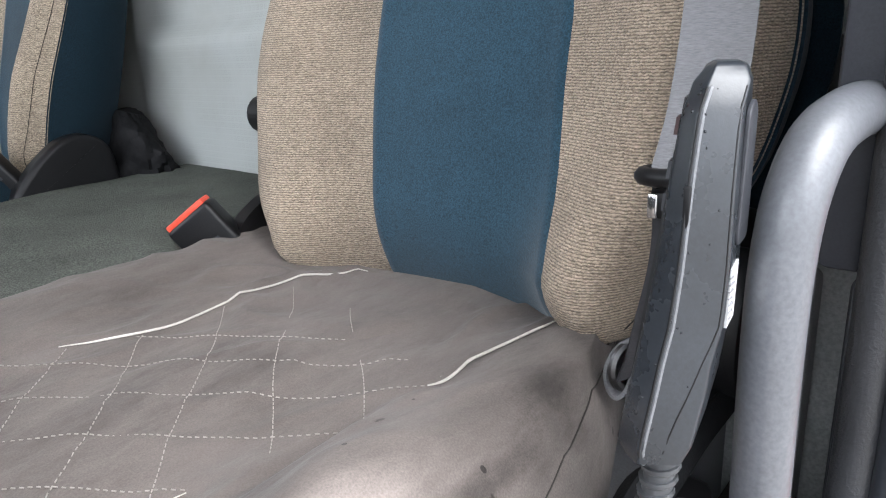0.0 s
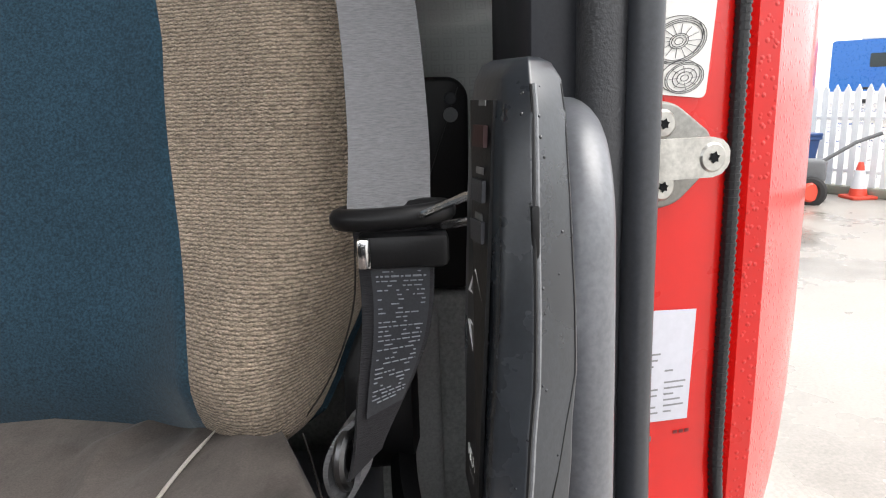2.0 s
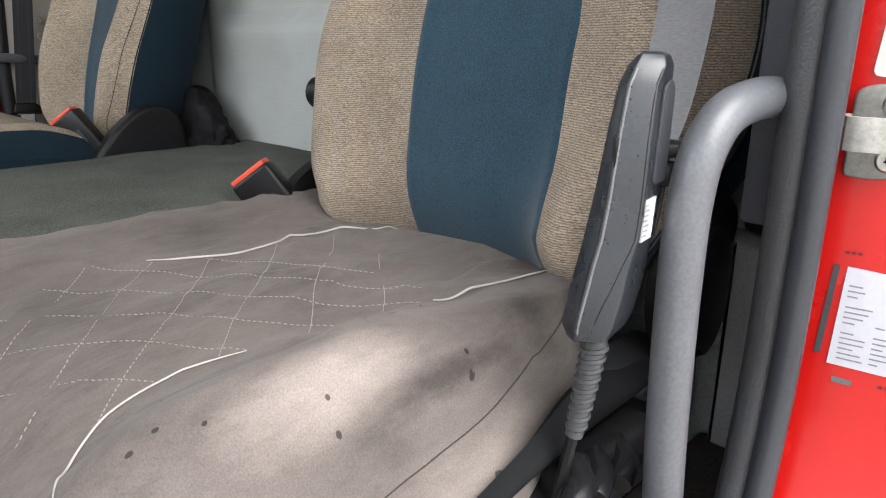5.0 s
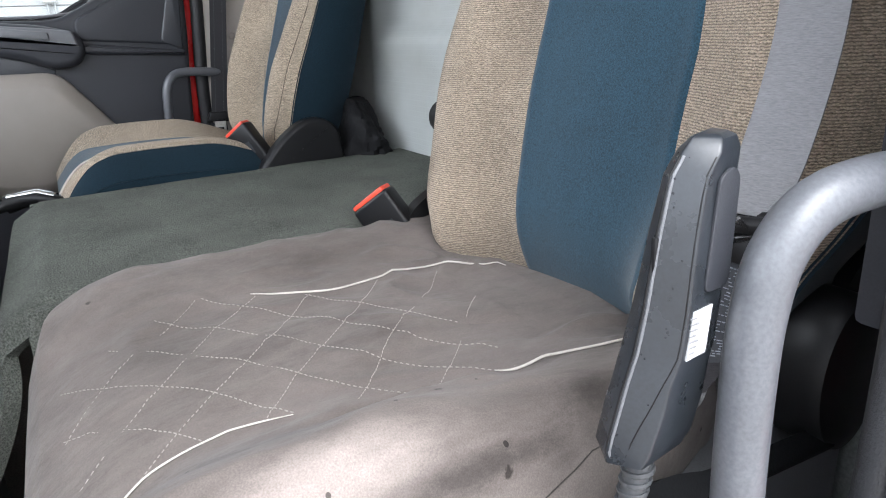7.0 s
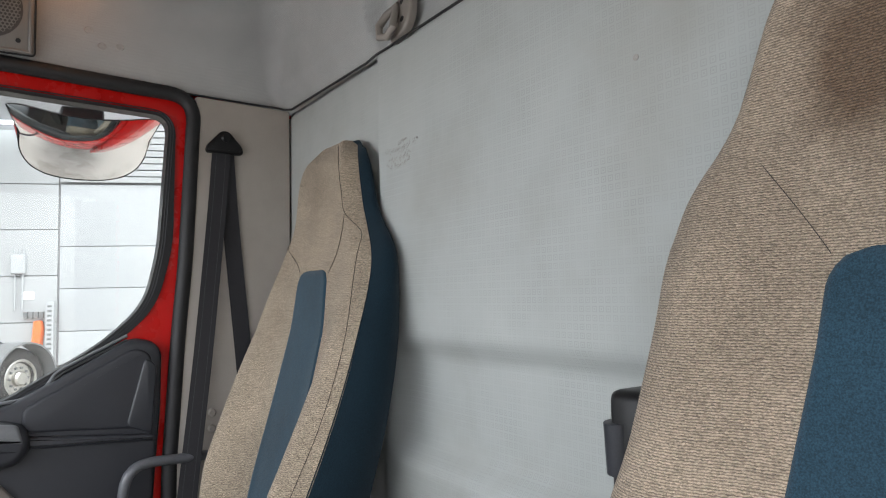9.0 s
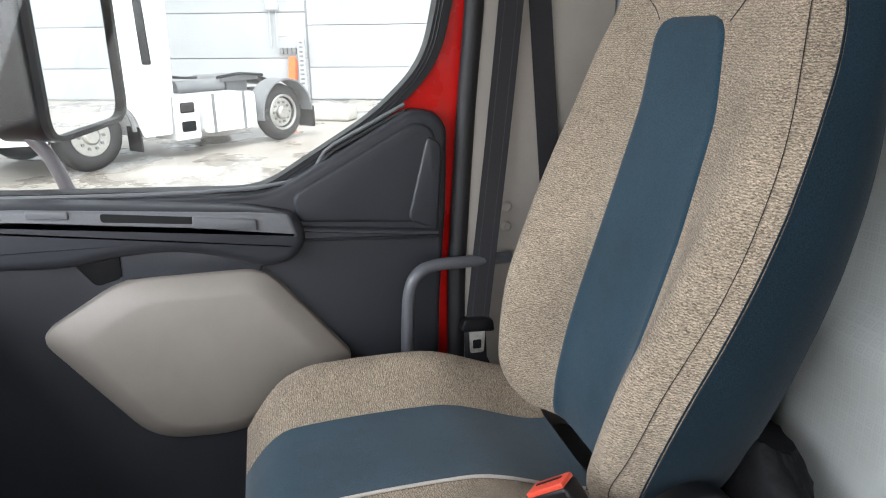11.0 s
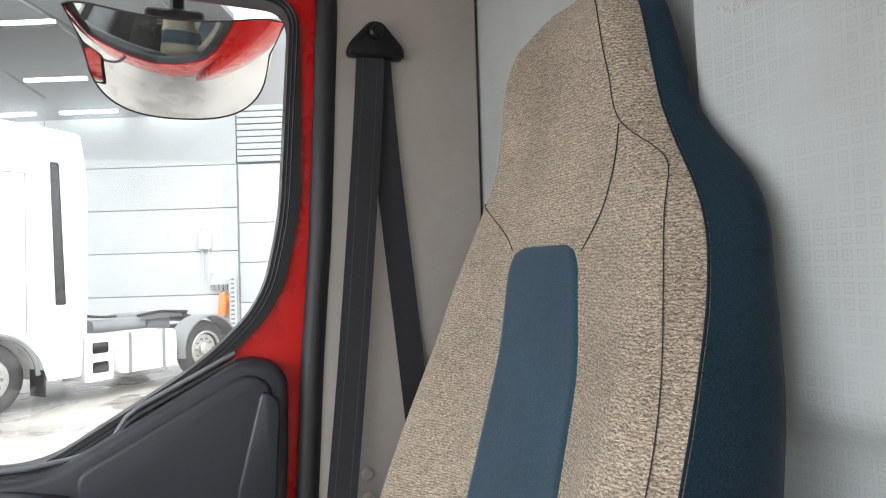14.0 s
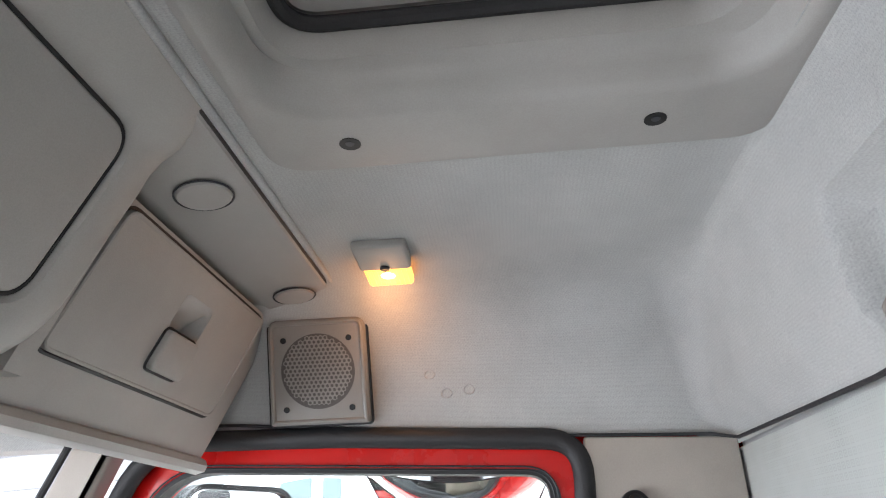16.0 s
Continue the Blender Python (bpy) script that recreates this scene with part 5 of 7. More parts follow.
def seat_shield(u, v):
    y = -0.80 + 0.62 * u
    top = soft([(-0.8, 0.81), (-0.56, 0.872), (-0.48, 0.896), (-0.435, 0.916), (-0.39, 0.918), (-0.35, 0.9), (-0.25, 0.885), (-0.2, 0.88)], y)
    low = soft([(-0.8, 0.76), (-0.6, 0.835), (-0.52, 0.866), (-0.3, 0.862), (-0.2, 0.85)], y)
    return (0.928 + 0.014 * math.sin(math.pi * v) - 0.02 * smoothstep(0.5, 1.0, u), y, low + (top - low) * v)


part("side_shield", sheet(seat_shield, 40, 12, 0.012), SHIELD, seat_d, "dark plastic side shield")
part("inner_cover", box(0.80, 0.889, -0.37, -0.10, 0.70, 0.832, 0.01, 3), GREYPLASTIC, seat_d, "mid-grey plastic cover below the seat's outer corner")
part("side_rail", box(0.885, 0.935, -0.70, -0.28, 0.79, 0.845, 0.01, 3), BLACK, seat_d, "black seat rail below the shield")
levers = part("lever_block", box(0.925, 0.956, -0.47, -0.34, 0.835, 0.868, 0.008, 3), BLACK, seat_d, "glossy black lever block")
for ly, lz, lr in ((-0.455, 0.868, 0.013), (-0.425, 0.862, 0.011), (-0.392, 0.858, 0.012)):
    part("lever", tube([(0.945, ly, lz), (0.962, ly - 0.012, lz - 0.004), (0.966, ly - 0.03, lz - 0.012)], lr, 12), GLOSSBLACK, levers)
part("reel_cover", loft([[(0.912 + 0.014 * k, -0.165 + w * math.cos(t), 0.925 + h * math.sin(t)) for t in (2 * math.pi * q / 28 for q in range(28))] for k, w, h in ((-3.0, 0.05, 0.075), (0.0, 0.05, 0.075), (0.6, 0.045, 0.07), (1.0, 0.03, 0.052))]), BLACK, seat_d, "black rounded reel cover")
part("knob", disc((0.88, -0.11, 0.982), (1, 0, 0), 0.04, 0.025, 24, 0.01), BLACK, seat_d, "black round lumbar knob")
# folded armrest hinge on the inner side of the backrest
hinge = part("armrest_hinge", box(0.308, 0.36, -0.13, -0.075, 1.19, 1.425, 0.012, 3, None), BLACK, seat_d, "black folded armrest hinge")
part("roller", tube([(0.318, -0.118, 1.335), (0.318, -0.121, 1.39)], 0.017, 14), CHARCOAL, hinge)
part("bolt", disc((0.309, -0.115, 1.308), (-1, 0, 0), 0.008, 0.006, 14, 0.002), STEEL, hinge)
part("recliner_cover", prism(rounded([(-0.34, 0.90), (-0.30, 0.98), (-0.25, 1.01), (-0.17, 1.0), (-0.13, 0.9)], 0.02, 4), plane_x(0.352), -0.03, 0.01), BLACK, seat_d, "black recliner cover")
part("inner_knob", disc((0.343, -0.222, 1.103), (-1, 0, 0), 0.024, 0.04, 20, 0.009), BLACK, seat_d, "black round knob")
guide = part("belt_guide", prism(rounded([(0.805, 1.572), (0.93, 1.55), (0.965, 1.62), (0.955, 1.72), (0.90, 1.755), (0.80, 1.745), (0.768, 1.66)], 0.03, 6), plane_y(-0.06), -0.08, 0.022), BLACK, seat_d, "black shoulder belt guide")
part("guide_lip", tube([(0.868 + 0.04 * math.cos(t), -0.146, 1.665 + 0.016 * math.sin(t)) for t in (2 * math.pi * k / 24 for k in range(24))], 0.005, 8, loop=True), GREYPLASTIC, guide, "worn grey rim of the belt slot")

# ---- belts, buckles, handset ----
belt_d = thing("seat_belt", "grey driver's seat belt over the backrest's outer edge", "seat belt")
run = curve_through([(0.868, -0.155, 1.66), (0.868, -0.175, 1.52), (0.874, -0.208, 1.38), (0.882, -0.238, 1.28), (0.893, -0.262, 1.2), (0.897, -0.29, 1.13), (0.896, -0.312, 1.088)], 8)
part("webbing", ribbon(run, (1, 0.18, 0), 0.047, 0.0015), BELT, belt_d, "grey webbing")
loop_pts = [(0.898 + 0.029 * math.cos(t), -0.318 + 0.013 * math.sin(t), 1.086 + 0.0015 * math.cos(t)) for t in (2 * math.pi * k / 28 for k in range(28))]
part("guide_loop", tube(loop_pts, 0.0062, 10, loop=True), BLACK, belt_d, "black oval belt loop")
low = curve_through([(0.897, -0.318, 1.082), (0.899, -0.322, 1.05), (0.897, -0.325, 1.02), (0.89, -0.327, 0.99), (0.883, -0.33, 0.965), (0.876, -0.334, 0.945)], 6)
sides = [Vector((1, 0.0, 0)).lerp(Vector((0.55, 0.75, 0.2)), smoothstep(0.2, 1.0, k / (len(low) - 1))) for k in range(len(low))]
lower = part("lower_webbing", ribbon(low, sides, lambda q: 0.044 - 0.014 * q, 0.002), BLACKBELT, belt_d, "dark lower webbing")
lab = [low[i] + Vector((0.002, -0.0022, 0)) for i in range(4, 22)]
lbl = part("label", ribbon(lab, sides[4:22], lambda q: 0.033 - 0.008 * q, 0.0006), CHARCOAL, lower, "dark woven label with pale unreadable print")
printed = bmesh.new()
random.seed(12)
for k in range(30):
    f = 5 + 15.0 * k / 30
    i, q = int(f), f - int(f)
    c = low[i].lerp(low[i + 1], q) + Vector((0.0022, -0.0032, 0))
    a = sides[i].lerp(sides[i + 1], q).normalized()
    half = 0.014 - 0.004 * k / 30
    at = -half
    while at < half:
        w = min(random.uniform(0.0012, 0.005), half - at)
        if random.random() < 0.6 or k == 1:
            add(printed, tube([c + a * at, c + a * (at + w)], 0.0004 if k != 1 else 0.0006, 4))
        at += w + 0.001
part("print", printed, DIMPRINT, lbl)
part("buckle_sleeve", box(0.878, 0.928, -0.332, -0.312, 1.058, 1.077, 0.004), BLACK, belt_d, "black plastic sleeve")
part("sleeve_clip", box(0.8785, 0.886, -0.3345, -0.330, 1.059, 1.076, 0.002), CHROME, belt_d)
ring_pts = [(0.867 + 0.005 * math.cos(t), -0.33 + 0.011 * math.cos(t), 0.947 + 0.016 * math.sin(t)) for t in (2 * math.pi * k / 24 for k in range(24))]
part("anchor_ring", tube(ring_pts, 0.0038, 8, loop=True), DARKSTEEL, belt_d, "dull steel anchor ring")
hem = curve_through([(0.875, -0.322, 0.972), (0.864, -0.324, 0.962), (0.857, -0.326, 0.945), (0.859, -0.327, 0.93), (0.866, -0.327, 0.924), (0.873, -0.326, 0.932), (0.877, -0.324, 0.95), (0.879, -0.322, 0.966)], 5)
part("fold", ribbon(hem, (0.3, 0.93, 0.1), 0.022, 0.003), BELT, belt_d, "grey webbing folded round the anchor ring")
part("wire", tube([(0.905, -0.325, 1.087), (0.914, -0.335, 1.088), (0.935, -0.372, 1.103), (0.947, -0.395, 1.106)], 0.0022, 8), CHROME, belt_d, "bright wire clip")
part("wire", tube([(0.925, -0.34, 1.083), (0.932, -0.36, 1.088), (0.946, -0.39, 1.096)], 0.0022, 8), CHROME, belt_d)

belt_d.location = (0.018, -0.012, 0.008)

# retractor bracket and trim on the rear wall beside the driver's seat
bracket = thing("belt_bracket", "black plastic bracket on the rear wall behind the driver's seat", "bracket")
part("plate", prism(rounded([(0.90, 0.968), (0.982, 0.968), (0.984, 1.16), (0.972, 1.173), (0.90, 1.173)], 0.01, 4), plane_y(-0.02), -0.03, 0.005), BLACK, bracket)
part("screw", disc((0.967, -0.0495, 1.153), (0, -1, 0), 0.006, 0.002, 14, 0.001), CHARCOAL, bracket)
part("slot", disc((0.967, -0.0495, 1.138), (0, -1, 0), 0.007, 0.0012, 14), GREYPLASTIC, bracket)
post_trim = thing("trim_panel", "grey moulded lower trim panels behind the driver's seat", "trim panel", kind="structure")
part("panel", box(0.74, 1.0, -0.045, -0.012, FLOOR_Z, 0.962, 0.006), SIDEGREY, post_trim, "pale grey lower panel")
part("post", prism(rounded([(0.90, FLOOR_Z), (0.951, FLOOR_Z), (0.949, 0.955), (0.90, 0.962)], [0.003, 0.003, 0.012, 0.003], 5), plane_y(-0.035), -0.04, 0.006), POSTGREY, post_trim, "darker grey rounded post")

# handset hanging beside the seat
handset = thing("handset", "scuffed dark grey suspension handset with a ribbed cable boot", "handset")


# plan of the case at rising heights: near-left, near-right, far-right and far-left corners
HS = [
    (0.982, (0.954, -0.474), (0.969, -0.472), (0.9650, -0.442), (0.956, -0.442)),
    (0.985, (0.949, -0.481), (0.976, -0.476), (0.9690, -0.436), (0.949, -0.436)),
    (0.995, (0.947, -0.485), (0.980, -0.475), (0.9720, -0.432), (0.946, -0.432)),
    (1.020, (0.950, -0.482), (0.983, -0.470), (0.9760, -0.430), (0.946, -0.430)),
    (1.038, (0.952, -0.478), (0.984, -0.467), (0.9780, -0.430), (0.946, -0.430)),
    (1.055, (0.954, -0.475), (0.9865, -0.463), (0.9800, -0.429), (0.946, -0.429)),
    (1.080, (0.956, -0.470), (0.9865, -0.460), (0.9810, -0.428), (0.947, -0.428)),
    (1.120, (0.958, -0.463), (0.9850, -0.456), (0.9800, -0.425), (0.949, -0.425)),
    (1.150, (0.960, -0.457), (0.984, -0.451), (0.9790, -0.422), (0.951, -0.422)),
    (1.162, (0.961, -0.449), (0.984, -0.443), (0.9780, -0.420), (0.953, -0.420)),
    (1.168, (0.964, -0.443), (0.981, -0.439), (0.9750, -0.420), (0.956, -0.420)),
    (1.170, (0.967, -0.440), (0.977, -0.437), (0.9710, -0.422), (0.960, -0.422)),
]


def handset_ring(z, *corners):
    nl, nr, fr, fl = (Vector(c) for c in corners)
    ridge = nl.lerp(nr, 0.42) + Vector((-0.0008, -0.0085))
    return [(p.x, p.y, z) for p in rounded([nl, ridge, nr, fr, fl], [0.0022, 0.0012, 0.0016, 0.0022, 0.0022], 3)]


def case_face(z, t):
    """A place across the near face of the case."""
    for a, b in zip(HS, HS[1:]):
        if z <= b[0]:
            k = max(0.0, (z - a[0]) / (b[0] - a[0]))
            l = Vector(a[1]).lerp(Vector(b[1]), k)
            r = Vector(a[2]).lerp(Vector(b[2]), k)
            rid = l.lerp(r, 0.42) + Vector((-0.0008, -0.0085))
            q = l.lerp(rid, t / 0.42) if t < 0.42 else rid.lerp(r, (t - 0.42) / 0.58)
            return (q.x, q.y, z)


def pad_face(p, k=0.0):
    """The keypad side: p is (share of the depth, height)."""
    for a, b in zip(HS, HS[1:]):
        if p[1] <= b[0]:
            s = max(0.0, (p[1] - a[0]) / (b[0] - a[0]))
            l = Vector(a[1]).lerp(Vector(b[1]), s)
            r = Vector(a[4]).lerp(Vector(b[4]), s)
            q = l.lerp(r, p[0])
            return (q.x - k, q.y - 0.25 * k, p[1])


case = part("case", loft([handset_ring(*row) for row in HS]), HANDSET, handset, "scuffed dark grey case")
zs = [0.984 + 0.0088 * k for k in range(21)]
part("case_seam", tube([Vector(case_face(z, 0.43)) + Vector((0, 0.0003, 0)) for z in zs], 0.0007, 6), BLACK, case)
part("case_ridge", tube([Vector(case_face(z, 0.475)) + Vector((0, 0.0006, 0)) for z in zs], 0.0011, 6), GREYPLASTIC, case)
# a narrow edge line runs down the near corner, and rain drops cling to the case
part("edge_line", tube([Vector(case_face(z, 0.96 - 0.25 * smoothstep(1.06, 0.99, z))) + Vector((0, 0.0002, 0)) for z in zs], 0.00045, 6), BLACK, case)
random.seed(21)
wet = bmesh.new()
for k in range(20):
    z, t = random.uniform(1.0, 1.16), random.choice((0.3, 0.38, 0.5, 0.56, 0.62, 0.8)) + random.uniform(-0.05, 0.05)
    q, r = case_face(z, t), random.uniform(0.0004, 0.0008)
    add(wet, disc(Vector(q) + Vector((0, 0.0003, 0)), (0, -1, 0), r, r, 8, r * 0.6))
tagged(part("water_drops", wet, DROPS, case), kind="stuff")
nx, ny, nz = case_face(1.112, 0.44)
part("nick", box(nx - 0.0015, nx + 0.0015, ny - 0.0012, ny + 0.003, 1.100, 1.119, 0.0006), BLACK, case)
keypad = part("keypad", prism([Vector((0.16, 1.0)), Vector((0.88, 1.0)), Vector((0.88, 1.155)), Vector((0.16, 1.155))], pad_face, 0.0015), BLACK, handset, "black membrane keypad")
for z, h in ((1.153, 0.002), (1.128, 0.0025), (1.111, 0.0025), (1.0755, 0.0006), (1.0105, 0.0015)):
    part("marking", prism([Vector((0.36, z)), Vector((0.56, z)), Vector((0.56, z + h)), Vector((0.36, z + h))], lambda p, k=0.0: pad_face(p, 0.0016 + k), 0.0004), KEYMARK, keypad)
strokes = {"M": [((0, 0), (0, 1), (0.5, 0.35), (1, 1), (1, 0))], "E": [((1, 1), (0, 1), (0, 0), (1, 0)), ((0, 0.5), (0.8, 0.5))]}
for slot_at, letter in enumerate("MEM"):
    for line in strokes[letter]:
        part("letter", tube([pad_face((0.63 - 0.105 * slot_at - 0.075 * a, 1.0155 + 0.0045 * b), 0.0019) for a, b in line], 0.0003, 4), MARK, keypad)
for z, tip in ((1.082, 0.010), (1.070, -0.010)):
    part("arrow", tube([pad_face((0.3, z), 0.002), pad_face((0.68, z), 0.002), pad_face((0.49, z + tip), 0.002)], 0.0006, 4, loop=True), MARK, keypad)
REDKEY = surface("dull_red_key", (0.035, 0.008, 0.008), 0.5)
for z in (1.138, 1.118, 1.103):
    part("key", prism([Vector((0.3, z)), Vector((0.62, z)), Vector((0.62, z + 0.008)), Vector((0.3, z + 0.008))], lambda p, k=0.0: pad_face(p, 0.0015 + k), 0.0016), CHARCOAL if z < 1.13 else REDKEY, keypad)
part("back_clip", prism(rounded([(-0.448, 1.088), (-0.426, 1.088), (-0.424, 1.148), (-0.43, 1.154), (-0.442, 1.15)], 0.006, 4), lambda p, k=0.0: (0.9835 - 0.12 * (p[0] + 0.448) + k, p[0], p[1]), 0.002, 0.0009), CHARCOAL, handset, "worn dark belt clip")
tag = part("label", prism([Vector((-0.4595, 1.053)), Vector((-0.442, 1.053)), Vector((-0.4385, 1.080)), Vector((-0.456, 1.080))], lambda p, k=0.0: (0.9862 - 0.15 * (p[0] + 0.4625) + k, p[0], p[1]), 0.0012), OLDPAPER, handset, "small white label with barred print")
for k in range(7):
    part("print", box(0.9858, 0.9868, -0.458, -0.4535 + 0.001 * (k % 3), 1.0562 + 0.0033 * k, 1.0570 + 0.0033 * k), PRINT, tag)
boot = [Vector((0.962, -0.462, 0.984)), Vector((0.960, -0.466, 0.95)), Vector((0.955, -0.471, 0.905))]
part("cable_boot", tube(curve_through(boot, 8), lambda q: 0.0085 - 0.002 * q, 12), BOOT, handset, "ribbed dark grey cable boot")
for k in range(9):
    p = boot[0].lerp(boot[2], 0.12 + 0.095 * k)
    part("boot_rib", disc(p, (0.12, 0.07, -1), 0.0102 - 0.0022 * k / 9, 0.0036, 12, 0.001), BOOT, handset)
part("cable", tube(curve_through([(0.955, -0.471, 0.908), (0.950, -0.475, 0.87), (0.945, -0.48, 0.82), (0.94, -0.49, 0.72), (0.94, -0.50, 0.58)], 6), 0.0045, 8), BLACK, handset, "black cable")


def buckle(name, label, tip, stalk_to):
    t = thing(name, label, "buckle")
    up, wide = Vector((-0.45, -0.4, 0.8)).normalized(), Vector((0.6, 0.55, 0.6))
    wide = (wide - up * wide.dot(up)).normalized()
    deep = up.cross(wide)
    m = Matrix(((wide.x, deep.x, up.x, tip[0]), (wide.y, deep.y, up.y, tip[1]), (wide.z, deep.z, up.z, tip[2]), (0, 0, 0, 1))) @ Matrix.Scale(1.28, 4)
    house = part("housing", box(-0.026, 0.026, -0.014, 0.014, -0.085, 0.0, 0.005, 3, m), BLACK, t, "black buckle housing")
    for s in (-1, 1):
        part("panel", box(-0.012, 0.012, s * 0.0128, s * 0.0146, -0.056, -0.032, 0.0006, 1, m), CHARCOAL, house)
    press = part("release_button", box(-0.023, 0.023, -0.012, 0.012, -0.002, 0.0045, 0.002, 2, m), BUCKLERED, t, "orange-red release button")
    part("slot", box(-0.016, 0.016, 0.001, 0.004, 0.0042, 0.0052, 0.0, 1, m), BLACK, press)
    a = m @ Vector((0, 0, -0.08))
    part("stalk", tube([a, a.lerp(Vector(stalk_to), 0.5) + Vector((0, 0, -0.01)), stalk_to], 0.008, 10), BLACK, t)
    return t


buckle("buckle", "black seat belt buckle with red button beside the driver's cushion", (0.304, -0.341, 0.993), (0.37, -0.24, 0.85))
buckle("buckle", "black seat belt buckle with red button beside the passenger's cushion", (-0.415, -0.36, 1.022), (-0.35, -0.28, 0.86))

# passenger's belt
belt_p = thing("seat_belt", "black passenger's seat belt hanging from its pillar anchor", "seat belt")
a1 = [(-1.016, -0.182, 1.95), (-1.012, -0.198, 1.75), (-1.004, -0.232, 1.4), (-0.99, -0.268, 1.1), (-0.985, -0.28, 1.0)]
part("webbing", ribbon(curve_through(a1, 6), (0.12, 1, 0.03), 0.048, 0.0016), BLACKBELT, belt_p, "black webbing")
# two raised lines carry the webbing's highlights in their paler colour
for across_at in (-0.012, 0.012):
    part("rib_highlight", ribbon([p + Vector((0.12, 1, 0.03)) * across_at + Vector((0.0011, 0, 0)) for p in curve_through(a1, 6)], (0.12, 1, 0.03), 0.0016, 0.0004), BLACKLINE, belt_p)
a2 = [(-1.022, -0.172, 1.95), (-1.022, -0.158, 1.75), (-1.02, -0.125, 1.4), (-1.015, -0.1, 1.1), (-1.01, -0.09, 0.9)]
part("return_webbing", ribbon(curve_through(a2, 6), (0.12, 1, 0.03), 0.044, 0.0016), BLACKBELT, belt_p)
anc = part("anchor", prism(rounded([(-0.225, 1.925), (-0.222, 1.945), (-0.185, 1.985), (-0.165, 1.985), (-0.128, 1.943), (-0.126, 1.923)], [0.012, 0.02, 0.014, 0.014, 0.02, 0.012], 5), plane_x(-1.026), 0.022, 0.006), BLACK, belt_p, "black triangular belt anchor")
part("anchor_cap", disc((-1.004, -0.175, 1.966), (1, 0, 0), 0.013, 0.007, 18, 0.004), BLACK, anc)
ton = part("tongue_holder", prism(rounded([(-0.318, 0.985), (-0.245, 0.98), (-0.248, 1.005), (-0.265, 1.012), (-0.31, 1.012)], 0.006, 3), plane_x(-0.992), 0.02, 0.004), BLACK, belt_p, "black belt tongue grip")
part("tongue", prism(rounded([(-0.297, 0.935), (-0.268, 0.935), (-0.265, 0.99), (-0.30, 0.99)], 0.005, 3), plane_x(-0.978), 0.003), WORNSTEEL, ton, "bright steel tongue")
part("tongue_slot", prism(rounded([(-0.292, 0.945), (-0.274, 0.945), (-0.274, 0.965), (-0.292, 0.965)], 0.003, 3), plane_x(-0.9745), 0.0006), BLACK, ton)
part("lower_strap", ribbon([(-0.985, -0.285, 0.98), (-0.985, -0.282, 0.92), (-0.98, -0.26, 0.87), (-0.965, -0.2, 0.84)], (0.12, 1, 0.03), 0.046, 0.002), BLACKBELT, belt_p)

grab_p = thing("grab_bar", "slate grey grab bar beside the passenger's seat", "grab bar")
part("tube", tube(curve_through([(-0.975, -0.432, 0.86), (-0.973, -0.430, 1.0), (-0.972, -0.424, 1.085), (-0.974, -0.405, 1.122), (-0.98, -0.37, 1.134), (-0.99, -0.31, 1.132), (-1.005, -0.25, 1.128), (-1.015, -0.2, 1.126)], 7), 0.0125, 16), GRIP, grab_p)

# ---- between the seats ----
def tunnel(u, v):
    x = -0.335 + 0.645 * u
    if v < 0.35:
        k = v / 0.35
        y, z = -1.03 + 0.195 * smoothstep(0, 1, k), FLOOR_Z + (0.90 - FLOOR_Z) * k
    elif v < 0.45:
        k = (v - 0.35) / 0.1
        y, z = -0.835 + 0.055 * math.sin(k * math.pi / 2), 0.90 + 0.035 * math.sin(k * math.pi / 2)
    else:
        k = (v - 0.45) / 0.55
        y, z = -0.78 + 0.785 * k, 0.935 + 0.018 * k
    e = abs(2 * u - 1)
    z -= 0.03 * max(0.0, (e - 0.92) / 0.08) ** 2
    return (x, y, z + 0.002 * noise.noise((x * 12, y * 12, 0.7)))


engine_cover = solo("engine_cover", sheet(tunnel, 40, 70, 0.02), CARPET, "grey-green carpeted engine cover between the seats", "engine cover")
for sx in (-0.335, 0.31):
    part("side", box(sx - 0.01, sx + 0.01, -0.80, 0.0, FLOOR_Z, 0.925, 0.004), CARPET, engine_cover)

bag_rings = []
for k in range(19):
    t = k / 18
    z = 0.945 + 0.126 * t
    w = (0.118 * (1 - 0.5 * t ** 2.2), 0.064 * (1 - 0.6 * t ** 2))
    ring = []
    for j in range(56):
        a = 2 * math.pi * j / 56
        fold = 1 + 0.1 * math.sin(3 * a + 5 * t) + 0.16 * noise.noise((4 * math.cos(a), 4 * math.sin(a), 5 * t)) + 0.08 * noise.noise((11 * math.cos(a), 11 * math.sin(a), 14 * t))
        ring.append((-0.385 - 0.01 * t + w[0] * math.cos(a) * fold, -0.078 + w[1] * math.sin(a) * fold, z + 0.006 * math.sin(2 * a + 4 * t)))
    bag_rings.append(ring)
solo("bag", loft(bag_rings), NYLON, "crumpled black nylon bag by the rear wall", "bag")

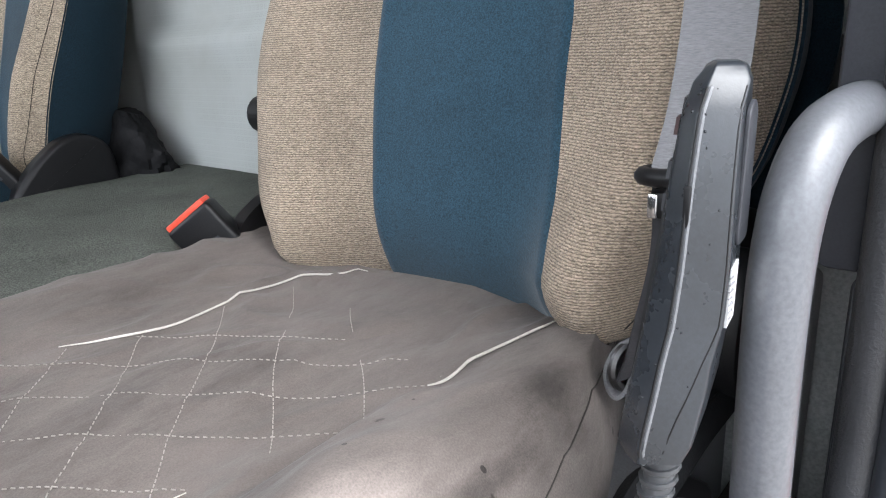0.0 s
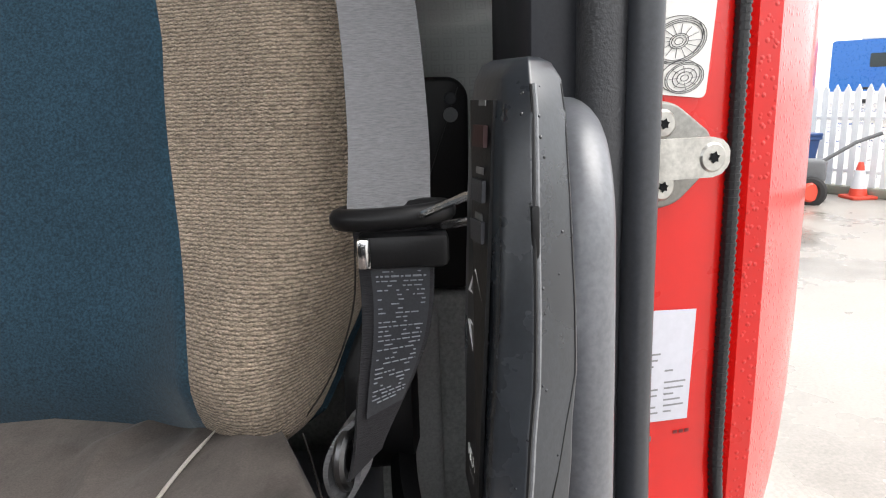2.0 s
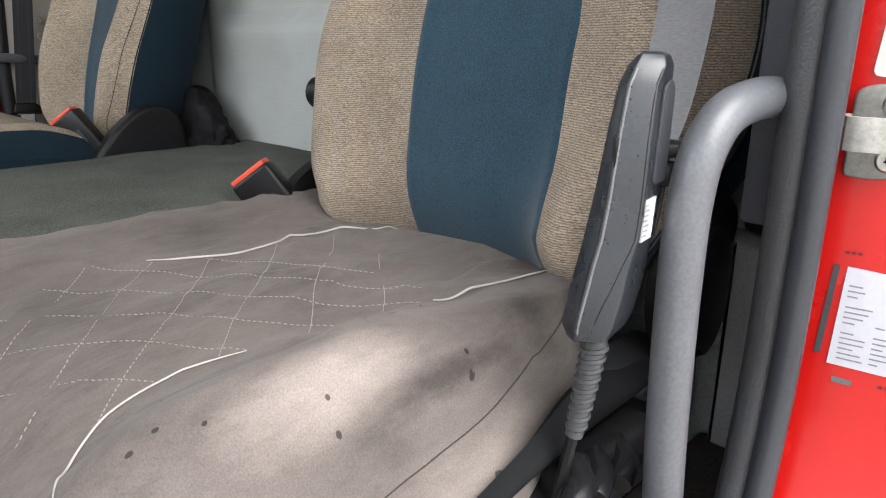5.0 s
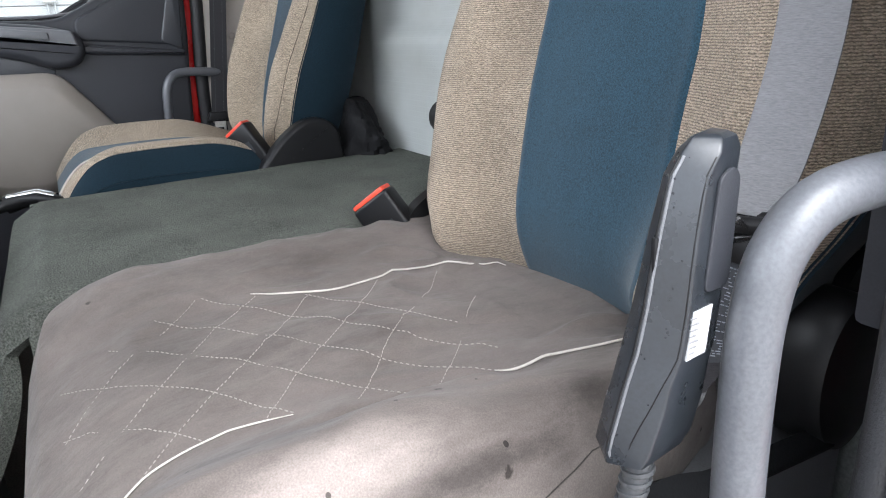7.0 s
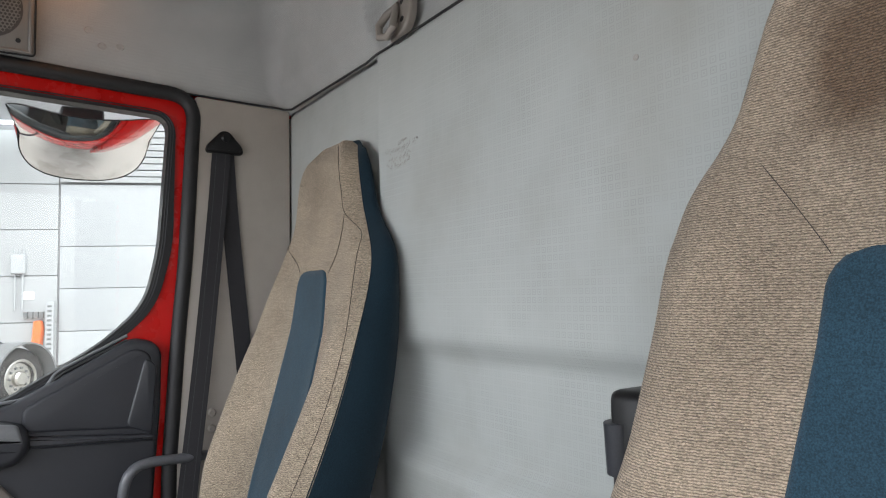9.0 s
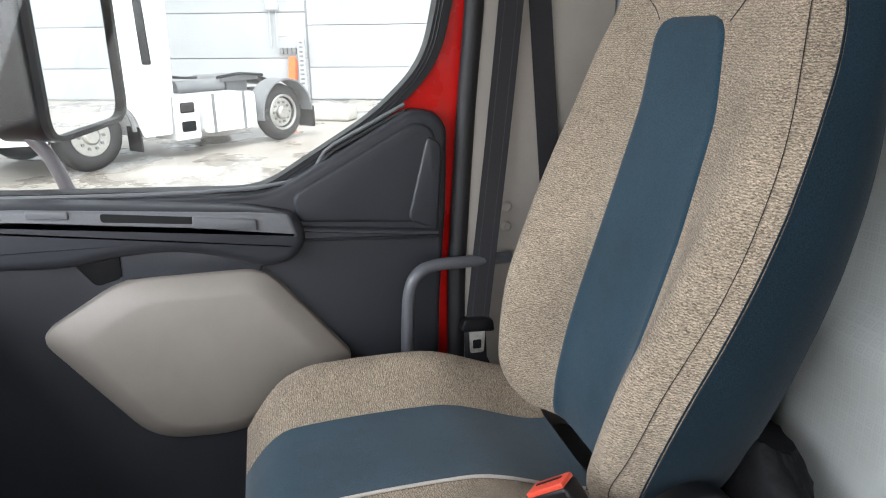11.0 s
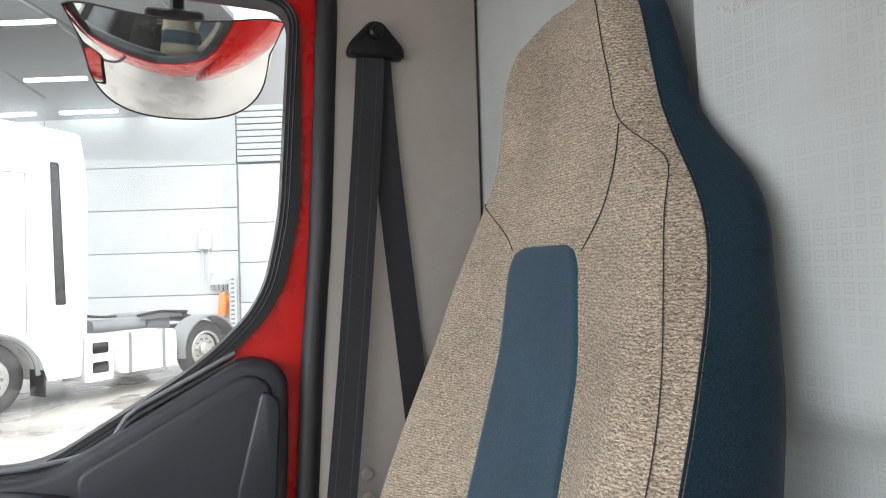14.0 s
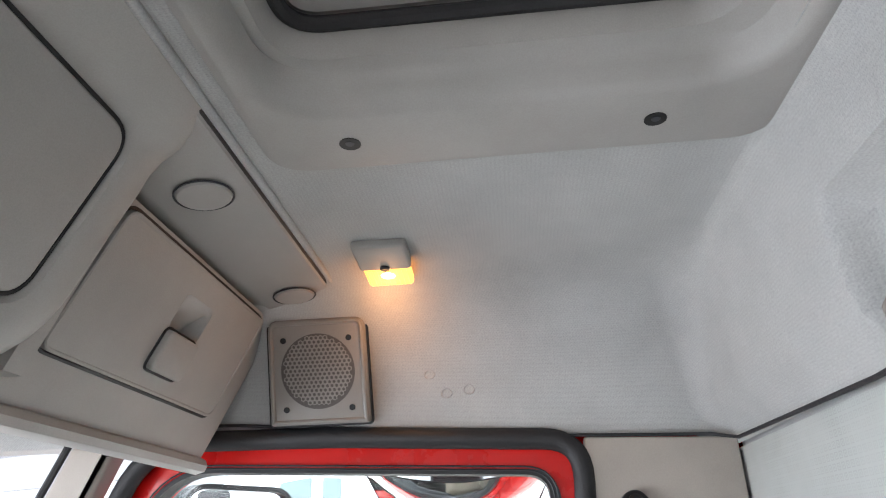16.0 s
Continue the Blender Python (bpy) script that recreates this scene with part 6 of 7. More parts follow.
wheel = thing("steering_wheel", "brown leather-rimmed steering wheel before the driver's seat", "steering wheel")
wm = Matrix.Translation((0.585, -0.975, 1.242)) @ pose(0, 0, 0, 12, 0, 0)
rim = [wm @ Vector((0.225 * math.cos(t), 0.225 * math.sin(t), 0)) for t in (2 * math.pi * k / 56 for k in range(56))]
part("rim", tube(rim, 0.025, 16, loop=True), LEATHER, wheel, "worn brown leather rim")
hub = disc(wm @ Vector((0, 0, -0.03)), wm.to_3x3() @ Vector((0, 0, 1)), 0.075, 0.035, 28, 0.01)
part("hub", hub, BLACK, wheel, "black hub")
for t in (0.35, 2.79, 4.71):
    part("spoke", tube([wm @ Vector((0.06 * math.cos(t), 0.06 * math.sin(t), -0.012)), wm @ Vector((0.21 * math.cos(t), 0.21 * math.sin(t), 0))], 0.014, 8), BLACK, wheel)
part("column", tube([wm @ Vector((0, 0, -0.03)), wm @ Vector((0, -0.12, -0.33))], 0.05, 16), BLACK, wheel)

lever = thing("hand_lever", "black hand lever with a bright grip by the engine cover", "lever")
part("arm", tube([(-0.44, -0.98, 0.86), (-0.44, -0.86, 0.905), (-0.44, -0.835, 0.912)], 0.012, 10), BLACK, lever)
part("grip", tube(curve_through([(-0.44, -0.845, 0.91), (-0.435, -0.81, 0.918), (-0.42, -0.77, 0.915), (-0.41, -0.745, 0.908)], 5), lambda q: 0.019 - 0.006 * q, 14), BLACK, lever, "glossy black grip")
part("cap", tube([(-0.438, -0.84, 0.925), (-0.425, -0.785, 0.932), (-0.415, -0.755, 0.922)], 0.008, 10), CHROME, lever, "chromed cap")
part("mount", box(-0.5, -0.38, -1.12, -0.95, FLOOR_Z, 0.88, 0.02), CHARCOAL, lever)
console = solo("gear_console", box(0.0, 0.16, -1.12, -0.9, FLOOR_Z, 0.99, 0.03, 4), BLACK, "black gear console ahead of the engine cover", "console")
part("cup_rim", tube([(0.08 + 0.05 * math.cos(t), -0.96 + 0.05 * math.sin(t), 0.995) for t in (2 * math.pi * k / 24 for k in range(24))], 0.008, 8, loop=True), GREYPLASTIC, console)

# ---- roof fittings ----
hatch = thing("roof_hatch", "grey plastic roof hatch surround with its dark-edged cover", "roof hatch", kind="structure")
H_OUT = rounded([(-0.488, -0.64), (0.488, -0.64), (0.488, -0.05), (-0.488, -0.05)], [0.055] * 4, 8)
H_MID = rounded([(-0.372, -0.615), (0.372, -0.615), (0.372, -0.08), (-0.372, -0.08)], [0.09] * 4, 8)
H_IN = rounded([(-HX, HY0), (HX, HY0), (HX, HY1), (-HX, HY1)], [0.05] * 4, 8)


def ring_at(o, z):
    return [(p.x, p.y, z) for p in o]


part("surround", loft([ring_at(H_OUT, 2.338), ring_at(offset(H_OUT, -0.003), 2.3325), ring_at(offset(H_OUT, -0.012), 2.331), ring_at(offset(H_MID, 0.012), 2.331), ring_at(offset(H_MID, 0.004), 2.3325), ring_at(offset(H_MID, -0.004), 2.340), ring_at(offset(H_MID, -0.009), 2.356), ring_at(offset(H_MID, -0.014), 2.368), ring_at(offset(H_IN, 0.02), 2.374), ring_at(offset(H_IN, 0.008), 2.378), ring_at(offset(H_IN, 0.002), 2.392), ring_at(H_IN, 2.405), ring_at(H_IN, 2.47)], cap=False), LOCKER, hatch, "warm grey moulded surround")
part("cover", prism(offset(H_IN, -0.012), plane_z(2.425), 0.03, 0.006), LOCKER, hatch, "grey hatch cover")
part("cover_seal", tube(ring_at(offset(H_IN, -0.006), 2.414), 0.009, 8, loop=True), RUBBER, hatch, "black hatch seal")
for sx, sy in ((-0.43, -0.533), (-0.43, -0.191), (0.43, -0.533), (0.43, -0.191)):
    cap = part("screw_well", disc((sx, sy, 2.3312), (0, 0, -1), 0.0125, 0.0012, 18), BLACK, hatch)
    part("screw", disc((sx + 0.002, sy, 2.3298), (0, 0, -1), 0.005, 0.0008, 12), CHARCOAL, cap)

dome = thing("dome_light", "lit amber interior lamp with grey switch cap on the headliner", "ceiling lamp")
dm = Matrix.Translation((-0.772, -0.556, 2.334)) @ pose(0, 0, 0, 0, -6, 0)
part("housing", box(-0.013, 0.062, -0.042, 0.042, -0.016, 0.006, 0.005, 3, dm), LOCKER, dome, "grey lamp cap")
lens = part("lens", box(-0.074, -0.013, -0.038, 0.038, -0.014, 0.006, 0.006, 3, dm), LAMPGLOW, dome, "glowing amber lens")
part("bulb", disc(dm @ Vector((-0.036, 0, -0.0135)), (0, 0, -1), 0.012, 0.0018, 20, 0.0012), BULBGLOW, lens, "bright lit bulb behind the lens")
for k in range(9):
    part("lens_rib", box(-0.071, -0.017, -0.0325 + 0.008 * k, -0.0315 + 0.008 * k, -0.0148, -0.013, 0.0004, 1, dm), LAMPGLOW, lens)
part("switch", disc(dm @ Vector((-0.004, 0, -0.0155)), (0, 0, -1), 0.008, 0.005, 16, 0.002), CHARCOAL, dome)

speaker = thing("speaker", "grey perforated loudspeaker above the passenger door", "loudspeaker")
ax_n = Vector((0.93, 0, -0.36)).normalized()
ax_u = Vector((0, 1, 0))
ax_v = ax_n.cross(ax_u)
if ax_v.z < 0:
    ax_v = -ax_v
sc = Vector((-0.984, -0.716, 2.212))


def on_speaker(p, k=0.0):
    return sc + ax_u * p[0] + ax_v * p[1] + ax_n * k


plate_o = rounded([(-0.094, -0.1), (0.092, -0.1), (0.090, 0.094), (-0.092, 0.094)], [0.006, 0.006, 0.022, 0.022], 6)
face = part("plate", prism(plate_o, lambda p, k=0.0: on_speaker(p, k - 0.022), 0.03, 0.006), SPEAKERGREY, speaker, "brownish grey loudspeaker plate")
part("shadow_gap", tube([on_speaker(p, -0.004) for p in offset(plate_o, 0.002)], 0.0028, 6, loop=True), BLACK, face)
part("rim", tube([on_speaker(p, 0.008) for p in offset(plate_o, -0.007)], 0.0045, 8, loop=True), SPEAKERGREY, face)
GRILLE = surface("grille_shadow", (0.085, 0.078, 0.072), 0.6)
grille = part("grille", prism([Vector((0.0685 * math.cos(t), 0.0685 * math.sin(t) - 0.002)) for t in (2 * math.pi * k / 48 for k in range(48))], lambda p, k=0.0: on_speaker(p, 0.0085 + k), 0.0012), GRILLE, face, "perforated round grille")
cells = bmesh.new()
for i in range(-8, 9):
    for j in range(-8, 9):
        u = 0.0084 * i + (0.0042 if j % 2 else 0)
        v = 0.0073 * j
        if u * u + v * v < 0.063 ** 2:
            hexa = [Vector((u + 0.0049 * math.sin(t), v + 0.0049 * math.cos(t))) for t in (math.pi * k / 3 for k in range(6))]
            inn = [Vector((u + 0.0032 * math.sin(t), v + 0.0032 * math.cos(t))) for t in (math.pi * k / 3 for k in range(6))]
            add(cells, frame_between(hexa, inn, lambda p, k=0.0: on_speaker(p, 0.0098 + k), 0.0016))
tagged(part("mesh", cells, SPEAKERGREY, grille), kind="stuff")
for u, v in ((-0.062, 0.056), (0.06, 0.056), (0.06, -0.07), (-0.062, -0.07)):
    part("screw", disc(on_speaker((u, v), 0.0085), ax_n, 0.0055, 0.0014, 14), BLACK, face)
for u, v in ((0.21, -0.02), (0.24, -0.055), (0.28, -0.05)):
    c = Vector((-0.985, -0.722 + u, 2.21 + v))
    part("plug_ring", tube([c + Vector((0.012 * (-0.25) * math.sin(t) + 0.004, 0.009 * math.cos(t), 0.009 * math.sin(t))) for t in (2 * math.pi * k / 20 for k in range(20))], 0.0016, 5, loop=True), HEADLINER, ceiling)

# coat hook in its pocket
hook = thing("coat_hook", "beige plastic coat hook in a recess of the headliner", "coat hook")
hm = Matrix.Translation((-0.343, 0.008, 2.106)) @ pose(0, 0, 0, -8, 0, 0) @ Matrix.Scale(0.81, 4)


def on_hook(p, k=0.0):
    return hm @ Vector((p[0], -k, p[1]))


part("escutcheon", prism(rounded([(-0.045, -0.07), (0.03, -0.055), (0.052, -0.01), (0.035, 0.07), (-0.005, 0.078), (-0.035, 0.03)], 0.02, 6), lambda p, k=0.0: on_hook(p, k - 0.006), 0.022, 0.008), BEIGE, hook, "beige hook plate")
part("loop", tube([on_hook((a, b), c) for a, b, c in ((-0.01, 0.025, 0.016), (-0.04, 0.0, 0.034), (-0.052, -0.03, 0.045), (-0.04, -0.062, 0.045), (-0.008, -0.07, 0.04), (0.01, -0.05, 0.036), (0.0, -0.02, 0.03), (-0.01, 0.01, 0.024))], 0.0085, 10, loop=True), BEIGE, hook, "hook loop")
for a, b in ((0.004, 0.03), (0.016, -0.022)):
    part("screw_hole", disc(on_hook((a, b), 0.0165), hm.to_3x3() @ Vector((0, -1, 0)), 0.0062, 0.001, 14), BLACK, hook)

# overhead storage ahead of the roof hatch
shelf = thing("overhead_shelf", "warm grey overhead storage unit above the windscreen", "overhead storage", kind="structure")
sec = [(-0.672, 2.337), (-0.678, 2.328), (-0.795, 2.312), (-0.806, 2.317), (-0.838, 2.319), (-0.956, 2.083), (-0.931, 2.066), (-0.921, 2.061), (-0.917, 2.051), (-0.922, 2.041), (-0.938, 2.037), (-0.99, 2.055), (-1.1, 2.12), (-1.6, 2.17), (-1.6, 2.337)]
part("body", loft([[(x, y, z) for y, z in sec] for x in (-1.0, -0.97, 0.97, 1.0)]), LOCKER, shelf, "warm grey moulded shelf unit")
part("edge_line", tube([(-0.95, -0.675, 2.334), (0.95, -0.675, 2.334)], 0.003, 6), RUBBER, shelf)
part("cloth_bead", tube([(-0.94, -0.667, 2.337), (-0.7, -0.666, 2.335), (0.7, -0.666, 2.335), (0.94, -0.667, 2.337)], 0.0055, 10), HEADLINER, shelf, "pale cloth-covered bead along the headliner")


def on_locker(p, k=0.0):
    """p: metres along the unit and down its sloping face."""
    t = p[1]
    top_e, bot_e = Vector((0, -0.812, 2.306)), Vector((0, -0.905, 2.118))
    q = top_e.lerp(bot_e, t / 0.21)
    n = Vector((0, 0.896, -0.444))
    return (p[0], q.y + n.y * k, q.z + n.z * k)


def locker(x0, x1, well=True):
    if not well:
        # a broad rounded swelling round the middle door
        door_o = rounded([(x0, -0.029), (x1, -0.029), (x1, 0.165), (x0, 0.165)], 0.032, 8)
        swell = ((0.105, -0.03), (0.102, 0.005), (0.095, 0.028), (0.08, 0.048), (0.06, 0.062), (0.04, 0.069), (0.02, 0.072), (0.010, 0.07), (0.004, 0.063), (0.003, 0.045))
        part("surround", loft([[on_locker(p, k + 0.95 * max(0.0, -0.029 - p.y)) for p in offset(door_o, d)] for d, k in swell], cap=False), LOCKER, shelf, "bulging rounded door surround")
        d = part("door", prism(door_o, lambda p, k=0.0: on_locker(p, k + 0.035), 0.033, 0.005), LOCKER, shelf, "locker door")
        part("door_gap", tube([on_locker(p, 0.063) for p in offset(door_o, 0.002)], 0.0035, 6, loop=True), BLACK, d)
        return
    door_o = rounded([(x0, 0.008), (x1, 0.008), (x1, 0.2), (x0, 0.2)], 0.022, 6)
    gap_o = rounded([(x0 - 0.003, 0.005), (x1 + 0.003, 0.005), (x1 + 0.003, 0.203), (x0 - 0.003, 0.203)], 0.024, 6)
    s = 1 if x0 > 0 else -1
    face_o = [Vector(q) for q in ((min(s * 0.435, s * 1.0), -0.002), (max(s * 0.435, s * 1.0), -0.002), (max(s * 0.435, s * 1.0), 0.268), (min(s * 0.435, s * 1.0), 0.268))]
    part("face_frame", ring_plate(face_o, gap_o, lambda p, k=0.0: on_locker(p, k - 0.03), 0.03), LOCKER, shelf, "frame round the locker door")
    xm = (x0 + x1) / 2 - 0.015
    well_o = rounded([(xm - 0.045, 0.05), (xm + 0.046, 0.05), (xm + 0.046, 0.108), (xm - 0.045, 0.108)], 0.014, 5)
    d = part("door", ring_plate(door_o, well_o, lambda p, k=0.0: on_locker(p, k - 0.024), 0.03), LOCKER, shelf, "locker door")
    part("door_rim", tube([on_locker(p, 0.0045) for p in offset(door_o, -0.003)], 0.003, 8, loop=True), LOCKER, d)
    part("door_gap", tube([on_locker(p, -0.002) for p in gap_o], 0.0034, 6, loop=True), BLACK, d)
    floor_k = lambda p: 0.002 - 0.026 * smoothstep(0.05, 0.1, p[1])
    well_mid = Vector((xm, 0.08))
    part("finger_well", loft([[on_locker(p, 0.0062) for p in offset(well_o, 0.001)], [on_locker(p, 0.003) for p in offset(well_o, -0.003)]] + [[on_locker(q, floor_k(q)) for q in (p.lerp(well_mid, f) for p in offset(well_o, -0.007))] for f in (0.0, 0.35, 0.7, 0.97)], cap=False), LOCKER, d, "hollow above the latch")
    part("latch", prism(rounded([(xm - 0.045, 0.108), (xm + 0.046, 0.108), (xm + 0.046, 0.17), (xm - 0.045, 0.17)], 0.012, 4), lambda p, k=0.0: on_locker(p, k + 0.005), 0.014, 0.005), LOCKER, d, "square push latch")
    part("latch_gap", tube([on_locker(p, 0.0065) for p in rounded([(xm - 0.047, 0.106), (xm + 0.048, 0.106), (xm + 0.048, 0.172), (xm - 0.047, 0.172)], 0.012, 4)], 0.0022, 6, loop=True), BLACK, d)


locker(-0.94, -0.475)
locker(-0.338, 0.338, False)
locker(0.475, 0.93)
part("divider", loft([[(x, y, z) for y, z in ((-0.80, 2.318), (-0.90, 2.09), (-0.93, 2.09), (-0.93, 2.318))] for x in (-0.465, -0.435)]), LOCKER, shelf)
for cx in (-0.50, -0.875):
    part("blank_cap", disc((cx, -0.735, 2.3185), (0, 0.13, -1), 0.034, 0.004, 30, 0.002), LOCKER, shelf, "round blanking cap")
    part("cap_ring", tube([(cx + 0.036 * math.cos(t), -0.735 + 0.036 * math.sin(t), 2.3175 + 0.036 * 0.13 * math.sin(t)) for t in (2 * math.pi * k / 30 for k in range(30))], 0.0014, 6, loop=True), CHARCOAL, shelf)

# ---- mirrors outside the passenger door ----
MIRROR.node_tree.nodes["Principled BSDF"].inputs["Roughness"].default_value = 0.02
for l in [l for l in MIRROR.node_tree.links if l.to_socket.name == "Roughness"]:
    MIRROR.node_tree.links.remove(l)


def mirror_frame(name, label, a, b, z0, z1, r):
    """A housing with its glass between two plan points."""
    t = thing(name, label, "mirror")
    u = Vector((b[0] - a[0], b[1] - a[1], 0))
    length = u.length
    u.normalize()
    n = Vector((u.y, -u.x, 0))
    if n.y < 0:
        n = -n
    o = Vector((a[0], a[1], 0))

    def put(p, k=0.0):
        q = o + u * p[0] + n * k
        return (q.x, q.y, p[1])

    shape = rounded([(0, z0), (length, z0 + 0.02), (length, z1), (0, z1)], r, 8)
    part("housing", prism(offset(shape, 0.010), lambda p, k=0.0: put(p, -0.11 + k), 0.105, 0.025), BLACK, t, "black mirror housing")
    part("glass", prism(shape, lambda p, k=0.0: put(p, -0.004 + k), 0.003), MIRROR, t, "mirror glass")
    part("rim", frame_between(offset(shape, 0.009), offset(shape, -0.002), lambda p, k=0.0: put(p, -0.006 + k), 0.016), BLACK, t, "raised black rim")
    return t


mm = mirror_frame("door_mirror", "large black door mirror outside the passenger window", (-1.25, -1.09), (-1.5, -0.995), 1.375, 1.71, 0.045)
part("bracket", tube(curve_through([(-1.3, -1.12, 2.05), (-1.29, -1.16, 1.75), (-1.29, -1.16, 1.45), (-1.28, -1.1, 1.33), (-1.22, -1.05, 1.22), (-1.12, -1.02, 1.16)], 6), 0.014, 10), GREYPLASTIC, mm, "grey tubular bracket")
mirror_frame("door_mirror", "black wide-angle mirror outside the passenger window", (-1.25, -1.075), (-1.49, -0.918), 1.80, 2.04, 0.06)
kerb = thing("kerb_mirror", "half-moon kerb mirror hung outside the passenger window", "mirror")


def bowl(u, v):
    """Convex glass, straight above and rounded below, tilted to look down at the kerb."""
    c = 2 * u - 1
    a = 0.19 * c * (1 - 0.14 * v * abs(c) ** 2)
    b = 0.105 - 0.016 * abs(c) ** 8 - v * (0.155 * math.sqrt(max(0.0, 1 - abs(c) ** 3.6)) + 0.055)
    k = -(a * a + b * b) / 0.75
    return (-1.27 + 0.80 * b + 0.60 * k, -0.487 + a, 1.945 + 0.60 * b * 1.12 - 0.80 * k - 0.004)


part("glass", sheet(bowl, 40, 20), MIRROR, kerb, "convex mirror glass")
edge_run = [bowl(k / 40, 1.0) for k in range(41)] + [bowl(1 - k / 40, 0.0) for k in range(41)]
part("rim", tube(edge_run, 0.0018, 6, loop=True), BLACK, kerb, "thin black rim")
part("mount", box(-1.36, -1.27, -0.55, -0.44, 2.02, 2.075, 0.012, 3), BLACK, kerb, "black mirror mount")
part("arm", tube([(-1.33, -0.49, 2.06), (-1.25, -0.49, 2.13), (-1.12, -0.49, 2.14)], 0.014, 8), BLACK, kerb)

# ---- yard on the passenger's side ----
WALL_O, WALL_E, WALL_N = Vector((-22.07, 0.65, 0)), Vector((0.37, 0.93, 0)).normalized(), Vector((0.93, -0.37, 0)).normalized()
PANEL = surface("pale_wall_panel", (0.345, 0.355, 0.365), 0.6, grain=8, grain_bump=0.05, vary=0.03, wear=0.1, wear_scale=0.7)
JOINT = surface("panel_joint", (0.22, 0.22, 0.23), 0.7)
DOORWHITE = surface("white_shed_door", (0.40, 0.415, 0.43), 0.5, grain=8, grain_bump=0.05, vary=0.03, wear=0.08)
ORANGE = surface("orange_plastic", (0.8, 0.16, 0.04), 0.4)
WHITEPAINT = surface("white_vehicle_paint", (0.8, 0.81, 0.82), 0.3, grain=20, grain_bump=0.0, vary=0.02, wear=0.06, wear_scale=1.5, coat=0.5)
TYRE = surface("tyre_rubber", (0.028, 0.027, 0.027), 0.8, grain=60, grain_bump=0.4, dist=0.004)
CHASSIS = surface("grey_chassis", (0.17, 0.175, 0.18), 0.55, wear=0.25, wear_scale=3)
TUBELIGHT = glowing("fluorescent_tube", (0.95, 1.0, 1.0), 4.0)


def on_wall(p, k=0.0):
    q = WALL_O + WALL_E * p[0] + WALL_N * k
    return (q.x, q.y, p[1])


def rect(s0, s1, z0, z1):
    return [Vector((s0, z0)), Vector((s1, z0)), Vector((s1, z1)), Vector((s0, z1))]


hall = thing("industrial_hall", "pale grey panelled industrial hall across the wet yard", "building")
part("base", prism(rect(-30, 30, GROUND_Z, 9.6), lambda p, k=0.0: on_wall(p, -0.4 + k), 0.34), JOINT, hall)
rows = [(GROUND_Z + 0.02, 0.94), (0.965, 2.29), (2.315, 3.64), (3.665, 4.99), (5.015, 6.6)]
cols = [(-30, -24), (-23.98, -18), (-17.98, -12), (-11.98, -6.0), (-5.98, 0.1)]
for z0, z1 in rows:
    for s0, s1 in cols:
        part("panel", prism(rect(s0, s1, z0, z1), lambda p, k=0.0: on_wall(p, -0.07 + k), 0.07, 0.015), PANEL, hall)
for z0, z1 in ((GROUND_Z + 0.02, 0.66), (0.68, 1.91), (1.93, 3.15), (3.17, 5.0)):
    for s0, s1 in ((0.16, 7.0), (7.02, 30.0)):
        part("panel", prism(rect(s0, s1, z0, z1), lambda p, k=0.0: on_wall(p, -0.07 + k), 0.06, 0.012), DOORWHITE, hall)
for k in range(9):
    part("slat", prism(rect(0.16, 12.0, 5.06 + 0.2 * k, 5.23 + 0.2 * k), lambda p, k=0.0: on_wall(p, 0.01 + k), 0.05, 0.01), PANEL, hall)
canopy = part("canopy", prism(rect(-30, 0.1, 9.6, 9.8), lambda p, k=0.0: on_wall(p, -0.1 + k), 6.0), JOINT, hall, "open canopy with steel trusses")
for k in range(9):
    s = -28 + 3.4 * k
    part("truss", tube([on_wall((s, 8.9), 0.1), on_wall((s, 8.9), 5.8)], 0.07, 6), CHASSIS, canopy)
    part("brace", tube([on_wall((s, 8.9), 3.0), on_wall((s + 1.7, 7.3), 0.1)], 0.04, 6), CHASSIS, canopy)
for row_z, row_k in ((6.75, 0.3), (7.3, 2.0), (8.4, 3.5)):
    for k in range(8):
        s = -20 + 2.6 * k
        part("tube_lamp", box(-0.9, 0.9, -0.05, 0.05, -0.04, 0.04, 0.0, 1, Matrix.Translation(on_wall((s, row_z), row_k)) @ pose(0, 0, 0, 0, 0, 68.3)), TUBELIGHT, canopy, "lit fluorescent tube")

meter = thing("switch_box", "white switch box with conduits on the hall's wall", "switch box")
part("case", prism(rounded([(-1.08, 2.37), (-0.70, 2.37), (-0.70, 2.92), (-1.08, 2.92)], 0.03, 3), lambda p, k=0.0: on_wall(p, k), 0.2, 0.03), DOORWHITE, meter)
for s in (-1.02, -0.88, -0.76):
    part("gland", tube([on_wall((s, 2.92), 0.1), on_wall((s, 3.08), 0.1)], 0.025, 8), DOORWHITE, meter)
for s in (-1.0, -0.8):
    part("conduit", tube([on_wall((s, 2.37), 0.06), on_wall((s, 1.3), 0.06)], 0.028, 8), DOORWHITE, meter)
for k in range(4):
    part("socket", prism(rect(-0.75 + 0.14 * k, -0.65 + 0.14 * k, 1.08, 1.26), lambda p, k=0.0: on_wall(p, k), 0.1), CHASSIS, meter)
post = thing("level_post", "white graduated post beside the hall's wall", "post")
part("board", prism(rect(-0.12, 0.09, GROUND_Z, 1.57), lambda p, k=0.0: on_wall(p, 0.15 + k), 0.06), DOORWHITE, post)
ticks = bmesh.new()
for k in range(12):
    add(ticks, prism(rect(-0.08, 0.04, -0.1 + 0.135 * k, -0.04 + 0.135 * k), lambda p, k=0.0: on_wall(p, 0.215 + k), 0.01))
part("graduation", ticks, CHASSIS, post, "grey graduation bars")
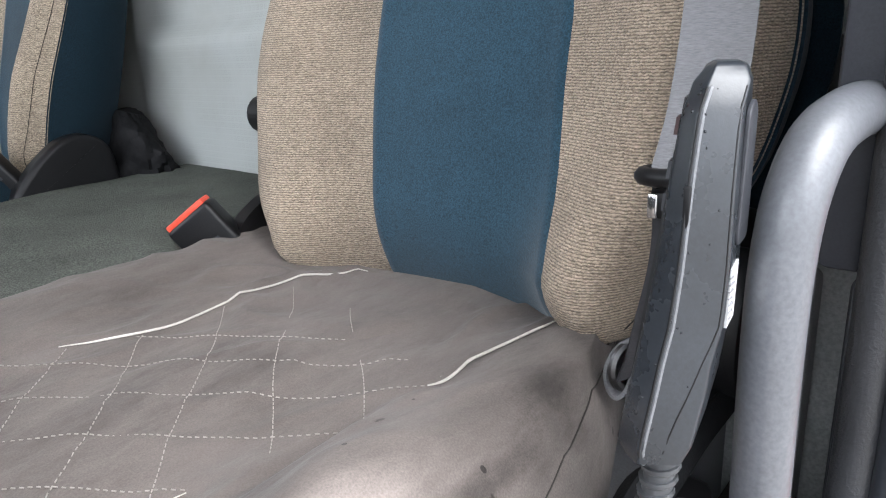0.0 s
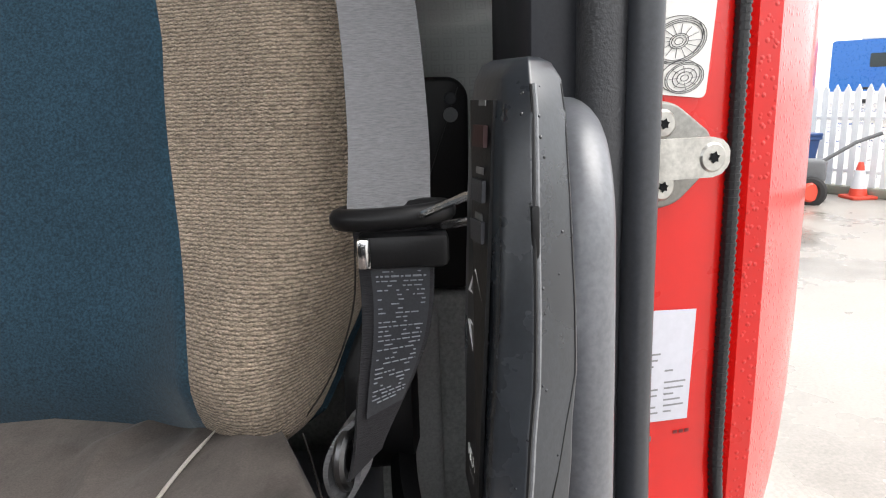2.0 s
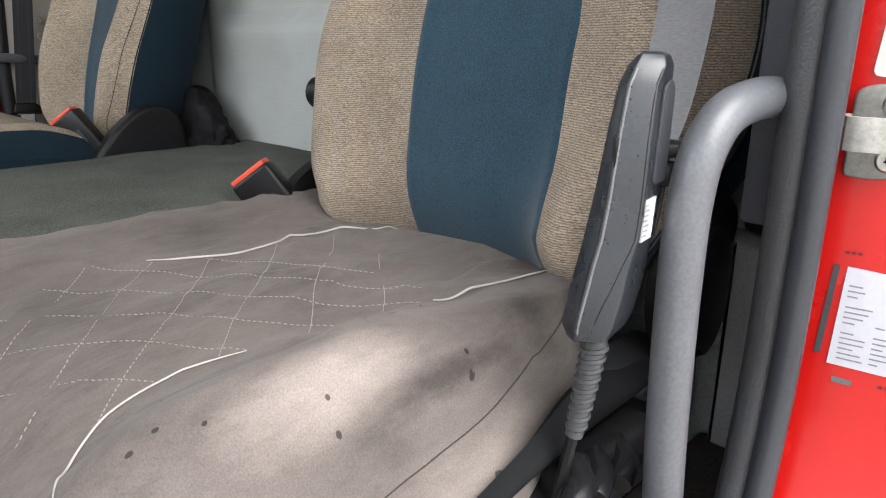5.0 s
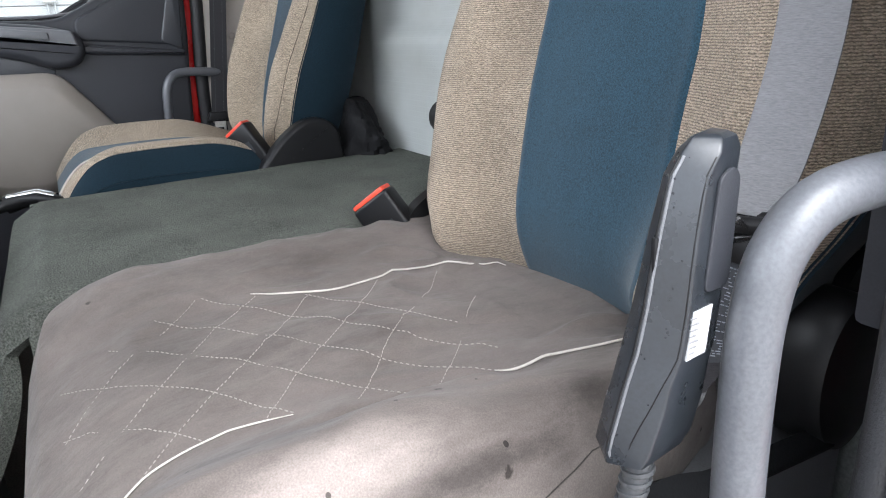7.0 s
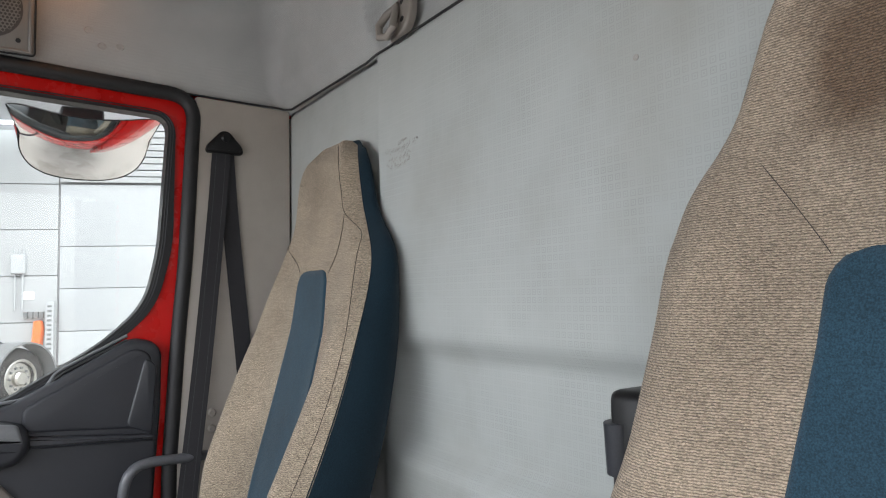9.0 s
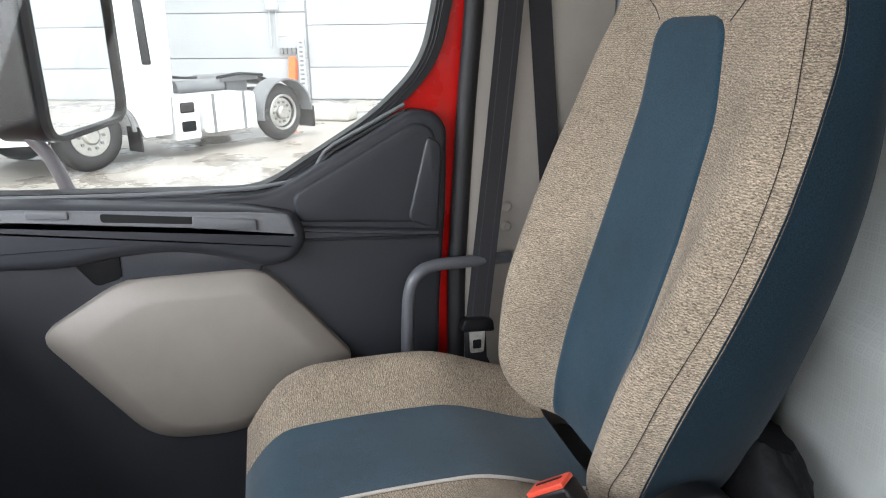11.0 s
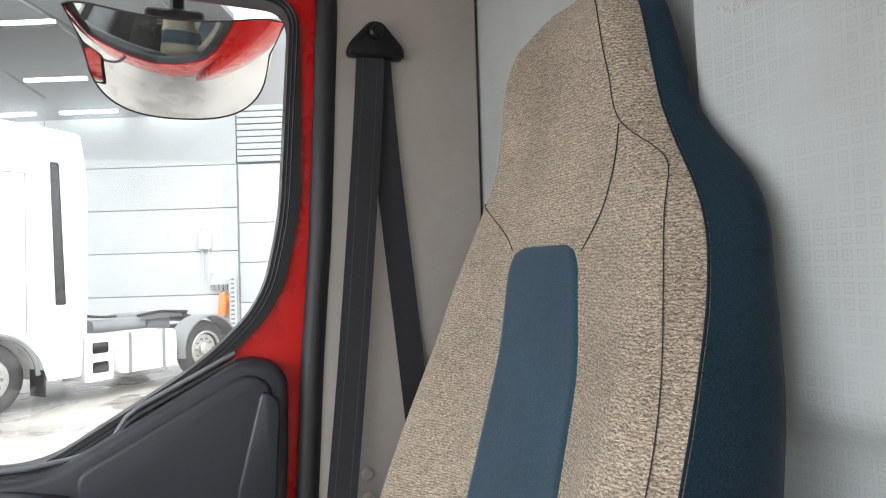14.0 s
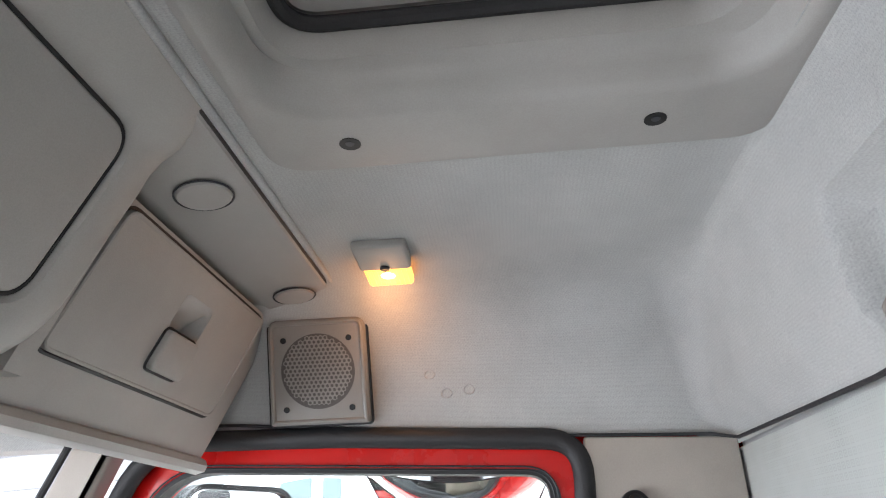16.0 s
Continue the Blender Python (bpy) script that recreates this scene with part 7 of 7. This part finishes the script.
part("plate", prism(rect(-0.78, -0.5, 1.62, 1.85), lambda p, k=0.0: on_wall(p, 0.002 + k), 0.03, 0.005), PICKET, hall, "small white wall plate")
reel = thing("hose_reel", "orange-red hose cabinet on the hall's wall", "hose cabinet")
part("case", prism(rounded([(-0.48, 0.27), (-0.24, 0.27), (-0.2, 0.8), (-0.26, 1.02), (-0.42, 1.0)], 0.06, 4), lambda p, k=0.0: on_wall(p, 0.05 + k), 0.25, 0.05), ORANGE, reel)

# ---- white tractor unit ----
TR = Vector((-13.17, -0.33, GROUND_Z))
TF = Vector((2.5, -2.81, 0)).normalized()
TL = Vector((0.747, 0.665, 0))
TO = TR - TL * 1.12
TM = Matrix(((TF.x, TL.x, 0, TO.x), (TF.y, TL.y, 0, TO.y), (0, 0, 1, GROUND_Z), (0, 0, 0, 1)))
truck = thing("tractor_unit", "parked white tractor unit without a trailer in the wet yard", "truck")


def tbox(x0, x1, y0, y1, z0, z1, bevel=0.03, seg=3):
    return box(x0, x1, y0, y1, z0, z1, bevel, seg, TM)


def tprism(outline, y0, y1, bevel=0.03):
    """A body with that side outline (along, up), from y0 to y1 across."""
    return prism(outline, lambda p, k=0.0: TM @ Vector((p[0], y0 + k, p[1])), y1 - y0, bevel)


CABO = rounded([(2.42, 1.0), (2.42, 3.75), (2.52, 4.08), (3.9, 4.1), (4.75, 3.4), (5.1, 2.4), (5.15, 0.55), (4.45, 0.5), (4.42, 0.75), (4.15, 1.12), (3.4, 1.12), (3.1, 0.75), (3.0, 0.42), (2.5, 0.42), (2.46, 1.0)], [0.05, 0.2, 0.3, 0.3, 0.25, 0.2, 0.1, 0.05, 0.1, 0.2, 0.2, 0.1, 0.05, 0.05, 0.02], 4)
cabw = part("cab", tprism(CABO, 1.22, -1.22, 0.05), WHITEPAINT, truck, "white sleeper cab")
part("quarter_window", tprism(rounded([(3.72, 2.5), (4.04, 2.5), (4.04, 3.25), (3.72, 3.25)], 0.05, 4), 1.216, 1.232, 0.004), PALEGLASS, cabw, "pale teal quarter window")
part("side_window", tprism(rounded([(4.22, 2.5), (4.82, 2.5), (4.72, 3.15), (4.22, 3.25)], 0.05, 4), 1.216, 1.232, 0.004), PALEGLASS, cabw, "pale teal side window")
part("side_grille", tprism(rounded([(2.72, 1.5), (2.88, 1.5), (2.94, 3.6), (2.80, 3.6)], 0.03, 3), 1.215, 1.228, 0.004), SHIELD, cabw, "slatted grey side vent")
for k in range(9):
    part("vent_slat", tprism(rect(2.755 + 0.008 * k, 2.865 + 0.008 * k, 1.58 + 0.22 * k, 1.72 + 0.22 * k), 1.226, 1.236, 0.004), BLACK, cabw)
part("door_line", tube([TM @ Vector((x, 1.224, z)) for x, z in ((3.3, 1.15), (3.3, 3.4), (4.5, 3.35))], 0.008, 5), CHASSIS, cabw)
part("air_deflector", tprism(rounded([(2.40, 1.0), (2.5, 1.0), (2.6, 4.08), (2.46, 4.06), (2.36, 3.4), (2.36, 2.4)], [0.04, 0.02, 0.05, 0.2, 0.3, 0.3], 5), 1.215, 1.15, 0.01), WHITEPAINT, truck)
part("wheel_arch", tube([TM @ Vector((3.77 + 0.62 * math.cos(t), 1.225, 0.53 + 0.62 * math.sin(t))) for t in (math.pi * k / 16 for k in range(17))], 0.035, 6), CHASSIS, truck)


def road_wheel(x, y, r, dish):
    s = 1 if y > 0 else -1
    w = part("wheel", tube([TM @ Vector((x + (r - 0.13) * math.cos(t), y - s * 0.13, 0.53 + (r - 0.13) * math.sin(t))) for t in (2 * math.pi * k / 36 for k in range(36))], 0.14, 12, loop=True), TYRE, truck, "black tyre")
    axis = TM.to_3x3() @ Vector((0, s, 0))
    c = TM @ Vector((x, y - s * 0.1, 0.53))
    rim = part("rim", disc(c, axis, r * 0.6, 0.03 if dish else 0.08, 32, 0.02), STEEL, w, "silver rim")
    part("hub", disc(c + axis * 0.03, axis, r * 0.25, 0.1, 20, 0.03), STEEL, w)
    if dish:
        part("rim_edge", tube([c + axis * 0.08 + (TM.to_3x3() @ Vector((math.cos(t), 0, math.sin(t)))) * r * 0.6 for t in (2 * math.pi * k / 32 for k in range(32))], 0.025, 6, loop=True), STEEL, w)
    for k in range(10):
        t = 2 * math.pi * k / 10
        part("nut", disc(c + axis * (0.03 if dish else 0.08) + (TM.to_3x3() @ Vector((math.cos(t), 0, math.sin(t)))) * r * 0.36, axis, 0.022, 0.03, 8), CHASSIS, rim)


for x, dish in ((0.0, True), (3.77, False)):
    road_wheel(x, 1.12, 0.52, dish)
    road_wheel(x, -1.12, 0.52, dish)
part("fuel_tank", tprism(rounded([(0.72, 0.35), (1.85, 0.35), (1.85, 0.98), (0.72, 0.98)], 0.12, 5), 1.18, 0.55, 0.05), WHITEPAINT, truck, "white fuel tank")
for x in (0.95, 1.6):
    part("tank_strap", tprism(rounded([(x, 0.34), (x + 0.06, 0.34), (x + 0.06, 0.99), (x, 0.99)], 0.01, 2), 1.19, 1.0, 0.005), CHASSIS, truck)
step = part("battery_box", tprism(rounded([(1.95, 0.3), (2.42, 0.3), (2.42, 1.0), (1.95, 1.0)], 0.03, 3), 1.2, 0.6, 0.03), WHITEPAINT, truck, "white step box")
for z in (0.42, 0.72):
    part("step_hole", tprism(rounded([(2.03, z), (2.3, z), (2.3, z + 0.17), (2.03, z + 0.17)], 0.03, 3), 1.2, 1.21, 0.003), BLACK, step)
part("chassis", tbox(-0.75, 3.2, -0.45, 0.45, 0.6, 0.92), CHASSIS, truck, "grey chassis")
part("coupling", tprism(rounded([(-0.05, 1.12), (0.85, 1.12), (0.78, 1.22), (0.0, 1.22)], 0.03, 3), 0.45, -0.45, 0.02), CHASSIS, truck, "fifth-wheel coupling plate")
part("coupling_ramp", tprism(rounded([(-0.5, 0.98), (-0.05, 1.1), (-0.05, 1.2), (-0.5, 1.06)], 0.02, 3), 0.4, -0.4, 0.02), BLACK, truck, "black coupling ramp")
part("coupling_bar", tube([TM @ Vector(p) for p in ((-0.1, 0.5, 1.2), (0.5, 0.52, 1.25), (0.95, 0.48, 1.2))], 0.03, 8), BLACK, truck)
part("air_tank", tube([TM @ Vector((0.75, 0.3, 1.05)), TM @ Vector((1.75, 0.3, 1.05))], 0.13, 14), CHASSIS, truck, "grey air tank")
for k in range(3):
    part("air_hose", tube(curve_through([TM @ Vector(p) for p in ((2.2, -0.2 + 0.2 * k, 1.9), (1.9, -0.1 + 0.15 * k, 1.35), (1.5, 0.1 * k, 1.22), (1.1, 0.1, 1.2))], 6), 0.022, 6), TYRE, truck)
part("coupling_foot", tbox(0.15, 0.65, -0.35, 0.35, 0.9, 1.12), CHASSIS, truck)
part("mudguard", loft([[TM @ Vector((r * math.cos(t), y, 0.53 + r * math.sin(t))) for r, y in ((0.6, 0.85), (0.6, 1.26), (0.63, 1.26), (0.63, 0.85))] for t in (math.pi * (-0.05 + 1.05 * k / 18) for k in range(19))]), CHASSIS, truck, "grey rear mudguard")
part("mud_flap", tbox(-0.68, -0.64, 0.85, 1.26, 0.2, 0.6, 0.005, 1), TYRE, truck)
part("mud_flap", tbox(3.02, 3.05, 0.85, 1.2, 0.2, 0.6, 0.005, 1), TYRE, truck)
kerb_stone = solo("concrete_block", box(-0.5, 0.5, -0.3, 0.3, GROUND_Z, GROUND_Z + 0.35, 0.08, 3, Matrix.Translation((-16.2, 0.9, 0)) @ pose(0, 0, 0, 0, 0, 60)), surface("pale_concrete", (0.45, 0.43, 0.4), 0.8), "pale rounded concrete block in the yard", "block")

# ---- yard on the driver's side ----
fence = thing("picket_fence", "white picket fence along the yard's edge", "fence")
FA, FB = Vector((5.8, 9.45, 0)), Vector((8.6, 4.6, 0))
FD = (FB - FA).normalized()
FT = math.degrees(math.atan2(FD.y, FD.x))
picket = bpy.data.meshes.new("picket")
pb = prism([Vector((-0.04, 0)), Vector((0.04, 0)), Vector((0.04, 1.22)), Vector((0.0, 1.3)), Vector((-0.04, 1.22))], plane_y(-0.012), 0.024)
pb.to_mesh(picket)
pb.free()
picket.materials.append(PICKET)
for k in range(41):
    o = new("picket", picket)
    o.parent = fence
    q = FA + FD * 0.137 * k
    o.matrix_basis = Matrix.Translation((q.x, q.y, GROUND_Z + 0.12)) @ pose(0, 0, 0, 0, 0.0, FT)
for z in (0.32, 1.0):
    part("rail", tube([(FA.x, FA.y + 0.05, GROUND_Z + z), (FB.x, FB.y + 0.05, GROUND_Z + z)], 0.035, 6), PICKET, fence)
part("plinth", box(0, 5.6, -0.1, 0.1, 0, 0.12, 0.02, 2, Matrix.Translation((FA.x, FA.y, GROUND_Z)) @ pose(0, 0, 0, 0, 0, FT)), surface("mossy_kerb", (0.25, 0.25, 0.2), 0.85), fence)

container = thing("container", "grey-green corrugated shipping container", "container")
CONT = surface("grey_green_steel", (0.30, 0.37, 0.35), 0.5, grain=6, grain_bump=0.05, wear=0.2, wear_scale=1.5)
cw = Matrix.Translation((3.93, 8.1, GROUND_Z)) @ pose(0, 0, 0, 0, 0, 8) @ Matrix.Diagonal((1.0, 1.0, 0.56, 1.0))
zig = []
for k in range(24):
    zig += [(0.1 * k, 0.0), (0.1 * k + 0.03, -0.045), (0.1 * k + 0.07, -0.045)]
part("side", loft([[cw @ Vector((a * 0.62, b, z)) for a, b in zig + [(2.4, 0.5), (0, 0.5)]] for z in (0.1, 3.3)]), CONT, container, "corrugated steel side")
part("top_rail", box(0, 1.5, -0.05, 0.5, 3.25, 3.4, 0.01, 2, cw), CONT, container)
part("corner_post", box(1.42, 1.54, -0.06, 0.5, 0, 3.4, 0.01, 2, cw), CONT, container)
part("gable", box(0.0, 1.5, 0.4, 6.0, 0.05, 3.35, 0.02, 2, cw), CONT, container)

LBLUE = surface("bright_blue_paint", (0.02, 0.16, 0.55), 0.3, grain_bump=0.0, coat=0.5)
waste_bin = thing("waste_bin", "dark blue plastic waste container with a flat lid", "waste bin")
BINBLUE = surface("dark_blue_plastic", (0.03, 0.075, 0.22), 0.4, grain=60, grain_bump=0.05, wear=0.2, wear_scale=4)
bw = Matrix.Translation((5.72, 8.1, GROUND_Z)) @ pose(0, 0, 0, 0, 0, 6)
part("body", loft([[bw @ Vector((sx * w, sy * d, z)) for sx, sy in ((-1, -1), (1, -1), (1, 1), (-1, 1))] for w, d, z in ((0.34, 0.30, 0.1), (0.40, 0.36, 0.74), (0.42, 0.38, 0.75), (0.42, 0.38, 0.79))]), BINBLUE, waste_bin, "blue ribbed body")
part("lid", box(-0.43, 0.43, -0.39, 0.39, 0.79, 0.83, 0.015, 2, bw), BINBLUE, waste_bin, "flat blue lid")
for bx in (-0.3, 0.3):
    part("castor", tube([bw @ Vector((bx - 0.03, -0.25, 0.07)), bw @ Vector((bx + 0.03, -0.25, 0.07))], 0.07, 14), TYRE, waste_bin)
for bx in (-0.2, 0.0, 0.2):
    part("body_rib", box(bx - 0.02, bx + 0.02, -0.40, -0.37, 0.2, 0.7, 0.008, 2, bw), BINBLUE, waste_bin)
tank = thing("liquid_tank", "white plastic liquid tank with a blue lid behind the waste container", "tank")
part("body", loft([[(5.95 + r * math.cos(a), 9.2 + r * math.sin(a), GROUND_Z + z) for a in (2 * math.pi * k / 24 for k in range(24))] for r, z in ((0.5, 0.0), (0.52, 0.1), (0.52, 1.3), (0.46, 1.42))]), PICKET, tank)
part("lid", loft([[(5.95 + r * math.cos(a), 9.2 + r * math.sin(a), GROUND_Z + z) for a in (2 * math.pi * k / 24 for k in range(24))] for r, z in ((0.5, 1.40), (0.5, 1.5), (0.3, 1.58))]), LBLUE, tank, "bright blue lid")
lorry = thing("lorry", "blue lorry parked beyond the white fence", "truck")
lm = Matrix.Translation((31.2, 42.5, GROUND_Z)) @ pose(0, 0, 0, 0, 0, -35) @ Matrix.Scale(1.12, 4)
part("cab", prism(rounded([(-2.5, 0.7), (1.0, 0.7), (1.0, 2.9), (0.4, 3.5), (-2.5, 3.5)], [0.1, 0.1, 0.2, 0.3, 0.2], 4), lambda p, k=0.0: lm @ Vector((p[0], -1.2 + k, p[1])), 2.4, 0.06), LBLUE, lorry, "blue cab")
part("cab_window", prism(rounded([(-0.6, 2.0), (0.7, 2.0), (0.7, 2.75), (-0.6, 2.75)], 0.08, 4), lambda p, k=0.0: lm @ Vector((p[0], -1.215 + k, p[1])), 0.01), DARKGLASS, lorry)
part("visor", box(-1.1, 0.3, -1.15, 1.15, 3.5, 3.75, 0.05, 3, lm), WHITEPAINT, lorry)
for x in (-0.7, 0.55):
    part("wheel", tube([lm @ Vector((x + 0.36 * math.cos(t), -1.1, 0.5 + 0.36 * math.sin(t))) for t in (2 * math.pi * k / 24 for k in range(24))], 0.14, 10, loop=True), TYRE, lorry)
tiller = thing("garden_tiller", "small dark two-wheeled tiller by the white fence", "tiller")
tm = Matrix.Translation((5.9, 7.45, GROUND_Z)) @ pose(0, 0, 0, 0, 0, -35) @ Matrix.Scale(0.72, 4)
part("engine", box(-0.25, 0.2, -0.2, 0.2, 0.35, 0.75, 0.06, 3, tm), CHASSIS, tiller)
part("wheel", tube([tm @ Vector((0.18 * math.cos(t), -0.25, 0.22 + 0.18 * math.sin(t))) for t in (2 * math.pi * k / 20 for k in range(20))], 0.06, 8, loop=True), TYRE, tiller)
part("rim", disc(tm @ Vector((0, -0.3, 0.22)), (0, -1, 0), 0.12, 0.05, 16, 0.02), BUCKLERED, tiller, "red wheel rim")
part("handle", tube([tm @ Vector(p) for p in ((0.1, -0.1, 0.7), (0.6, -0.1, 1.05), (0.95, -0.1, 1.2))], 0.025, 6), CHASSIS, tiller)
cone = thing("traffic_cone", "orange-red and white traffic cone by the fence", "traffic cone")
cone_at = Vector((6.62, 7.62, GROUND_Z))
part("base", box(cone_at.x - 0.16, cone_at.x + 0.16, cone_at.y - 0.16, cone_at.y + 0.16, GROUND_Z, GROUND_Z + 0.04, 0.01), BUCKLERED, cone)
for z0, z1, r0, r1, mat in ((0.04, 0.13, 0.11, 0.094, BUCKLERED), (0.13, 0.36, 0.094, 0.054, PICKET), (0.36, 0.46, 0.054, 0.028, BUCKLERED)):
    part("sleeve", loft([[cone_at + Vector((r * math.cos(a), r * math.sin(a), z)) for a in (2 * math.pi * k / 18 for k in range(18))] for r, z in ((r0, z0), (r1, z1))]), mat, cone)
sign = thing("road_sign", "round red and white road sign on a thin grey pole", "road sign")
sc_at, sc_n = Vector((7.05, 7.16, 1.56)), Vector((0.40, -0.92, 0)).normalized()
part("disc", disc(sc_at, sc_n, 0.28, 0.02, 32, 0.004), BUCKLERED, sign, "red sign disc")
part("white_bar", box(-0.06, 0.06, 0.0, 0.004, -0.17, 0.17, 0.0, 1, Matrix.Translation(sc_at + sc_n * 0.026) @ pose(0, 0, 0, 0, 0, math.degrees(math.atan2(sc_n.y, sc_n.x)) + 90)), PAPER, sign)
part("pole", tube([(6.99, 7.22, GROUND_Z), (7.07, 7.18, 1.8)], 0.03, 10), GREYPLASTIC, sign)

LEAF = surface("dark_conifer_green", (0.035, 0.055, 0.03), 0.8, grain=20, grain_bump=0.0, vary=0.4)
BARK = surface("bark", (0.08, 0.06, 0.05), 0.9)
tree = thing("conifer", "tall dark conifer behind the fence", "tree")
part("trunk", tube([(19.8, 22.9, GROUND_Z), (19.8, 22.9, 9)], lambda q: 0.22 - 0.17 * q, 8), BARK, tree)
random.seed(11)
lv = bmesh.new()
vlist, flist = [], []
for k in range(7000):
    h = 0.8 + 9.2 * random.random() ** 1.15
    r = (1.45 * (1 - (h - 0.8) / 9.6) + 0.12) * (0.45 + 0.55 * random.random())
    a = random.random() * 2 * math.pi
    c = Vector((19.8 + r * math.cos(a), 22.9 + r * math.sin(a), GROUND_Z + h - 0.25 * r))
    d1 = Vector((math.cos(a), math.sin(a), -0.35)).normalized() * 0.11
    d2 = Vector((-math.sin(a), math.cos(a), random.uniform(-0.5, 0.5))).normalized() * 0.06
    i = len(vlist)
    vlist += [c - d1, c + d2, c + d1, c - d2]
    flist.append((i, i + 1, i + 2, i + 3))
me = bpy.data.meshes.new("crown")
me.from_pydata(vlist, [], flist)
me.materials.append(LEAF)
crown = new("crown", me)
crown.parent = tree
tagged(crown, "dark needled crown", kind="stuff")
lv.free()
